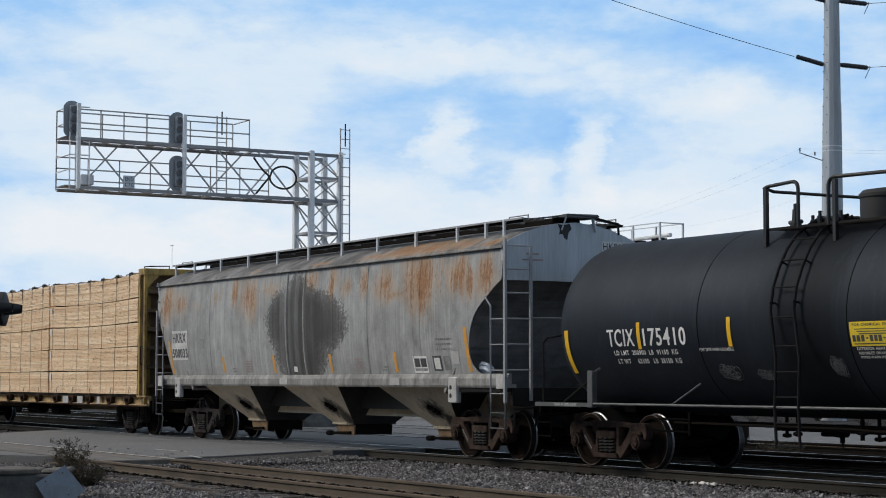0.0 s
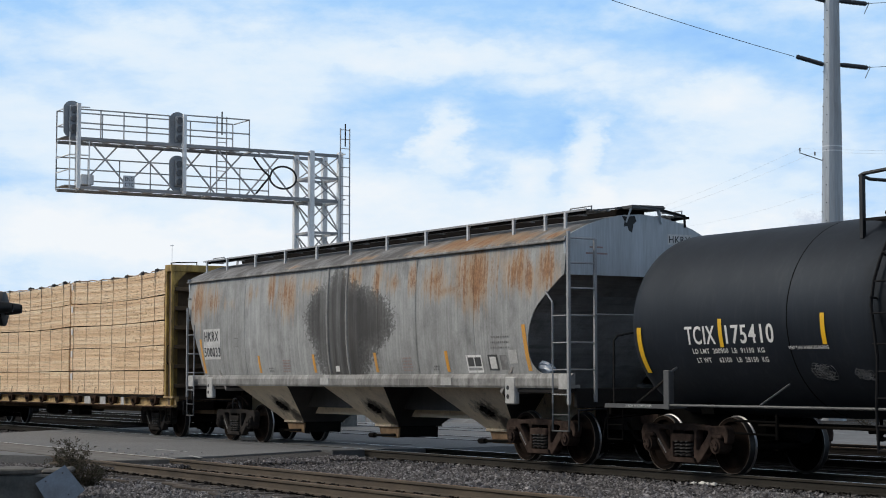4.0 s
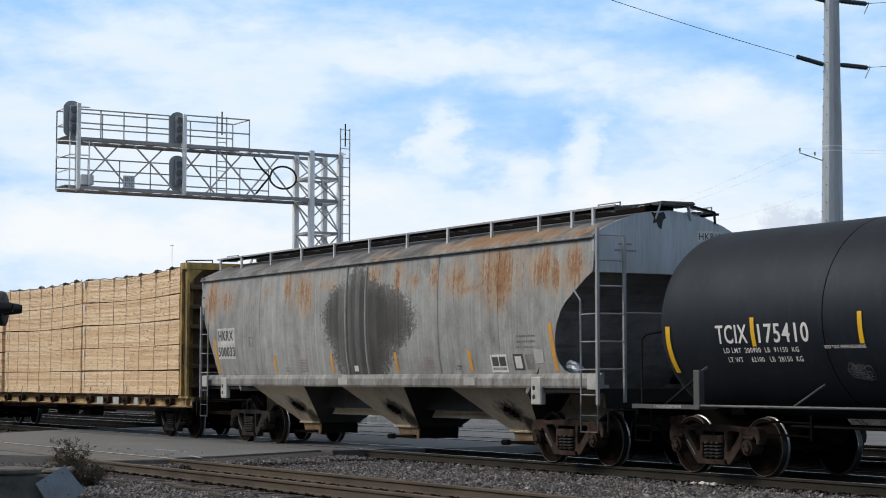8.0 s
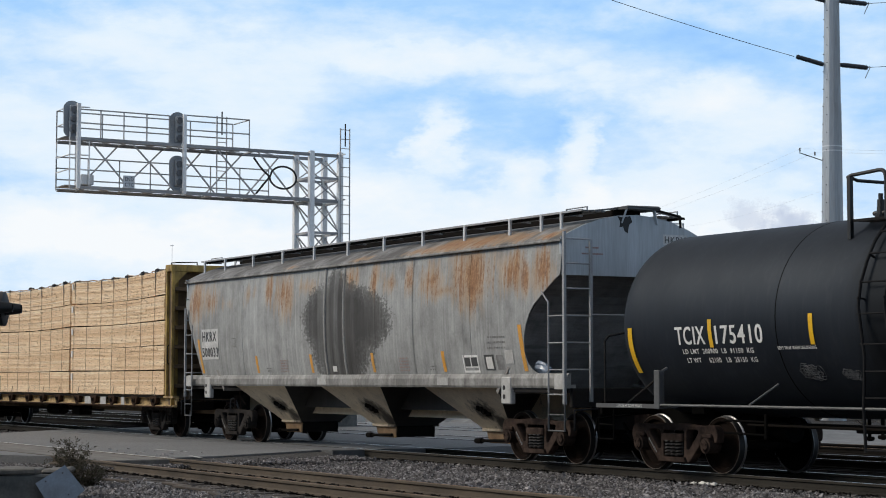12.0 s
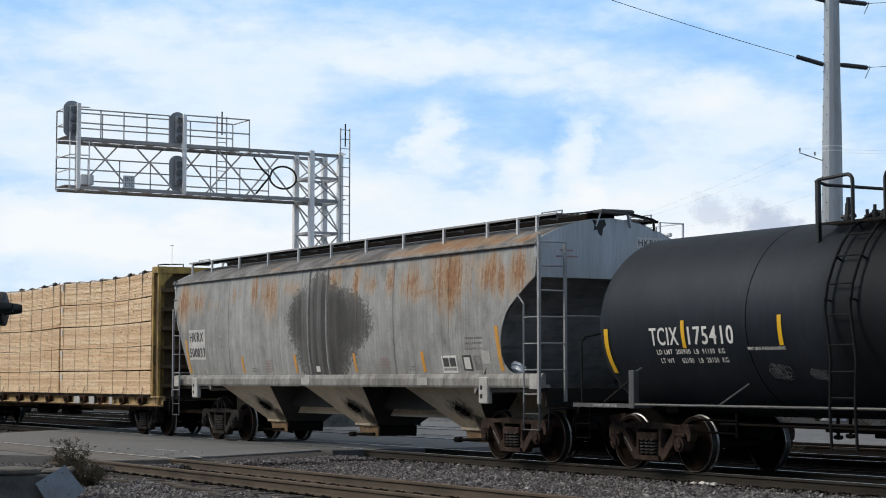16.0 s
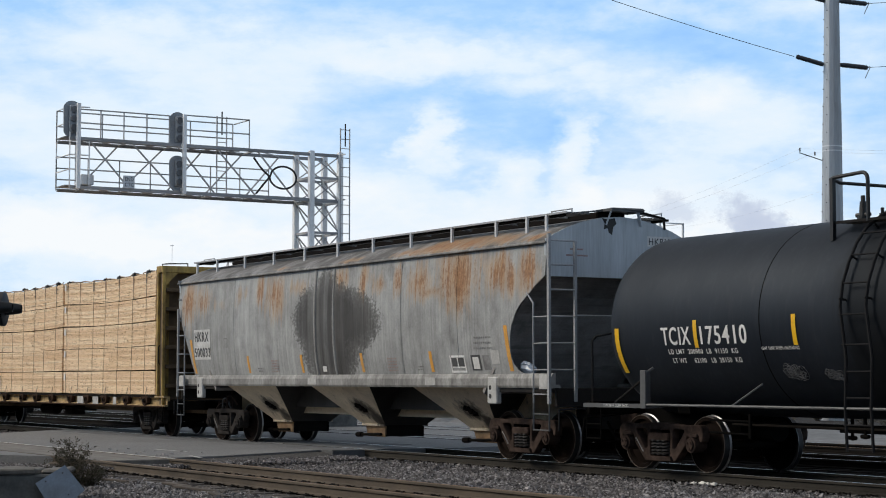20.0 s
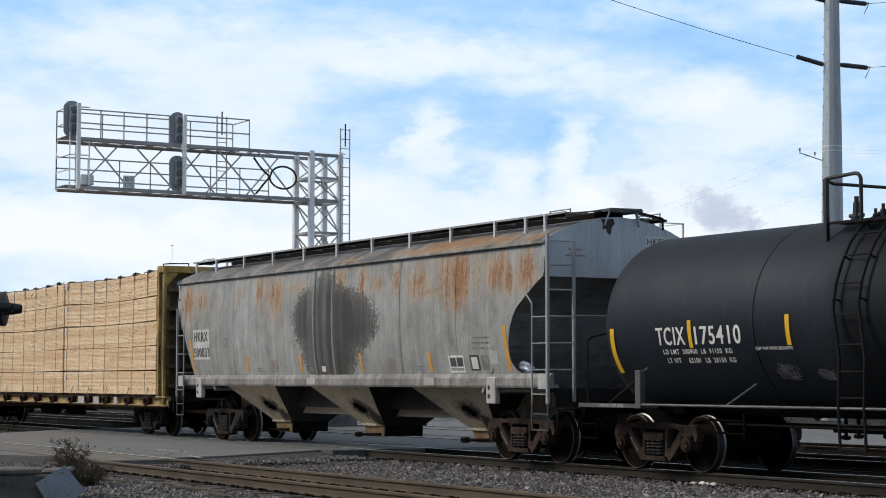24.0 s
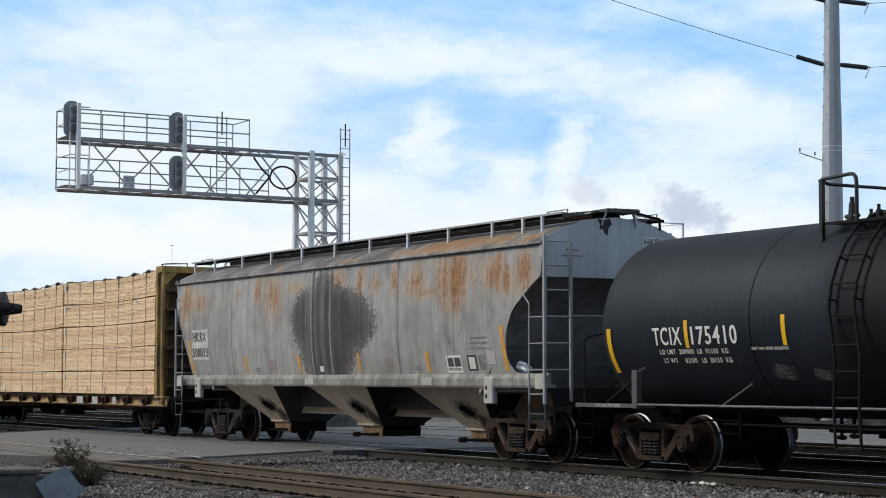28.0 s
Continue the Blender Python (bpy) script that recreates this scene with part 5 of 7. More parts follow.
            ca, sa = math.cos(radians(a)), math.sin(radians(a))
            rod(bm, (x, -(TR - 0.01) * ca, TZ + (TR - 0.01) * sa), (x, -(TR + 0.13) * ca, TZ + (TR + 0.09) * sa), 0.016, 7)
            part("standoff", bm, M_LADDER, lad)
    # top platform with its rails
    pf = new("top_platform")
    pf.parent = tk
    tagged(pf, "black steel platform round the manway")
    PW = 1.70
    for s in (-1, 1):
        bm = B()
        for i in range(4):
            y = s * (0.62 + 0.11 * i)
            box(bm, -PW, PW, y - 0.035, y + 0.035, 3.815, 3.835)
        box(bm, -PW, PW, s * 0.99, s * 1.01, 3.80, 3.84)
        part("grating", bm, M_STEEL_DARK, pf)
        for x in (-PW, -0.14, PW):
            bm = B()
            box(bm, x - 0.032, x + 0.032, s * 0.98, s * 1.045, 3.55, 4.47)
            part("corner_post", bm, M_BLACK, pf)
        bm = B()
        pipe(bm, bent([(-PW - 0.06, s * 1.0, 4.46), (-PW + 0.02, s * 1.0, 4.49), (-0.97, s * 1.0, 4.52), (-0.97, s * 1.0, 3.80)], 0.14), 0.029, 10)
        part("guard_rail", bm, M_BLACK, pf)
        bm = B()
        pipe(bm, bent([(-0.30, s * 1.0, 3.80), (-0.30, s * 1.0, 4.51), (0.8, s * 1.0, 4.48), (PW, s * 1.0, 4.45)], 0.16), 0.029, 10)
        part("guard_rail", bm, M_BLACK, pf)
    for x in (-PW, PW):
        bm = B()
        pipe(bm, [(x, -1.0, 4.46), (x, -0.86, 4.42), (x, 1.0, 4.42)], 0.026)
        part("end_guard_rail", bm, M_BLACK, pf)
    # manway housing and valves
    bm = B()
    rod(bm, (-0.02, 0, 3.86), (-0.02, 0, 4.28), 0.47, 32)
    lathe(bm, [(0.49, 4.23), (0.49, 4.28), (0.43, 4.34), (0.0, 4.40)], Matrix.Translation((-0.02, 0, 0)), 32)
    part("manway_dome", bm, M_BLACK, tk, "round black manway housing", smooth=True)
    bm = B()
    rod(bm, (-1.66, -0.45, 3.84), (-1.66, -0.45, 3.94), 0.09, 12)
    rod(bm, (-1.66, -0.45, 3.94), (-1.66, -0.45, 4.16), 0.065, 10, 0.05)
    rod(bm, (-1.66, -0.45, 4.16), (-1.66, -0.45, 4.25), 0.035, 8)
    rod(bm, (-1.80, -0.45, 3.96), (-1.52, -0.45, 3.96), 0.035, 8)
    part("relief_valve", bm, M_BLACK, tk, "small black relief valve")
    bm = B()
    box(bm, -1.15, -0.50, -0.55, -0.15, 3.85, 3.98, 0.03)
    part("valve_box", bm, M_BLACK, tk)
    for x, h in ((-1.12, 4.02), (-0.96, 4.08), (-0.78, 4.00), (-0.5, 4.05)):
        bm = B()
        rod(bm, (x, -0.58, 3.80), (x, -0.58, h - 0.08), 0.045, 8)
        rod(bm, (x, -0.58, h - 0.09), (x, -0.58, h), 0.026, 8)
        rod(bm, (x, -0.58, 3.86), (x, -0.58, 3.89), 0.075, 10)
        part("valve_stem", bm, M_BLACK, tk)
    # markings
    def over(x, z):
        return tank_y(x, z) - 0.004
    lettering("TCIX", -5.25, 2.06, 0.74, 0.29, M_LETTER, tk, tank_y, heavy=0.008, bold=0.006)
    lettering("175410", -4.25, 2.06, 1.13, 0.29, M_LETTER, tk, tank_y, heavy=0.008, bold=0.006)
    lettering("LD LMT  200900  LB  91150  KG", -5.13, 1.915, 1.74, 0.08, M_LETTER, tk, tank_y, heavy=0.02)
    lettering("LT WT     62100   LB  28150  KG", -5.08, 1.775, 1.72, 0.08, M_LETTER, tk, tank_y, heavy=0.02)
    lettering("VENT TANK WHEN UNLOADING", -2.83, 1.955, 0.86, 0.05, M_LETTER, tk, tank_y, heavy=0.01)
    for x0, z0, z1 in ((-4.41, 2.01, 2.45), (-2.07, 2.02, 2.475)):
        bm = B()
        patch(bm, x0, x0 + 0.092, z0, z1, over, 6)
        part("reflector", bm, M_YELLOW_STRIP, tk, "yellow reflective strip")
    bm = B()
    rows = []
    for i in range(9):
        z = 1.62 + 0.74 * i / 8
        x = -6.42 - 0.02 * math.sin(i / 8 * 3.1)
        rows.append([bm.verts.new((xx, -(TR * max(0, 1 - ((abs(xx) - (TL - 0.62)) / 0.62) ** 2.8) ** (1 / 2.8) if abs(xx) > TL - 0.62 else TR) * math.cos(math.asin(max(-1, min(1, (z - TZ) / TR)))) - 0.012, z)) for xx in (x - 0.10, x + 0.02)])
    for a, b in zip(rows, rows[1:]):
        bm.faces.new((a[0], a[1], b[1], b[0]))
    part("reflector", bm, M_YELLOW_STRIP, tk, "yellow reflective strip")
    bm = B()
    patch(bm, 0.66, 1.88, 1.98, 2.325, tank_y, 5)
    plac = part("placard", bm, M_PLACARD, tk, "bright yellow emergency notice")
    lettering("FOR CHEMICAL EMERGENCY", 0.72, 2.262, 1.08, 0.042, M_LETTER_DARK, plac, over, heavy=0.015)
    bm = B()
    patch(bm, 0.76, 1.64, 2.215, 2.227, over, 1)
    patch(bm, 0.80, 1.60, 2.180, 2.192, over, 1)
    patch(bm, 0.84, 1.44, 2.145, 2.160, over, 1)
    for k in range(12):
        if k not in (3, 7):
            patch(bm, 0.70 + 0.087 * k, 0.765 + 0.087 * k, 2.045, 2.135, over, 1)
        else:
            patch(bm, 0.71 + 0.087 * k, 0.755 + 0.087 * k, 2.08, 2.10, over, 1)
    patch(bm, 0.72, 1.80, 2.005, 2.02, over, 1)
    part("print_bar", bm, M_LETTER_DARK, plac)
    lettering("EXTERIOR HEATER PIPES", 0.74, 1.925, 0.86, 0.04, M_LETTER, tk, tank_y, heavy=0.012)
    lettering("NO INLET OR OUTLET", 0.76, 1.862, 0.72, 0.04, M_LETTER, tk, tank_y, heavy=0.012)
    lettering("PIPES CAPS REQUIRED", 0.78, 1.80, 0.78, 0.04, M_LETTER, tk, tank_y, heavy=0.012)
    # print on the end deck
    lettering("2 INCH HF COMP SHOES", -6.62, 1.06, 0.70, 0.045, M_LETTER, tk, lambda x, z: -1.689, heavy=0.0)
    # chalk scrawls
    rnd = random.Random(5)
    for cx, cz, w, h in ((-2.25, 1.62, 0.55, 0.30), (-1.42, 1.58, 0.42, 0.2), (0.25, 1.70, 0.32, 0.36)):
        bm = B()
        ph, prev = rnd.uniform(0, 6), None
        for k in range(420):
            u = (k / 419 * 2.6) % 1.0
            qx = cx - w * 0.36 + w * 0.72 * u + w * 0.17 * math.cos(k * 0.43 + ph)
            qz = cz + h * 0.40 * math.sin(k * 0.43 + ph) * (0.55 + 0.45 * math.sin(k * 0.19 + ph)) - h * 0.15 * (u - 0.5)
            q = Vector((qx, tank_y(qx, qz) - 0.003, qz))
            if prev is not None and k % 13 not in (0, 1):
                bar(bm, prev, q, 0.005, 0.002, (0, 1, 0))
            prev = q
        part("scrawl", bm, M_GRAFFITI, tk, "pale chalk scrawl")
    bogie(tk, -5.85, M_BOGIE)
    bogie(tk, 5.85, M_BOGIE)
    return tk


tank_car = build_tank()


# ---- lumber car ----
LUMBER_X = -57.00
LL = 11.35


def build_flat():
    fc = thing("lumber_flat_car", pose(LUMBER_X, TRACK, 0), "yellow bulkhead flat car with rusty winches", "flat car", "cars of the freight train")
    bm = B()
    box(bm, -LL, LL, -0.5, 0.5, 0.62, 1.0)
    box(bm, -LL + 0.3, LL - 0.3, -1.45, 1.45, 1.0, 1.08)
    part("deck", bm, M_CAR_BROWN, fc)
    for s in (-1, 1):
        bm = B()
        prism(bm, [(s * 1.45, 0.80), (s * 1.62, 0.80), (s * 1.62, 0.84), (s * 1.52, 0.86), (s * 1.52, 1.02), (s * 1.62, 1.04), (s * 1.62, 1.08), (s * 1.45, 1.08)], "x", -LL + 0.05, LL - 0.05)
        sill = part("side_sill", bm, M_CAR_SILL, fc, "dusty yellow channel side sill with rust")
        # added dark strip: the shadow line beneath the load
        bm = B()
        box(bm, -LL + 0.40, LL - 0.70, s * 1.622, s * 1.634, 1.035, 1.092)
        part("shadow_strip", bm, M_UNDER, sill, "dark strip standing for the shadow line under the lumber")
        bm = B()
        box(bm, -LL + 0.06, LL - 0.06, s * 1.622, s * 1.630, 0.79, 0.822)
        part("lower_lip", bm, M_WINCH, sill, "rusty lower lip")
        for k in range(14):
            x = LL - 1.35 - 1.52 * k + (0.12 if k % 3 == 1 else -0.06 if k % 3 == 2 else 0)
            bm = B()
            prism(bm, [(x - 0.26, 1.07), (x + 0.24, 1.07), (x + 0.17, 0.90), (x + 0.02, 0.81), (x - 0.12, 0.84), (x - 0.20, 0.95)], "y", s * 1.53, s * 1.645)
            rod(bm, (x + 0.02, s * 1.54, 0.96), (x + 0.02, s * 1.675, 0.96), 0.07, 10)
            winch = part("winch", bm, M_WINCH, sill, "rusty strap winch")
            bm = B()
            rod(bm, (x + 0.02, s * 1.675, 0.96), (x + 0.02, s * 1.70, 0.96), 0.045, 8)
            part("ratchet", bm, M_UNDER, winch)
            bm = B()
            bar(bm, (x, s * 1.63, 1.02), (x + 0.02, s * 1.585, 1.30), 0.03, 0.010, (0, 1, 0))
            part("strap_end", bm, M_STRAP, sill)
        for x, w in ((LL - 3.62, 0.12), (LL - 5.15, 0.22), (LL - 6.4, 0.25)):
            bm = B()
            box(bm, x - w, x + w, s * 1.625, s * 1.632, 0.83, 1.04)
            part("stencil_panel", bm, M_PALE_WORN, sill, "dirty white stencilled data panel")
    for e in (-1, 1):
        bk = new("bulkhead")
        bk.parent = fc
        tagged(bk, "tall yellow end bulkhead with a ribbed brown face")
        x0, x1 = e * (LL - 0.62), e * (LL - 0.20)
        for s in (-1, 1):
            bm = B()
            box(bm, x0, x0 + e * 0.10, s * 1.30, s * 1.62, 1.08, 4.46, 0.01)
            box(bm, x1 - e * 0.05, x1, s * 1.53, s * 1.61, 0.80, 4.46, 0.01)
            prism(bm, [(s * 1.53, 4.30), (s * 1.53, 3.95), (s * 1.18, 4.30)], "x", x1 - e * 0.02, x1 - e * 0.05)
            part("corner_post", bm, M_CAR_YELLOW, bk, "yellow bulkhead corner post")
            bm = B()
            box(bm, x0 + e * 0.10, x1 - e * 0.05, s * 1.50, s * 1.55, 0.80, 4.30)
            part("side_plate", bm, M_CAR_BROWN, bk, "grimy brown bulkhead side plate")
        bm = B()
        box(bm, x0 - e * 0.004, x1 + e * 0.004, -1.63, 1.63, 4.30, 4.475, 0.01)
        part("top_beam", bm, M_CAR_YELLOW, bk)
        bm = B()
        box(bm, x0 + e * 0.02, x0 + e * 0.08, -1.5, 1.5, 1.08, 4.30)
        part("face_plate", bm, M_CAR_BROWN, bk)
        for z in (1.35, 1.85, 2.35, 2.85, 3.35, 3.85):
            bm = B()
            box(bm, x0 + e * 0.08, x1 - e * 0.04, -1.5, 1.5, z - 0.05, z + 0.05, 0.01)
            part("rib", bm, M_CAR_BROWN, bk)
        bm = B()
        for y in (-0.5, 0.5):
            box(bm, x0 + e * 0.08, x1 - e * 0.02, y - 0.06, y + 0.06, 0.9, 4.28)
        part("stiffener", bm, M_CAR_BROWN, bk)
        bm = B()
        pipe(bm, [(x0 + e * 0.1, -1.5, 4.47), (x0 + e * 0.1, -1.5, 4.53), (x1 - e * 0.05, -1.45, 4.53), (x1 - e * 0.05, -0.9, 4.55), (x1 - e * 0.05, -0.9, 4.47)], 0.014)
        part("grab_iron", bm, M_STEEL_DARK, bk)
        bm = B()
        pipe(bm, [(e * (LL - 0.3), -1.64, 1.9), (e * (LL - 0.3), -1.68, 1.95), (e * (LL - 0.3), -1.68, 2.35), (e * (LL - 0.3), -1.64, 2.4)], 0.014)
        part("grab_iron", bm, M_STEEL_DARK, bk)
        bm = B()
        pipe(bm, [(e * (LL - 0.15), -1.6, 0.85), (e * (LL - 0.15), -1.62, 0.42), (e * (LL - 0.5), -1.62, 0.42), (e * (LL - 0.5), -1.6, 0.85)], 0.016)
        box(bm, e * (LL - 0.1), e * LL, -1.5, 1.5, 0.72, 0.95)
        part("sill_step", bm, M_UNDER, fc)
        coupler(fc, e * (LL - 0.1), e, M_BOGIE)
    bm = B()
    rod(bm, (-4, -0.8, 0.62), (4, -0.8, 0.62), 0.03, 6)
    rod(bm, (-1.0, -0.7, 0.60), (0.2, -0.7, 0.60), 0.16, 12)
    box(bm, 1.5, 2.2, -0.9, -0.5, 0.45, 0.7, 0.02)
    part("brake_gear", bm, M_UNDER, fc)
    bogie(fc, -8.9, M_BOGIE_GREY)
    bogie(fc, 8.9, M_BOGIE_GREY)
    # centre partition that the packs lean on
    bm = B()
    box(bm, -LL + 0.62, LL - 0.62, -0.05, 0.05, 1.08, 4.2)
    part("centre_beam", bm, M_CAR_YELLOW, fc)
    return fc


flat_car = build_flat()
PACKS = []


def plank(vs, fs, xs, y0, y1, z0, z1, drop):
    """One board whose long line follows drop(x)."""
    n = len(vs)
    for x in xs:
        k = drop(x)
        vs += [(x, y0, z0 + k), (x, y1, z0 + k), (x, y1, z1 + k), (x, y0, z1 + k)]
    for i in range(len(xs) - 1):
        a, b = n + 4 * i, n + 4 * i + 4
        fs += [(a + m, a + (m + 1) % 4, b + (m + 1) % 4, b + m) for m in range(4)]
    e = n + 4 * (len(xs) - 1)
    fs += [(n + 3, n + 2, n + 1, n), (e, e + 1, e + 2, e + 3)]


def build_packs():
    rnd = random.Random(11)
    ph = 0.655
    for s in (-1, 1):
        for col, (xa, xb) in enumerate(((3.24, 10.52), (-4.10, 3.14), (-10.5, -4.45))):
            places = [xa + 0.28 + k * (xb - xa - 0.6) / 6.3 + rnd.uniform(-0.12, 0.12) for k in range(7)]

            def sagging(row):
                amount, tilt = 0.017 * row, 0.006 * row * math.sin(col * 2.3 + row)

                def drop(x):
                    u = (2 * x - xa - xb) / (xb - xa)
                    return -amount * (1 - u * u) + tilt * 0.5 * (u + 1) * (1 - u)
                return drop
            for row in range(5):
                z0 = 1.085 + ph * row
                px = rnd.uniform(-0.02, 0.02) if col == 0 else rnd.uniform(-0.05, 0.03)
                z0 += -0.012 * col * row / 4 + (0.006 * math.sin(row * 2.1 + col) if row else 0)
                drop = sagging(row)
                pk = thing("lumber_pack", pose(LUMBER_X, TRACK, 0), "strapped pack of fresh sawn lumber boards", "lumber", "lumber packs on the flat car")
                rows = 16
                h = (ph - 0.035) / rows
                vs, fs = [], []
                for k in range(rows):
                    seg = [xa + px]
                    while seg[-1] < xb + px - 0.01:
                        seg.append(min(xb + px, seg[-1] + rnd.uniform(3.0, 7.3)))
                    for a, b in zip(seg, seg[1:]):
                        y1 = s * (1.555 + rnd.uniform(-0.009, 0.009))
                        a, b = a + rnd.uniform(0, 0.015), b - rnd.uniform(0, 0.012)
                        m = max(2, int((b - a) / 0.9))
                        plank(vs, fs, [a + (b - a) * q / m for q in range(m + 1)], min(s * 0.10, y1), max(s * 0.10, y1), z0 + 0.03 + h * k + 0.002, z0 + 0.03 + h * (k + 1) - 0.001, drop)
                me = bpy.data.meshes.new("lumber")
                me.from_pydata(vs, [], fs)
                me.materials.append(M_LUMBER)
                boards = new("lumber", me)
                boards.parent = pk
                boards["kind"] = "stuff"
                bm = B()
                for k in range(6):
                    x = xa + 0.5 + k * (xb - xa - 1.0) / 5
                    box(bm, x - 0.05, x + 0.05, s * 0.12, s * 1.54, z0 + drop(x), z0 + drop(x) + 0.03)
                part("sticker", bm, M_CAR_BROWN, pk)["kind"] = "stuff"
                for k in range(7):
                    x = places[k] + 0.032 * (row - 2) + rnd.uniform(-0.015, 0.015)
                    d = drop(x)
                    bm = B()
                    box(bm, x - 0.007, x + 0.007, s * 1.565, s * 1.570, z0 + d + 0.02, z0 + d + ph - 0.004)
                    if row == 4:
                        box(bm, x - 0.03, x + 0.03, s * 0.12, s * 1.57, z0 + d + ph - 0.006, z0 + d + ph + 0.012)
                        box(bm, x - 0.02, x + 0.02, s * 1.570, s * 1.575, z0 + d + ph - 0.26, z0 + d + ph)
                    part("strap", bm, M_STRAP if row < 4 or k % 2 else M_CABLE, pk)
                if s < 0:
                    bm = B()
                    box(bm, xa + 0.06, xa + 0.20, -1.576, -1.568, z0 + 0.42, z0 + 0.60)
                    part("paper_tag", bm, M_TAG, pk, "small white paper tag")
                PACKS.append(pk)
            drop = sagging(4)
            # cable along the top edge with small black corner guards
            if s < 0:
                cb = thing("tie_down_cable", pose(LUMBER_X, TRACK, 0), "loose tie-down cable along the top of the lumber", "cable", "tie-down cables on the lumber")
                bm = B()
                steps = int((xb - xa) / 0.28)
                pipe(bm, [(xa + 0.05 + (xb - xa - 0.1) * i / steps, -1.50 + 0.05 * math.sin(i * 1.9 + col), 4.372 - 0.012 * col + drop(xa + 0.05 + (xb - xa - 0.1) * i / steps) + 0.035 * abs(math.sin(i * 0.9 + col))) for i in range(steps + 1)], 0.016, 6)
                part("cable", bm, M_STRAP, cb)
                PACKS.append(cb)
                for k in range(7):
                    x = xa + 0.28 + k * (xb - xa - 0.6) / 6.3 + rnd.uniform(-0.12, 0.12)
                    w, h, d = rnd.uniform(0.04, 0.10), rnd.uniform(0.02, 0.08), rnd.uniform(-0.06, 0.1)
                    if rnd.random() < 0.35:
                        continue
                    sink = pose(0, 0, drop(x))
                    bd = thing("strap_guard", pose(LUMBER_X, TRACK, 0), "small black strap corner guard on the lumber", "strap guard", "strap guards on the lumber")
                    bm = B()
                    prism(bm, [(x - w, 4.358), (x + w, 4.358), (x + w * 0.7, 4.365 + h), (x - w * 0.2, 4.375 + h), (x - w * 0.9, 4.36 + h * 0.5)], "y", -1.57, -1.42 + d)
                    bm.transform(sink)
                    part("guard", bm, M_CABLE, bd)
                    bm = B()
                    pipe(bm, [(x - 0.22, -1.46, 4.37), (x - 0.05, -1.5, 4.39 + h), (x + 0.2, -1.48, 4.375)], 0.012, 5)
                    bm.transform(sink)
                    part("strap_tail", bm, M_CABLE, bd)
                    PACKS.append(bd)


build_packs()


# ---- signal bridge over the tracks ----
def build_gantry():
    g = thing("signal_gantry", pose(-54.5, 0, 0), "grey cantilever signal gantry of steel lattice", "signal gantry")
    F0, F1 = 0.0, -1.15          # front and back faces along x
    y0, y1, ym = 18.75, 28.0, 26.95
    zb, zt = 7.36, 8.86
    # mast legs
    for x in (F0, F1):
        for y in (ym, y1):
            bm = B()
            box(bm, x - 0.085, x + 0.085, y - 0.085, y + 0.085, GROUND, 8.98, 0.01)
            box(bm, x - 0.20, x + 0.20, y - 0.20, y + 0.20, GROUND, GROUND + 0.06)
            part("leg", bm, M_GANTRY, g, "square grey steel leg")
    bm = B()
    box(bm, F1 - 0.45, F0 + 0.45, ym - 0.45, y1 + 0.45, GROUND - 0.1, 0.95, 0.04)
    part("foundation", bm, M_BLOCK, g, "dark concrete foundation block")
    levels = [1.1, 2.0, 3.6, 5.2, 6.3, 7.33, 8.1, 8.86]
    def strut(p, q, w, t, name="brace"):
        bm = B()
        bar(bm, p, q, w * 0.85, t * 0.85)
        part(name, bm, M_GANTRY_BRACE, g)
    for a, b in zip(levels, levels[1:]):
        for x in (F0, F1):
            strut((x, ym, a), (x, y1, a), 0.08, 0.09)
            strut((x, ym, a), (x, y1, b), 0.05, 0.04)
            strut((x, y1, a), (x, ym, b), 0.05, 0.04)
        for y in (ym, y1):
            strut((F0, y, a), (F1, y, a), 0.08, 0.09)
            strut((F0, y, a), (F1, y, b), 0.05, 0.04)
    # arm chords
    for x in (F0, F1):
        for z, top in ((zb, False), (zt, True)):
            bm = B()
            bar(bm, (x, y0, z), (x, y1, z), 0.09, 0.10)
            part("chord", bm, M_GANTRY_DK, g, "long truss chord of the arm")
    ys = [19.34, 20.72, 22.24, 23.57, 25.0, 26.33]
    for i, (a, b) in enumerate(zip(ys, ys[1:])):
        for x in (F0, F1):
            bm = B()
            bar(bm, (x, a, zt if x == F0 else zb), (x, b, zb if x == F0 else zt), 0.05, 0.04)
            part("diagonal", bm, M_GANTRY_BRACE, g)
        for z in (zb, zt):
            strut((F0, a, z), (F1, b, z), 0.04, 0.04)
            strut((F0, a, z), (F1, a, z), 0.05, 0.05)
        if i > 0:
            strut((F0 + 0.01, a, zb), (F0 + 0.01, a, zt), 0.05, 0.05, "upright")
            strut((F1, a + 0.1, zb), (F1, a + 0.1, zt), 0.04, 0.04, "upright")
    # walkways on both levels, handrails
    for z in (zb, zt):
        bm = B()
        for k in range(5):
            x = F1 + 0.12 + 0.19 * k
            box(bm, x, x + 0.13, y0 - 0.1, ym if z == zb else 24.8, z + 0.055, z + 0.08)
        part("walkway", bm, M_GANTRY_DK, g, "grated walkway")
    def rails(x, ya, yb, z, step, heights):
        bm = B()
        for h in heights:
            rod(bm, (x, ya, z + h), (x, yb, z + h), 0.022, 6)
        k = int(round((yb - ya) / step))
        for i in range(k + 1):
            y = ya + (yb - ya) * i / k
            rod(bm, (x, y, z), (x, y, z + heights[-1]), 0.022, 6)
        part("handrail", bm, M_GANTRY_BRACE, g, "thin grey handrail")
    rails(F0 - 0.05, 19.0, 22.0, zt, 0.75, (0.5, 0.92))
    rails(F1 - 0.1, y0, 24.7, zt, 1.6, (0.5, 0.98))
    rails(F0 - 0.05, 22.5, 24.75, zt, 1.1, (0.52, 0.98))
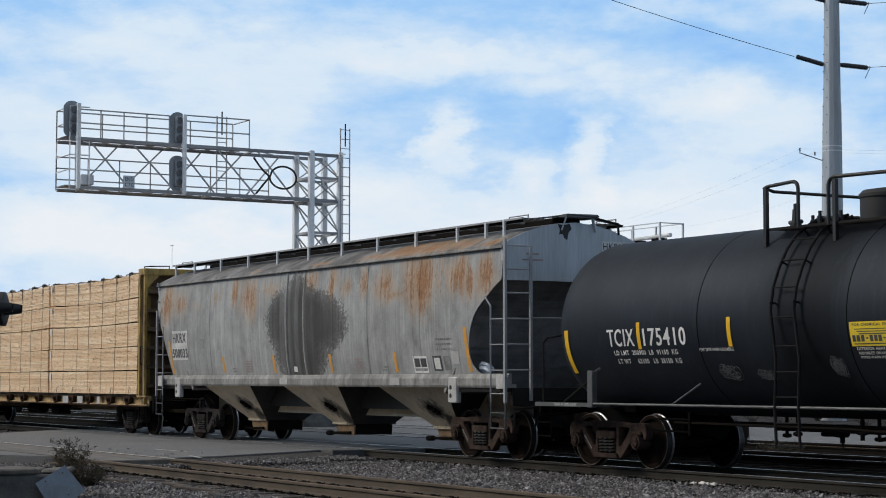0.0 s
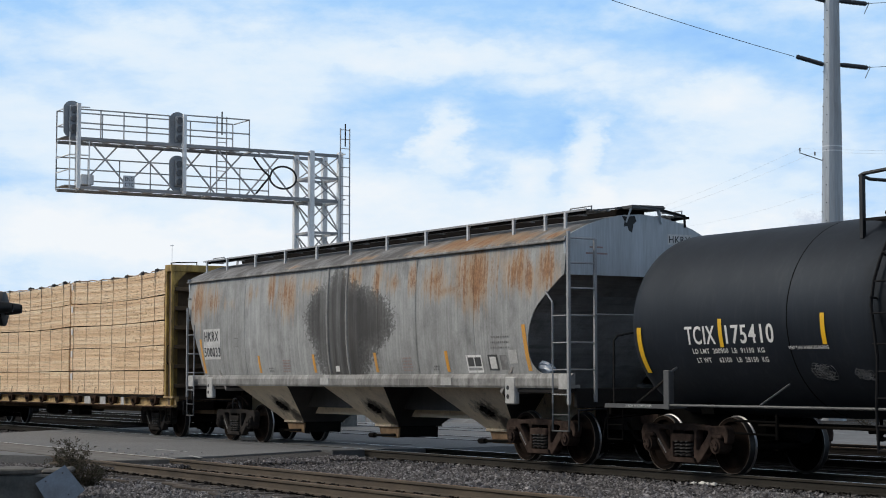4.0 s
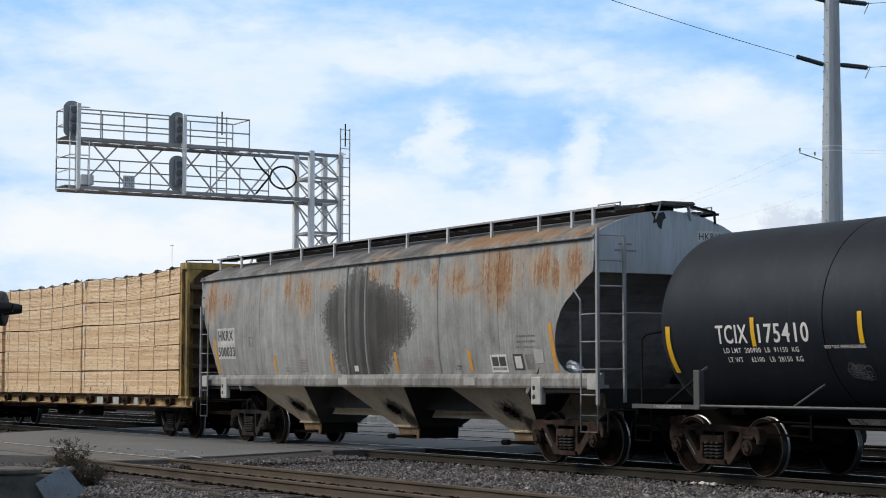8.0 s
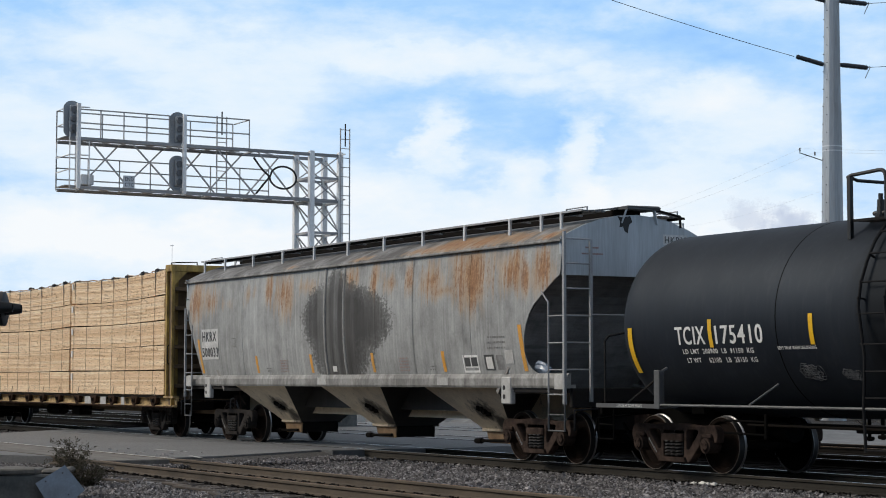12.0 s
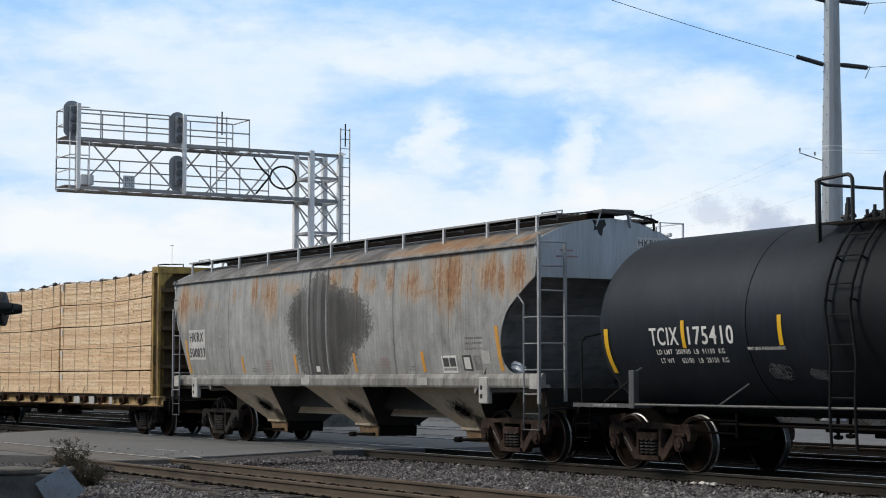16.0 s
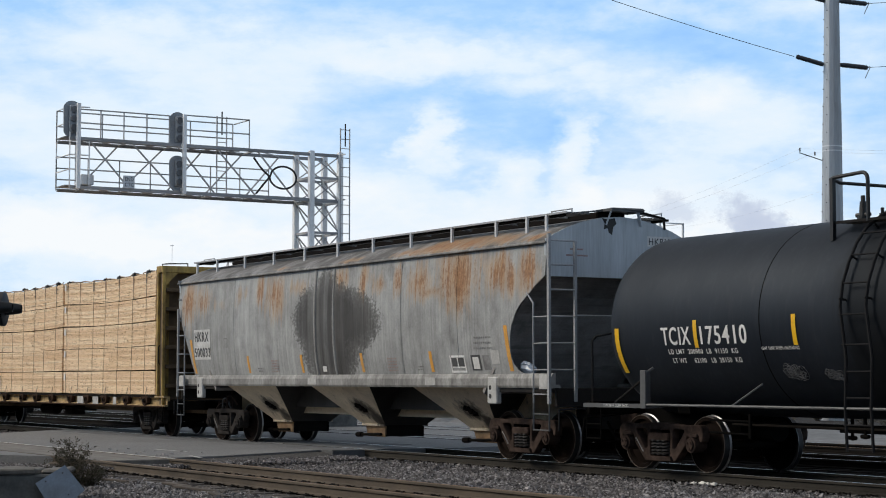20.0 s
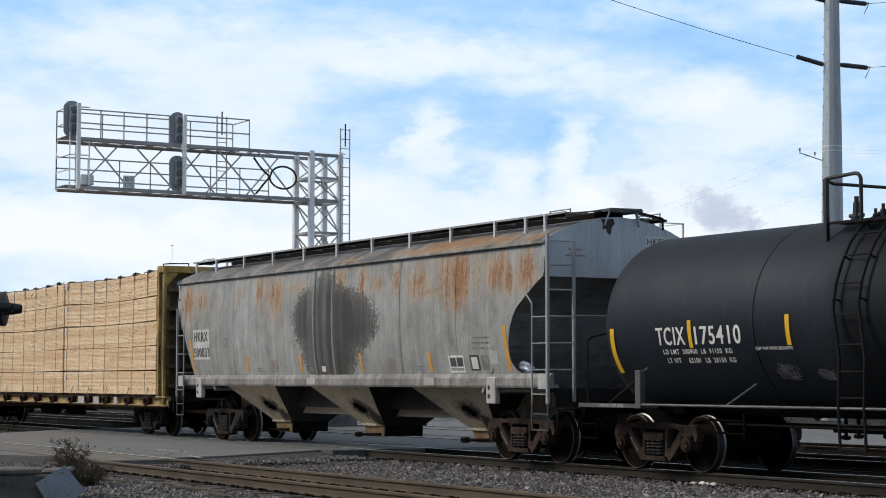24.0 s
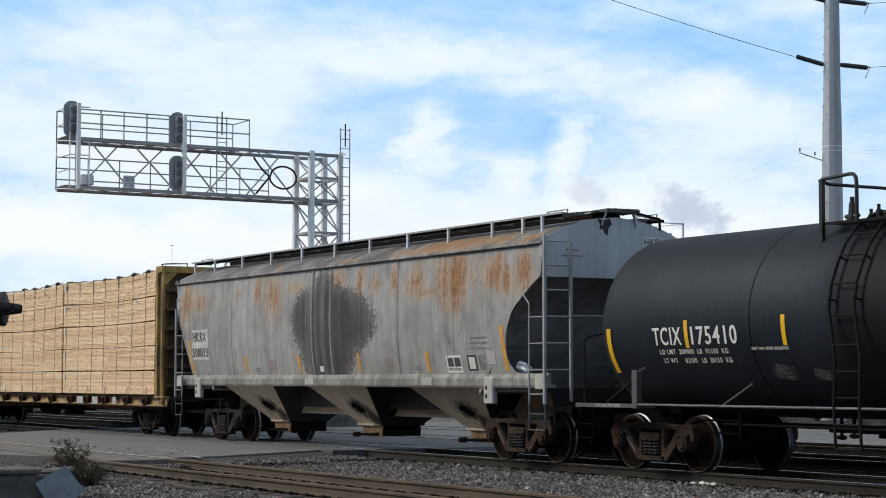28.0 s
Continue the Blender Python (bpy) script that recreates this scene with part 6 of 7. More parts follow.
    rails(F1 - 0.1, y0, 26.0, zb, 1.1, (0.35, 0.7, 1.05))
    def end_bar(p, q, name):
        bm = B()
        rod(bm, p, q, 0.022, 6)
        part(name, bm, M_GANTRY, g)
    for y in (y0, y0 + 0.62):
        for x in (F0, F1 - 0.1):
            end_bar((x, y, zb), (x, y, zt + 0.98 if y == y0 else zt), "end_post")
    for z in (zb + 0.55, zb + 1.0, zt + 0.5, zt + 0.98):
        end_bar((F0, y0, z), (F1 - 0.1, y0, z), "end_rail")
        end_bar((F0, y0, z), (F0, y0 + 0.62, z), "end_rail")
    bm = B()
    rod(bm, (F0 - 0.05, 24.75, zt + 0.98), (F1 - 0.1, 24.75, zt + 0.98), 0.022, 6)
    part("end_rail", bm, M_GANTRY_BRACE, g)
    # mast bars that carry the heads
    for y, z1 in ((18.95, 9.92), (22.41, 9.82)):
        bm = B()
        box(bm, 0.16, 0.27, y - 0.056, y + 0.056, zb - 0.06, z1, 0.01)
        for z in (zb + 0.1, zt):
            box(bm, 0.0, 0.16, y - 0.05, y + 0.05, z - 0.05, z + 0.05)
        part("signal_mast", bm, M_GANTRY, g)
    # signal heads
    for y, z in ((18.84, 9.46), (22.30, 9.36), (22.30, 7.98)):
        hd = new("signal_head")
        hd.parent = g
        tagged(hd, "dark grey signal head with hooded lamps")
        bm = B()
        pts = []
        for i in range(24):
            an = 2 * math.pi * i / 24
            pts.append((y + 0.27 * math.cos(an), z + 0.235 * math.sin(an) + (0.33 if math.sin(an) > 0 else -0.33)))
        prism(bm, pts, "x", -0.12, -0.08)
        part("backplate", bm, M_SIGNAL, hd)
        bm = B()
        box(bm, -0.08, 0.06, y - 0.11, y + 0.11, z - 0.42, z + 0.42, 0.03)
        part("lamp_case", bm, M_SIGNAL, hd)
        for k in (-1, 0, 1):
            bm = B()
            rod(bm, (-0.12, y, z + 0.28 * k), (-0.36, y, z + 0.28 * k - 0.02), 0.11, 14)
            part("hood", bm, M_SIGNAL, hd, "grey lamp hood")
            bm = B()
            rod(bm, (0.06, y, z + 0.28 * k), (0.13, y, z + 0.28 * k), 0.10, 12)
            part("lamp_cap", bm, M_SIGNAL_CAP, hd)
    # sign
    bm = B()
    box(bm, 0.06, 0.09, 20.45, 20.82, 7.42, 7.80, 0.006)
    sg = part("sign", bm, M_SIGN, g, "small pale blue-grey lettered sign")
    for word, z in (("END", 7.63), ("CTC", 7.46)):
        t = lettering(word, 0, 0, 0.28, 0.12, M_LETTER_DARK, sg, lambda x, z: 0.0, heavy=0.01)
        t.matrix_local = pose(0.094, 20.50, z, 0, 0, 90)
    # cabinet on the lower walkway
    bm = B()
    box(bm, -0.5, -0.05, 19.15, 19.55, zb + 0.10, zb + 0.42, 0.02)
    part("junction_box", bm, M_GALV, g, "pale grey junction box")
    # cable loop
    bm = B()
    pts = []
    for i in range(41):
        k = i / 40
        if k < 0.2:
            u = k / 0.2
            pts.append((0.12, 24.83 + 0.59 * u, 8.62 - 0.60 * u - 0.06 * math.sin(u * 3.1)))
        elif k < 0.85:
            an = radians(185 + 340 * (k - 0.2) / 0.65)
            pts.append((0.12 + 0.05 * (k - 0.2), 25.87 + 0.47 * math.cos(an), 8.02 + 0.36 * math.sin(an)))
        else:
            u = (k - 0.85) / 0.15
            pts.append((0.16, 25.40 - 0.50 * u, 8.05 - 0.60 * u))
    pipe(bm, pts, 0.032, 7)
    part("cable_loop", bm, M_CABLE, g, "black looped cable")
    # ladders
    for x, y, za, zc in ((0.30, 28.04, 0.2, 9.75), (-0.75, 24.1, 7.4, 10.0)):
        ld = new("ladder")
        ld.parent = g
        for d in (-0.17, 0.17):
            bm = B()
            bar(bm, (x, y + d, za), (x - 0.02, y + d, zc), 0.04, 0.03, (0, 1, 0))
            part("stile", bm, M_GANTRY_BRACE, ld)
        k = 0
        z = za + 0.2
        while z < zc:
            bm = B()
            rod(bm, (x, y - 0.17, z), (x, y + 0.17, z), 0.014, 5)
            part("rung", bm, M_GANTRY_BRACE, ld)
            z += 0.31
        bm = B()
        rod(bm, (x, y + 0.0, zc - 0.6), (x, y, zc + 0.15), 0.025, 6)
        part("ladder_lock", bm, M_CABLE, ld)
        bm = B()
        for z in (1.0, 4.0, 7.4, 8.9):
            if z >= za:
                bar(bm, (x, y, z), (-0.1, y - 0.2 if y > 27 else y, z), 0.05, 0.04)
        part("ladder_bracket", bm, M_GANTRY, ld)
    return g


M_SIGNAL_CAP = worn("signal_cap", (0.12, 0.13, 0.145), (0.05, 0.053, 0.058), 0.5, amount=0.5)
M_SIGN = worn("sign_blue_grey", (0.55, 0.60, 0.66), (0.42, 0.46, 0.50), 0.5, amount=0.4)
gantry = build_gantry()


# ---- transmission pole and wires ----
PX, PY = -60.5, 54.95


def build_pole():
    p = thing("transmission_pole", pose(PX, PY, GROUND), "tall tapered grey steel transmission pole", "utility pole")
    # it leans a little
    lean = Matrix.Rotation(radians(0.62), 4, Vector((-0.862755, 0.505622, 0)))
    p.matrix_world = pose(PX, PY, 13.2) @ lean @ pose(0, 0, GROUND - 13.2)
    def r_at(z):
        return 0.455 - 0.0125 * (z - 8.0)
    seg = [(0.0, 13.65), (13.65, 22.0), (22.0, 31.0)]
    for i, (a, b) in enumerate(seg):
        bm = B()
        rod(bm, (0, 0, a), (0, 0, b), r_at(a) + (0.02 if i == 0 else 0), 12, r_at(b) + (0.02 if i == 0 else 0))
        part("shaft", bm, M_POLE, p, "faceted steel shaft")
    for k in range(60):
        z = 4.0 + 0.38 * k
        an = radians(250 if k % 2 else 285)
        bm = B()
        rr = r_at(z)
        rod(bm, (rr * math.cos(an), rr * math.sin(an), z), ((rr + 0.05) * math.cos(an), (rr + 0.05) * math.sin(an), z), 0.022, 5)
        part("step_bolt", bm, M_SIDE_RAIL, p)
    bm = B()
    for z in (11.55, 11.75):
        rod(bm, (0, 0, z), (0, 0, z + 0.05), r_at(z) + 0.02, 12)
    part("band", bm, M_GALV, p)
    rx, ry = 0.505622, 0.862755
    for z in (15.35, 18.15, 21.0):
        for s, drop in ((-1, 0.34), (1, -0.12)):
            bm = B()
            a = Vector((s * rx * r_at(z), s * ry * r_at(z), z))
            b = a + Vector((s * rx * 1.18, s * ry * 1.18, drop))
            rod(bm, a, b, 0.088, 10)
            d = (b - a)
            for k in range(18):
                c = a + d * (0.08 + 0.05 * k)
                rod(bm, c, c + d * 0.022, 0.112, 12)
            part("insulator", bm, M_RUBBER, p, "dark ribbed strain insulator")
            if s > 0:
                bm = B()
                bar(bm, b, b + Vector((rx * 0.1, ry * 0.1, 0.05)), 0.06, 0.06)
                bar(bm, b + Vector((rx * 0.1, ry * 0.1, 0.0)), b + Vector((-rx * 0.1, -ry * 0.1, -0.45)), 0.05, 0.03)
                part("arcing_horn", bm, M_GALV_DK, p)
    bm = B()
    bar(bm, (-0.1, -0.2, 11.1), (-rx * 1.42, -ry * 1.42, 11.50), 0.035, 0.035)
    for k in (0.75, 1.40):
        rod(bm, (-rx * k, -ry * k, 11.2 + 0.25 * k), (-rx * k, -ry * k, 11.36 + 0.25 * k), 0.035, 8)
    part("side_arm", bm, M_SIDE_RAIL, p, "small side arm with pin insulators")
    return p


build_pole()


def build_wire(a, b, sag, r, label, material=None):
    bm = B()
    a, b = Vector(a), Vector(b)
    pts = [a.lerp(b, i / 24) - Vector((0, 0, sag * 4 * (i / 24) * (1 - i / 24))) for i in range(25)]
    pipe(bm, pts, r, 5)
    tagged(part("overhead_wire", bm, material or M_CABLE), label, "wire", "overhead wires")


WL = (PX - 0.505 * 1.62, PY - 0.863 * 1.62)
WR = (PX + 0.505 * 1.62, PY + 0.863 * 1.62)
for z in (15.35, 18.15, 21.0):
    build_wire((WL[0], WL[1], z + 0.12), (WL[0] + 1.77, WL[1] + -17.17, z + 2.28), 0.12, 0.013, "thick dark power line")
    build_wire((WR[0], WR[1], z - 0.36), (WR[0] + 30, WR[1] + 52, z + 5.0), 0.5, 0.013, "thick dark power line")
for z, k, to in ((11.45, 1.4, (-39.2, 15.4, -0.4)), (11.30, 0.75, (-39.3, 15.3, -0.3))):
    build_wire((PX - 0.505 * k, PY - 0.863 * k, z), (PX - 0.505 * k + to[0], PY - 0.863 * k + to[1], z + to[2]), 0.3, 0.003, "thin far overhead wire", M_WIRE)
    build_wire((PX - 0.505 * k, PY - 0.863 * k, z), (PX + 40, PY + 90, z + 3.5), 1.2, 0.003, "thin far overhead wire", M_WIRE)
build_wire((PX, PY, 9.8), (PX + -36.9, PY + 19.4, 9.8 + 1.59), 0.3, 0.003, "thin far overhead wire", M_WIRE)


# ---- service platform behind the train ----
def build_platform():
    # far stairhead with a railing, only its top shows over the cars
    pf = thing("service_platform", pose(-88.44, 67.45, GROUND - 0.12), "pale steel service platform with a guard railing", "platform")
    top = 10.0
    for x in (0.2, -7.0):
        for y in (-0.9, 0.6):
            bm = B()
            box(bm, x - 0.12, x + 0.12, y - 0.12, y + 0.12, 0, top, 0.02)
            part("leg", bm, M_GALV_DK, pf)
    bm = B()
    box(bm, -7.3, 0.5, -1.1, 0.8, top - 0.15, top, 0.02)
    part("deck", bm, M_GALV_DK, pf)
    for x in (-7.2, -4.75, -2.3, 0.35):
        for y in (-1.0, 0.7):
            bm = B()
            box(bm, x - 0.05, x + 0.05, y - 0.05, y + 0.05, top, top + 1.12)
            part("post", bm, M_GALV, pf)
    bm = B()
    for y in (-1.0, 0.7):
        box(bm, -7.25, 0.4, y - 0.03, y + 0.03, top + 1.07, top + 1.13)
    for x in (-7.2, 0.35):
        box(bm, x - 0.03, x + 0.03, -1.0, 0.7, top + 1.07, top + 1.13)
    part("guard_rail", bm, M_GALV, pf)
    bm = B()
    rod(bm, (-6.0, -0.1, top + 0.32), (0.2, -0.1, top + 0.42), 0.12, 10)
    part("pipe", bm, M_WHITE, pf)
    bm = B()
    box(bm, -3.2, -2.6, -0.5, 0.2, top, top + 0.25, 0.03)
    box(bm, -1.2, -0.5, -0.5, 0.2, top, top + 0.28, 0.03)
    part("valve_box", bm, M_UNDER, pf)


build_platform()


def build_antenna():
    a = thing("antenna_mast", pose(-103.0, 41.8, GROUND), "thin grey radio antenna mast", "antenna")
    bm = B()
    rod(bm, (0, 0, 0), (0, 0, 6.5), 0.06, 8)
    part("tube", bm, M_GALV, a)
    bm = B()
    rod(bm, (0, 0, 6.5), (0, 0, 9.7), 0.010, 6)
    bar(bm, (-0.06, -0.09, 9.65), (0.06, 0.09, 9.65), 0.03, 0.03)
    part("whip", bm, M_GALV, a)


build_antenna()


# ---- crossing flasher at the road side ----
def build_flasher():
    rx, ry = 0.505622, 0.862755
    cx, cy, cz = -23.62, 7.15, 2.435
    f = thing("crossing_flasher", pose(cx - 0.28 * rx, cy - 0.28 * ry, GROUND), "black level-crossing flasher on a grey mast", "crossing signal")
    f.rotation_euler = (0, 0, math.atan2(ry, rx))
    z = cz - GROUND
    bm = B()
    rod(bm, (0, 0, 0), (0, 0, 3.9), 0.06, 14)
    rod(bm, (0, 0, 0), (0, 0, 0.35), 0.09, 14)
    part("mast", bm, M_GALV, f)
    bm = B()
    rod(bm, (0, -0.42, z), (0, 0.42, z), 0.03, 8)
    part("cross_arm", bm, M_STEEL_DARK, f)
    turn = Matrix.Rotation(radians(90), 4, 'Y')
    for y in (0.0, 0.5):
        bm = B()
        lathe(bm, [(0.0, 0.02), (0.12, 0.05), (0.20, 0.13), (0.225, 0.22), (0.225, 0.30), (0.20, 0.31), (0.0, 0.31)], Matrix.Translation((0.0, y, z)) @ turn, 28)
        lamp = part("lamp_case", bm, M_BLACK, f, "round black lamp housing", smooth=True)
        bm = B()
        lathe(bm, [(0.07, 0.31), (0.085, 0.33), (0.068, 0.46), (0.055, 0.515), (0.045, 0.51), (0.05, 0.33)], Matrix.Translation((0.0, y, z)) @ turn, 20)
        part("visor", bm, M_BLACK, lamp, "short black lamp visor", smooth=True)
    bm = B()
    box(bm, -0.16, 0.345, -0.14, 0.14, z - 1.22, z - 0.86, 0.02)
    part("junction_box", bm, M_PLATE, f, "blue-grey junction box")


build_flasher()


# ---- concrete block, plate and bush by the road ----
def build_roadside():
    m = pose(-25.9, 8.6, GROUND, 0, 0, 59.6)      # local x runs across the view, local y away from it
    c = thing("concrete_block", m, "old dark concrete block with a cracked cap", "concrete block")
    bm = B()
    box(bm, -1.7, 0.30, -0.45, 0.45, 0, 0.42, 0.03)
    bmesh.ops.subdivide_edges(bm, edges=bm.edges[:], cuts=3, use_grid_fill=True)
    for v in bm.verts:
        v.co += noise.noise_vector(v.co * 3.0) * 0.018
    part("block", bm, M_BLOCK, c)
    bm = B()
    box(bm, -1.72, -0.02, -0.47, 0.2, 0.42, 0.50, 0.02)
    box(bm, 0.02, 0.36, -0.3, 0.47, 0.42, 0.49, 0.03)
    bmesh.ops.subdivide_edges(bm, edges=bm.edges[:], cuts=3, use_grid_fill=True)
    for v in bm.verts:
        v.co += noise.noise_vector(v.co * 4.0 + Vector((3, 1, 2))) * 0.022
    part("cap", bm, M_CAP, c, "broken tan concrete cap")
    p = thing("metal_plate", m @ pose(0.37, -0.62, 0.29), "bent blue-grey sheet metal plate leaning on concrete", "metal plate")
    bm = B()
    pts = [(-0.36, 0.02), (0.02, 0.30), (0.34, -0.08), (0.10, -0.32), (-0.14, -0.30)]
    prism(bm, pts, "y", -0.004, 0.004)
    ob = part("sheet", bm, M_PLATE, p)
    ob.rotation_euler = (radians(-28), 0, 0)
    for k, (x, z) in enumerate(((-0.22, 0.05), (0.12, -0.15), (0.0, 0.18))):
        bm = B()
        rod(bm, (x, -0.006, z), (x, 0.004, z), 0.012, 8)
        h = part("bolt_hole", bm, M_CABLE, p)
        h.rotation_euler = (radians(-28), 0, 0)


build_roadside()


def bush(name, m, label, w, h, stems, seed, leaf, twig):
    rnd = random.Random(seed)
    b = thing(name, m, label, "bush")
    tb, lb = B(), B()
    for k in range(stems):
        an, lean = rnd.uniform(0, 6.28), rnd.uniform(0.1, 0.75)
        p = Vector((rnd.uniform(-0.08, 0.08), rnd.uniform(-0.08, 0.08), 0))
        d = Vector((math.cos(an) * lean * w, math.sin(an) * lean * w * 0.8, h * rnd.uniform(0.55, 1.05)))
        prev = p
        for i in range(1, 6):
            q = p + d * (i / 5) + Vector((rnd.gauss(0, 0.02), rnd.gauss(0, 0.02), -0.1 * h * (i / 5) ** 2 * lean))
            rod(tb, prev, q, 0.008 * (1.15 - i / 5), 4)
            for j in range(3):
                t = q + Vector((rnd.gauss(0, 0.06), rnd.gauss(0, 0.06), rnd.uniform(0.0, 0.09)))
                rod(tb, q, t, 0.003, 3)
                for l in range(4):
                    c = q.lerp(t, rnd.uniform(0.2, 1.1)) + Vector((rnd.gauss(0, 0.016), rnd.gauss(0, 0.016), rnd.gauss(0, 0.016)))
                    u = Vector((rnd.gauss(0, 1), rnd.gauss(0, 1), rnd.gauss(0, 1))).normalized()
                    w2 = u.orthogonal().normalized()
                    s = rnd.uniform(0.008, 0.018)
                    vs = [lb.verts.new(c + a) for a in (u * s, w2 * s * 0.5, -u * s, -w2 * s * 0.5)]
                    lb.faces.new(vs)
            prev = q
    part("twig", tb, twig, b)["kind"] = "stuff"
    lv = part("leaf", lb, leaf, b)
    lv["kind"] = "stuff"


M_LEAF = worn("dry_leaf", (0.052, 0.054, 0.034), (0.070, 0.060, 0.042), 0.8, amount=0.8)
M_TWIG = worn("dry_twig", (0.075, 0.060, 0.045), (0.045, 0.035, 0.028), 0.85, amount=0.7)
bush("dry_bush", pose(-28.82, 10.0, GROUND), "low dry grey-green bush beside the road", 0.56, 0.76, 46, 3, M_LEAF, M_TWIG)
bush("weed_clump", pose(-28.55, 10.16, GROUND), "small dry weed clump in the gravel", 0.70, 0.42, 44, 8, M_LEAF, M_TWIG)

for _k in range(16):
    bush("weed_clump", pose(-62 + 2.6 * _k + 0.9 * math.sin(_k * 2.7), 47.0 + 2.2 * math.sin(_k * 1.9), GROUND), "dark dry weed clump on rough ground beyond the kerb", 1.5, 0.55, 16, 40 + _k, M_LEAF, M_TWIG)
bush("weed_clump", pose(-60.2, 53.6, GROUND), "tall dry weed clump before the foot of the pole", 1.6, 0.9, 60, 31, M_LEAF, M_TWIG)
bush("weed_clump", pose(-31.9, 27.35, GROUND + 0.02), "dry weed clump at the edge of the ballast", 0.75, 0.34, 40, 14, M_LEAF, M_TWIG)


# ---- road markings ----
def build_lines():
    for pts, w, lab in ((((-38.6, 15.3), (-36.9, 15.35)), 0.05, "faint worn white mark on the asphalt"),
                        (((-34.9, 14.6), (-33.9, 14.4)), 0.07, "short worn white mark on the asphalt")):
        bm = B()
        for (x0, y0), (x1, y1) in zip(pts, pts[1:]):
            bar(bm, (x0, y0, -0.010), (x1, y1, -0.010), w, 0.006)
        tagged(part("road_marking", bm, M_LINE), lab, "road marking", kind="structure")


build_lines()


# ---- sky: a ring of blue and thin cloud far beyond everything ----
RING = 2500.0
# soft cloud banks: azimuth and height in thousandths of a radian from the heading of the line of sight, their half-widths, and weight
BANKS = ((-130, 178, 190, 26, 0.40), (-20, 175, 110, 16, 0.45), (4, 134, 13, 20, 0.62), (44, 112, 22, 14, 0.60), (80, 122, 15, 32, 0.66), (137, 148, 44, 18, 0.58),
         (165, 110, 80, 18, 0.30), (60, 92, 120, 12, 0.50), (-190, 84, 120, 17, 0.60), (-150, 160, 60, 16, 0.30), (-60, 100, 70, 18, 0.45), (-230, 180, 40, 12, 0.35),
         (120, 198, 130, 8, 0.18), (-40, 70, 240, 18, 0.55), (200, 70, 180, 20, 0.50), (225, 160, 26, 22, 0.20), (60, 160, 60, 10, 0.28), (-210, 124, 46, 16, 0.30),
         (-150, 135, 130, 70, 0.34), (150, 128, 70, 26, 0.32))


def cloud_material():
    m = bpy.data.materials.new("thin_cloud")
    m.use_nodes = True
    nt = m.node_tree
    nt.nodes.clear()
    out = nt.nodes.new("ShaderNodeOutputMaterial")
    em, tr, mx = nt.nodes.new("ShaderNodeEmission"), nt.nodes.new("ShaderNodeBsdfTransparent"), nt.nodes.new("ShaderNodeMixShader")
    tc = nt.nodes.new("ShaderNodeTexCoord")
    sep = nt.nodes.new("ShaderNodeSeparateXYZ")
    nt.links.new(tc.outputs["Object"], sep.inputs[0])
    # azimuth from the line of sight (positive to the right) and height, both in thousandths of a radian
    head = math.atan2(0.505622, -0.862755)
    ca, sa = math.cos(head), math.sin(head)
    along = maths(nt, 'ADD', maths(nt, 'MULTIPLY', sep.outputs[0], ca), maths(nt, 'MULTIPLY', sep.outputs[1], sa))
    right = maths(nt, 'SUBTRACT', maths(nt, 'MULTIPLY', sep.outputs[0], sa), maths(nt, 'MULTIPLY', sep.outputs[1], ca))
    az = maths(nt, 'MULTIPLY', maths(nt, 'ARCTAN2', right, along), 1000.0)
    el = maths(nt, 'MULTIPLY', sep.outputs[2], 1000.0 / RING)
    cmb = nt.nodes.new("ShaderNodeCombineXYZ")
    nt.links.new(az, cmb.inputs[0])
    nt.links.new(el, cmb.inputs[1])

    def field(scale, sx, sy, ox, detail, rough):
        mp = nt.nodes.new("ShaderNodeMapping")
        mp.inputs["Scale"].default_value = (sx, sy, 1)
        mp.inputs["Location"].default_value = (ox, ox * 0.7, ox)
        mp.inputs["Rotation"].default_value = (0, 0, radians(-12))
        nt.links.new(cmb.outputs[0], mp.inputs[0])
        n = nt.nodes.new("ShaderNodeTexNoise")
        n.inputs["Scale"].default_value, n.inputs["Detail"].default_value, n.inputs["Roughness"].default_value = scale, detail, rough
        nt.links.new(mp.outputs[0], n.inputs["Vector"])
        return n
    warp = field(1.0, 0.022, 0.034, 3.3, 5, 0.6)
    sub = nt.nodes.new("ShaderNodeVectorMath")
    sub.operation = 'SUBTRACT'
    nt.links.new(warp.outputs["Color"], sub.inputs[0])
    sub.inputs[1].default_value = (0.5, 0.5, 0.5)
    scl = nt.nodes.new("ShaderNodeVectorMath")
    scl.operation = 'MULTIPLY'
    nt.links.new(sub.outputs[0], scl.inputs[0])
    scl.inputs[1].default_value = (70, 42, 0)
    pos = nt.nodes.new("ShaderNodeVectorMath")
    nt.links.new(cmb.outputs[0], pos.inputs[0])
    nt.links.new(scl.outputs[0], pos.inputs[1])
    total = None
    for u, v, ru, rv, k in BANKS:
        mp = nt.nodes.new("ShaderNodeMapping")
        mp.inputs["Location"].default_value = (-u / ru, -v / rv, 0)
        mp.inputs["Scale"].default_value = (1 / ru, 1 / rv, 0)
        nt.links.new(pos.outputs[0], mp.inputs[0])
        ln = nt.nodes.new("ShaderNodeVectorMath")
        ln.operation = 'LENGTH'
        nt.links.new(mp.outputs[0], ln.inputs[0])
        mr = nt.nodes.new("ShaderNodeMapRange")
        mr.interpolation_type = 'SMOOTHSTEP'
        mr.inputs["From Min"].default_value, mr.inputs["From Max"].default_value = 1.35, 0.1
        mr.inputs["To Max"].default_value = k
        nt.links.new(ln.outputs["Value"], mr.inputs[0])
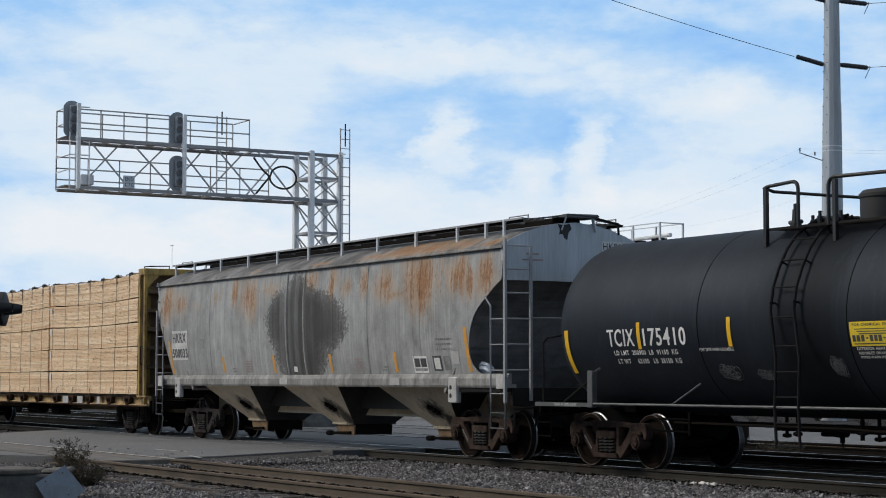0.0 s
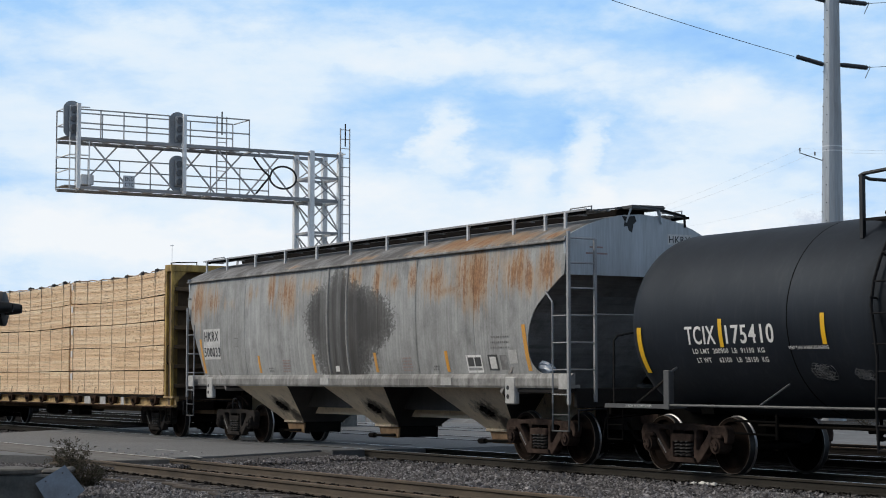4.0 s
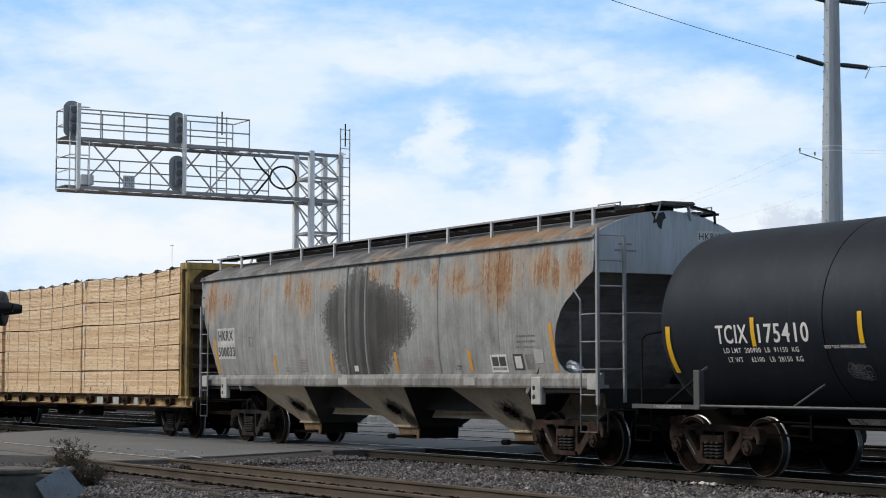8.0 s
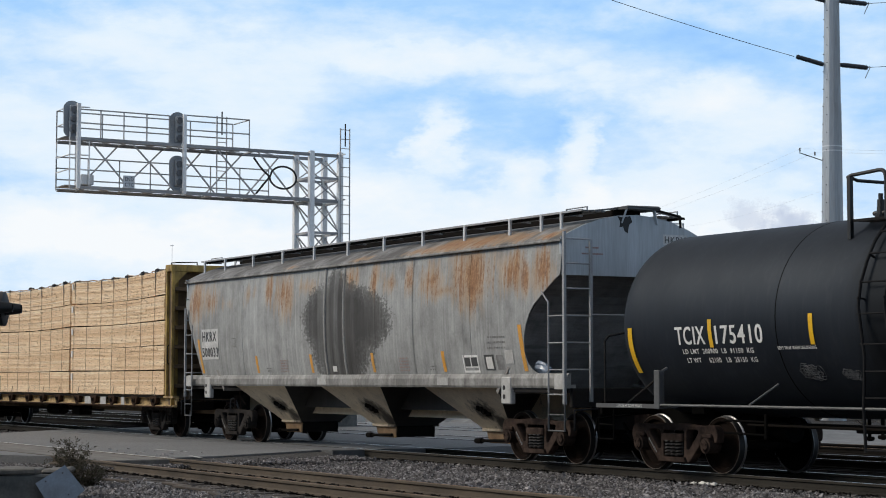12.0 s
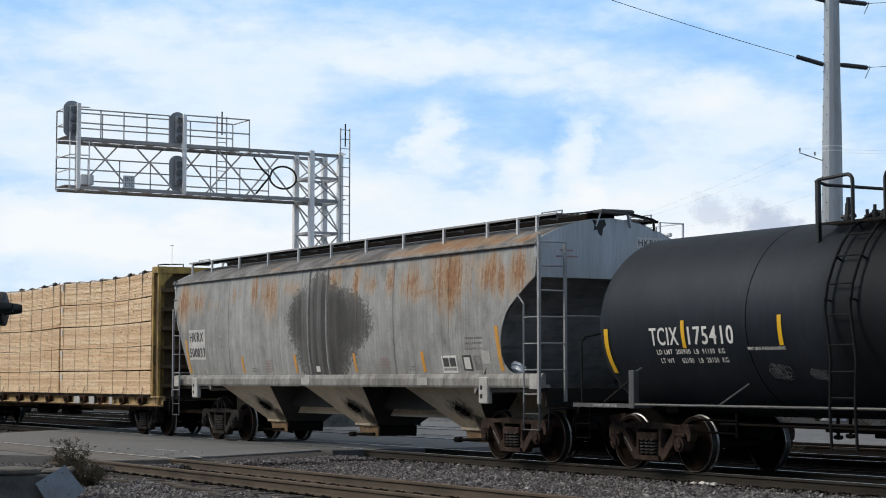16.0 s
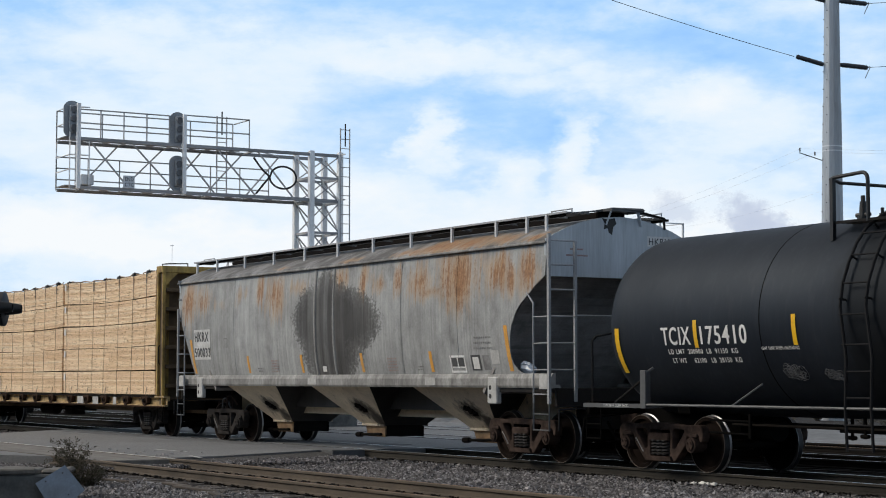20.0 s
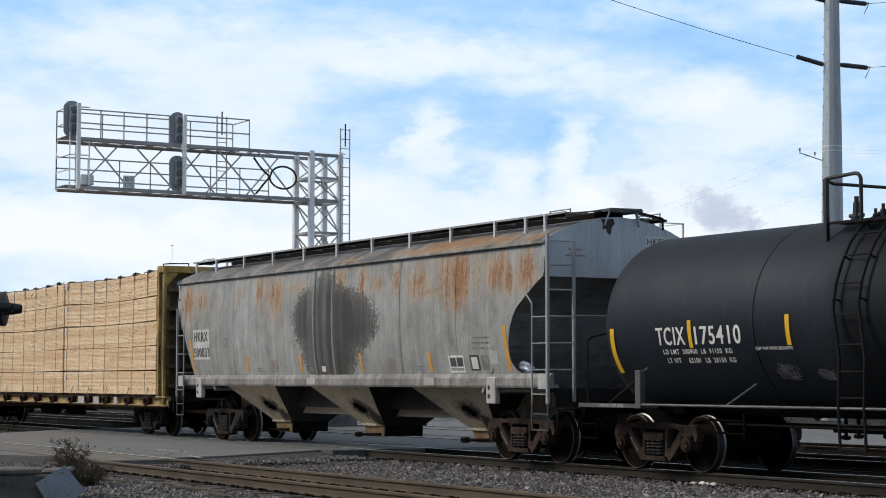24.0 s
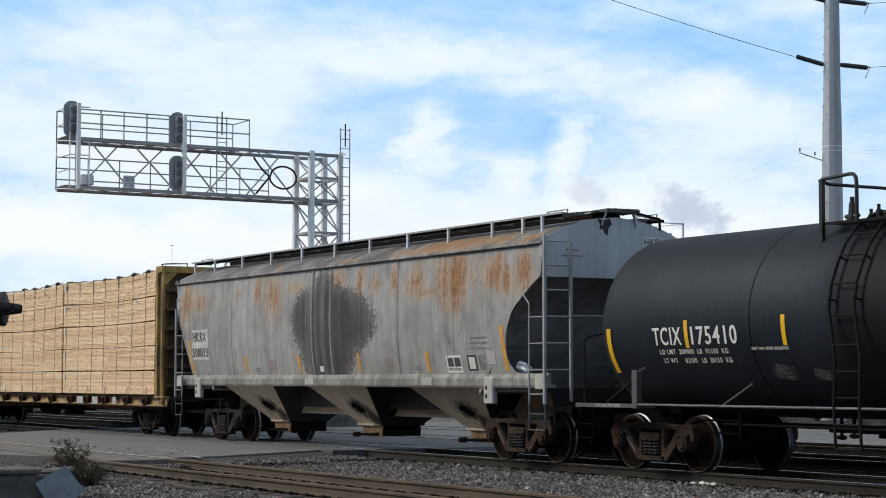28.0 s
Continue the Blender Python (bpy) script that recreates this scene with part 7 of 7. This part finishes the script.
        total = mr.outputs[0] if total is None else maths(nt, 'MAXIMUM', total, mr.outputs[0]) if k < 0.5 else maths(nt, 'ADD', total, maths(nt, 'MULTIPLY', mr.outputs[0], 0.8))
    big = field(1.0, 0.012, 0.028, 7.1, 7, 0.58).outputs[0]
    wisp = field(1.0, 0.035, 0.10, 1.7, 8, 0.62).outputs[0]
    d = maths(nt, 'ADD', total, maths(nt, 'MULTIPLY', maths(nt, 'SUBTRACT', big, 0.5), 1.1))
    d = maths(nt, 'ADD', d, maths(nt, 'MULTIPLY', maths(nt, 'SUBTRACT', wisp, 0.5), 0.35))
    haze = ramp(nt, maths(nt, 'DIVIDE', el, 220.0), [(0.0, grey(0.76)), (0.3, grey(0.58)), (0.6, grey(0.39)), (1.0, grey(0.31))])
    d = maths(nt, 'ADD', maths(nt, 'MULTIPLY', d, 0.85), haze)
    c = ramp(nt, d, [(0.0, (0.22, 0.49, 0.96)), (0.32, (0.40, 0.645, 0.96)), (0.64, (0.715, 0.84, 0.96)), (1.0, (0.875, 0.915, 0.95))])
    nt.links.new(c, em.inputs[0])
    em.inputs[1].default_value = 1.0
    fade = ramp(nt, maths(nt, 'DIVIDE', sep.outputs[2], 1150.0), [(0.0, grey(1)), (0.60, grey(1)), (1.0, grey(0))])
    nt.links.new(fade, mx.inputs[0])
    nt.links.new(tr.outputs[0], mx.inputs[1])
    nt.links.new(em.outputs[0], mx.inputs[2])
    nt.links.new(mx.outputs[0], out.inputs[0])
    return m


def build_clouds():
    bm = B()
    n = 96
    rows = []
    for z in (-20, 250, 550, 850, 1150):
        rows.append([bm.verts.new((2500 * math.cos(2 * math.pi * i / n), 2500 * math.sin(2 * math.pi * i / n), z)) for i in range(n)])
    for a, b in zip(rows, rows[1:]):
        for i in range(n):
            bm.faces.new((a[i], a[(i + 1) % n], b[(i + 1) % n], b[i]))
    ob = part("backdrop_clouds", bm, cloud_material(), smooth=True)
    return tagged(ob, "bright thin white clouds drifting over a blue sky", "clouds", kind="structure")


clouds = build_clouds()


# ---- dark rain clouds that drift in front of the others ----
def puff_material(rx, rz, dense):
    m = bpy.data.materials.new("grey_cloud")
    m.use_nodes = True
    nt = m.node_tree
    nt.nodes.clear()
    out = nt.nodes.new("ShaderNodeOutputMaterial")
    em, tr, mx = nt.nodes.new("ShaderNodeEmission"), nt.nodes.new("ShaderNodeBsdfTransparent"), nt.nodes.new("ShaderNodeMixShader")
    tc = nt.nodes.new("ShaderNodeTexCoord")
    ln = nt.nodes.new("ShaderNodeVectorMath")
    ln.operation = 'LENGTH'
    mp = nt.nodes.new("ShaderNodeMapping")
    mp.vector_type = 'TEXTURE'
    mp.inputs["Rotation"].default_value = (0, radians(24), 0)
    mp.inputs["Scale"].default_value = (rx, 1e6, rz)
    nt.links.new(tc.outputs["Object"], mp.inputs[0])
    nt.links.new(mp.outputs[0], ln.inputs[0])
    n = noise_tex(nt, coords(nt, (0.022, 1, 0.03)), 1.0, 6, 0.62)
    d = maths(nt, 'ADD', maths(nt, 'SUBTRACT', 0.85, ln.outputs["Value"]), maths(nt, 'MULTIPLY', maths(nt, 'SUBTRACT', n, 0.5), 2.3))
    a = ramp(nt, d, [(0.0, grey(0)), (0.45, grey(0.85 * dense)), (1.0, grey(0.95 * dense))])
    edge = ramp(nt, ln.outputs["Value"], [(0.75, grey(1)), (1.0, grey(0))])
    em.inputs[0].default_value = (0.50, 0.57, 0.72, 1)
    nt.links.new(maths(nt, 'MULTIPLY', a, edge), mx.inputs[0])
    nt.links.new(tr.outputs[0], mx.inputs[1])
    nt.links.new(em.outputs[0], mx.inputs[2])
    nt.links.new(mx.outputs[0], out.inputs[0])
    return m


def build_puff(rx, rz, dense):
    """A thin sheet of grey cloud far behind everything; its middle is its own origin."""
    bm, w, h = B(), rx * 1.08, rx * 0.75
    bm.faces.new([bm.verts.new(v) for v in ((-w, 0, -h), (w, 0, -h), (w, 0, h), (-w, 0, h))])
    ob = part("backdrop_grey_cloud", bm, puff_material(rx, rz, dense))
    return tagged(ob, "small soft grey cloud low in the sky", "cloud", kind="structure")


puffs = [build_puff(46.0, 24.0, 0.60), build_puff(80.0, 32.0, 1.0)]


# ---- ties, plates and stones of the tracks ----
def build_ties():
    me = bpy.data.meshes.new("tie")
    bm = B()
    box(bm, -0.115, 0.115, -1.30, 1.30, -0.345, -0.168, 0.012)
    bm.to_mesh(me)
    bm.free()
    me.materials.append(M_TIE)
    # ties under and behind the train: a copy with the shade in its colour
    shade_mesh = me.copy()
    shade_mesh.materials[0] = M_TIE_SHADE
    pm = bpy.data.meshes.new("tie_plate")
    bm = B()
    box(bm, -0.09, 0.09, -0.16, 0.16, -0.172, -0.152, 0.004)
    for y in (-0.10, 0.10):
        box(bm, -0.05, -0.025, y - 0.015, y + 0.015, -0.16, -0.138, 0.004)
        box(bm, 0.025, 0.05, y - 0.015, y + 0.015, -0.16, -0.138, 0.004)
    box(bm, 0.12, 0.15, -0.085, 0.085, -0.185, -0.142, 0.006)
    bm.to_mesh(pm)
    bm.free()
    pm.materials.append(M_RAIL_BLACK)
    rnd = random.Random(2)
    for tr, spans in ((track_front, ((-33.0, -12.0),)), (track_main, ((-34.6, -12.0), (-70.0, -56.0))), (track_back, ((-38.0, -10.0), (-75, -61))), (track_far, ((-40, -10),))):
        for a, b in spans:
            x = a
            while x < b:
                t = new("tie", me if tr == track_front else shade_mesh)
                t.parent = tr
                t.location = (x + rnd.uniform(-0.03, 0.03), rnd.uniform(-0.05, 0.05), rnd.uniform(-0.012, 0.0))
                t.rotation_euler = (0, 0, rnd.uniform(-0.02, 0.02))
                if tr in (track_front, track_main):
                    for s in (-0.755, 0.755):
                        p = new("tie_plate", pm)
                        p.parent = tr
                        p.location = (t.location.x, s, 0.0)
                x += 0.53


build_ties()


def scatter(name, label, areas, size, seed, material):
    """Loose stones: small rough lumps of eight faces each, one sheet of them."""
    rng = np.random.default_rng(seed)
    base = np.array([(1, 0, 0), (-1, 0, 0), (0, 1, 0), (0, -1, 0), (0, 0, 1), (0, 0, -1)], float)
    tri = np.array([(0, 2, 4), (2, 1, 4), (1, 3, 4), (3, 0, 4), (2, 0, 5), (1, 2, 5), (3, 1, 5), (0, 3, 5)])
    vs, fs, off = [], [], 0
    for x0, x1, y0, y1, z0, count in areas:
        c = np.stack([rng.uniform(x0, x1, count), rng.uniform(y0, y1, count), z0 + rng.uniform(-0.012, 0.022, count)], 1)
        r = size * rng.lognormal(0.0, 0.33, count)
        a = rng.normal(size=(count, 3, 3))
        q = np.linalg.qr(a)[0]
        sh = base[None] * rng.uniform(0.62, 1.25, (count, 6, 1)) * np.array((1.15, 0.95, 0.8))
        v = np.einsum('nij,nkj->nki', q, sh) * r[:, None, None] + c[:, None, :]
        vs.append(v.reshape(-1, 3))
        f = tri[None] + (np.arange(count) * 6)[:, None, None] + off
        fs.append(f.reshape(-1, 3))
        off += count * 6
    me = bpy.data.meshes.new(name)
    v, f = np.concatenate(vs), np.concatenate(fs)
    me.from_pydata(v.tolist(), [], f.tolist())
    me.materials.append(material)
    return tagged(new(name, me), label, "ballast", kind="stuff")


B0 = -0.190
scatter("ballast_stones", "loose dark grey crushed ballast stones between the tracks",
        ((-34.2, -15.0, 14.5, 18.35, B0, 56000), (-33.0, -15.0, 13.85, 14.6, B0, 6500), (-36.2, -34.0, 17.2, 18.4, B0 + 0.06, 1800), (-34.8, -33.0, 14.2, 16.8, B0 + 0.08, 3200), (-34.0, -32.6, 11.2, 14.2, B0 + 0.07, 2600), (-33.0, -15.0, 12.3, 13.6, B0 - 0.03, 10000),
         (-33.2, -15.0, 8.6, 11.45, B0, 32000), (-33.2, -15.0, 11.45, 12.10, B0 - 0.03, 6500), (-34.6, -12.0, 18.3, 19.05, B0, 4500), 
         (-70.0, -55.0, 17.5, 19.05, B0, 2500), (-39.5, -33.2, 8.6, 12.0, B0, 12000)), 0.0225, 4, M_STONE)


# ---- odds and ends on the ground ----
def build_debris():
    rnd = random.Random(9)
    for x, y, ln, an in ((-26.4, 11.2, 1.3, 14), (-27.6, 11.35, 0.9, 8), (-29.3, 11.0, 0.8, 20), (-25.0, 10.9, 0.7, -6)):
        bm = B()
        box(bm, -ln / 2, ln / 2, -0.05, 0.05, -0.02, 0.02, 0.008)
        for v in bm.verts:
            v.co += noise.noise_vector(v.co * 5 + Vector((x, y, 0))) * 0.012
        ob = part("wood_scrap", bm, M_TIE)
        ob.matrix_world = pose(x, y, -0.150, 0, 2, an)
        tagged(ob, "splintered grey wood scrap on the ballast", "wood scrap", "wood scraps")
    for x, y, s in ((-23.74, 18.71, 0.055), (-23.64, 18.74, 0.035), (-23.94, 18.69, 0.035), (-23.50, 18.75, 0.045), (-23.42, 18.70, 0.03)):
        bm = B()
        bmesh.ops.create_icosphere(bm, subdivisions=2, radius=s)
        for v in bm.verts:
            v.co = Vector((v.co.x * 1.5, v.co.y, v.co.z * 0.5)) + noise.noise_vector(v.co * 30) * 0.022
        ob = part("crumpled_litter", bm, M_TAG)
        ob.matrix_world = pose(x, y, -0.145)
        tagged(ob, "crumpled white scrap of litter on ballast", "litter", "litter")
    for k in range(26):
        x, y = rnd.uniform(-39.5, -34.6), rnd.uniform(14.0, 15.4)
        bm = B()
        bmesh.ops.create_icosphere(bm, subdivisions=1, radius=rnd.uniform(0.015, 0.04))
        for v in bm.verts:
            v.co += noise.noise_vector(v.co * 30 + Vector((k, 0, 0))) * 0.012
        ob = part("loose_stone", bm, M_STONE)
        ob.matrix_world = pose(x, y, -0.004)
        tagged(ob, "loose dark ballast stone on the asphalt", "stone", "loose stones on the road")
    # pale broken kerb stones beside the road beyond the tracks
    for k in range(7):
        bm = B()
        box(bm, -0.16, 0.16, -0.13, 0.13, 0, rnd.uniform(0.28, 0.42), 0.03)
        for v in bm.verts:
            v.co += noise.noise_vector(v.co * 6 + Vector((k, 3, 0))) * 0.03
        ob = part("kerb_stone", bm, M_PALE_WORN)
        ob.matrix_world = pose(-64.2 + 0.21 * k, 31.6 + 0.36 * k, GROUND + 0.02, 0, 0, 12 * k)
        tagged(ob, "pale broken kerb stone beside the far road", "stone", "kerb stones")
    # low heaps of gravel behind the tracks
    for x, y, w, h in ((-64, 35.5, 4.0, 0.75), (-58, 36.2, 3.0, 0.55), (-52.5, 35.6, 2.6, 0.5), (-72, 36.5, 5.0, 0.8), (-47, 36.8, 3.0, 0.45)):
        bm = B()
        n = 22
        rings = [[bm.verts.new((x + w * (1 - k / 6) * math.cos(2 * math.pi * i / n), y + w * 0.45 * (1 - k / 6) * math.sin(2 * math.pi * i / n), GROUND + h * math.sin(k / 6 * 1.57))) for i in range(n)] for k in range(6)]
        for a, b in zip(rings, rings[1:]):
            for i in range(n):
                bm.faces.new((a[i], a[(i + 1) % n], b[(i + 1) % n], b[i]))
        bm.faces.new(rings[-1])
        for v in bm.verts:
            if v.co.z > GROUND + 0.01:
                v.co += noise.noise_vector(v.co * 1.6) * 0.16
        ob = part("mound", bm, M_YARD, smooth=True)
        tagged(ob, "low grey gravel mound beyond the tracks", "mound", "mounds beyond the tracks")


build_debris()


# ---- crossing panels beside the rails ----
def build_panels():
    for y0, y1, x1 in ((18.25, 19.03, -35.0), (19.2, 20.55, -35.6), (20.72, 21.5, -35.9)):
        x = -54.2
        while x + 2.3 <= x1:
            bm = B()
            box(bm, x + 0.01, x + 2.29, y0, y1, -0.2, 0.001, 0.012)
            ob = part("crossing_panel", bm, M_PANEL)
            tagged(ob, "dark grey level-crossing panel beside the rail", "crossing panel", "level-crossing panels", "structure")
            x += 2.3


build_panels()


def build_boards():
    """Timber-edged planks between the rails of the near track where the road crosses."""
    x = -44.9
    while x < -34:
        bm = B()
        box(bm, x + 0.006, x + 2.27, FRONT - 0.66, FRONT + 0.66, -0.2, -0.006, 0.014)
        tagged(part("crossing_board", bm, M_CROSS_BOARD), "weathered tan-grey crossing board between the rails", "crossing board", "crossing boards", "structure")
        x += 2.28


M_CROSS_BOARD = worn("crossing_board_tan", (0.165, 0.155, 0.142), (0.09, 0.084, 0.076), 0.85, big=2.0, amount=0.8, stretch=(0.3, 2, 1), relief=0.4)
build_boards()


# ---- what moves ----
def motions():
    # seconds, and how far the lumber car, the hopper and the tank car have rolled along the track
    rows = [
        (0, -1.036, -1.178, -1.232), (1, -0.541, -0.64, -0.663), (2, -0.072, -0.124, -0.14), (3, 0.383, 0.371, 0.385),
        (3.5, 0.616, 0.627, 0.645), (4.5, 1.094, 1.111, 1.139), (5.5, 1.558, 1.55, 1.524), (6, 1.75, 1.714, 1.64),
        (6.5, 1.884, 1.789, 1.695), (7, 1.942, 1.798, 1.713), (7.5, 1.933, 1.776, 1.705), (8, 1.883, 1.738, 1.673),
        (8.5, 1.812, 1.68, 1.616), (9, 1.729, 1.6, 1.533), (9.5, 1.631, 1.5, 1.427), (10, 1.513, 1.377, 1.299),
        (11, 1.225, 1.088, 0.997), (12, 0.877, 0.743, 0.644), (12.5, 0.683, 0.557, 0.461), (13.5, 0.294, 0.193, 0.128),
        (14.5, 0.016, -0.034, -0.041), (15, -0.051, -0.067, -0.054), (16, -0.058, -0.055, -0.043), (17, -0, -0, -0.003),
        (18, 0.06, 0.067, 0.071), (19, 0.147, 0.166, 0.171), (19.5, 0.202, 0.216, 0.225), (20, 0.255, 0.263, 0.273),
        (20.5, 0.303, 0.309, 0.301), (21, 0.34, 0.343, 0.291), (21.5, 0.363, 0.349, 0.244), (22.5, 0.36, 0.289, 0.16),
        (23.5, 0.327, 0.228, 0.14), (24.5, 0.305, 0.207, 0.123), (26, 0.256, 0.17, 0.102), (27, 0.222, 0.152, 0.073),
        (28, 0.215, 0.122, 0.039),
    ]
    for car, base, col in ((flat_car, LUMBER_X, 1), (hopper_car, HOPPER_X, 2), (tank_car, TANK_X, 3)):
        walk(car, [(r[0], pose(base + r[col], TRACK, 0)) for r in rows])
        for ws, x, owner in WHEELSETS:
            if owner is car:
                walk(ws, [(r[0], pose(x, 0, 0.457, 0, math.degrees(r[col] / 0.457), 0)) for r in rows])
    for load in PACKS:
        walk(load, [(r[0], pose(LUMBER_X + r[1], TRACK, 0)) for r in rows])
    # the grey clouds come up behind the tank and drift to the left
    side, ahead = Vector((0.505622, 0.862755, 0)), Vector((-0.862755, 0.505622, 0))
    turn = math.degrees(math.atan2(0.862755, 0.505622))
    for puff, path in ((puffs[0], ((0, 499, 174), (8, 419, 197), (11, 388, 202), (17, 321, 212), (20, 286, 215), (25, 224, 232), (28, 178, 236))), (puffs[1], ((0, 541, 163), (8, 478, 181), (17, 405, 196), (20, 388, 202), (25, 335, 212), (28, 307, 215)))):
        walk(puff, [(t, Matrix.Translation(ahead * (2300 if puff is puffs[0] else 2320) + side * u + Vector((0, 0, z))) @ pose(0, 0, 0, 0, 0, turn)) for t, u, z in path])
    walk(clouds, [(0, pose(0, 0, 0)), (28, pose(0, 0, 0, 0, 0, 0.62))])


motions()
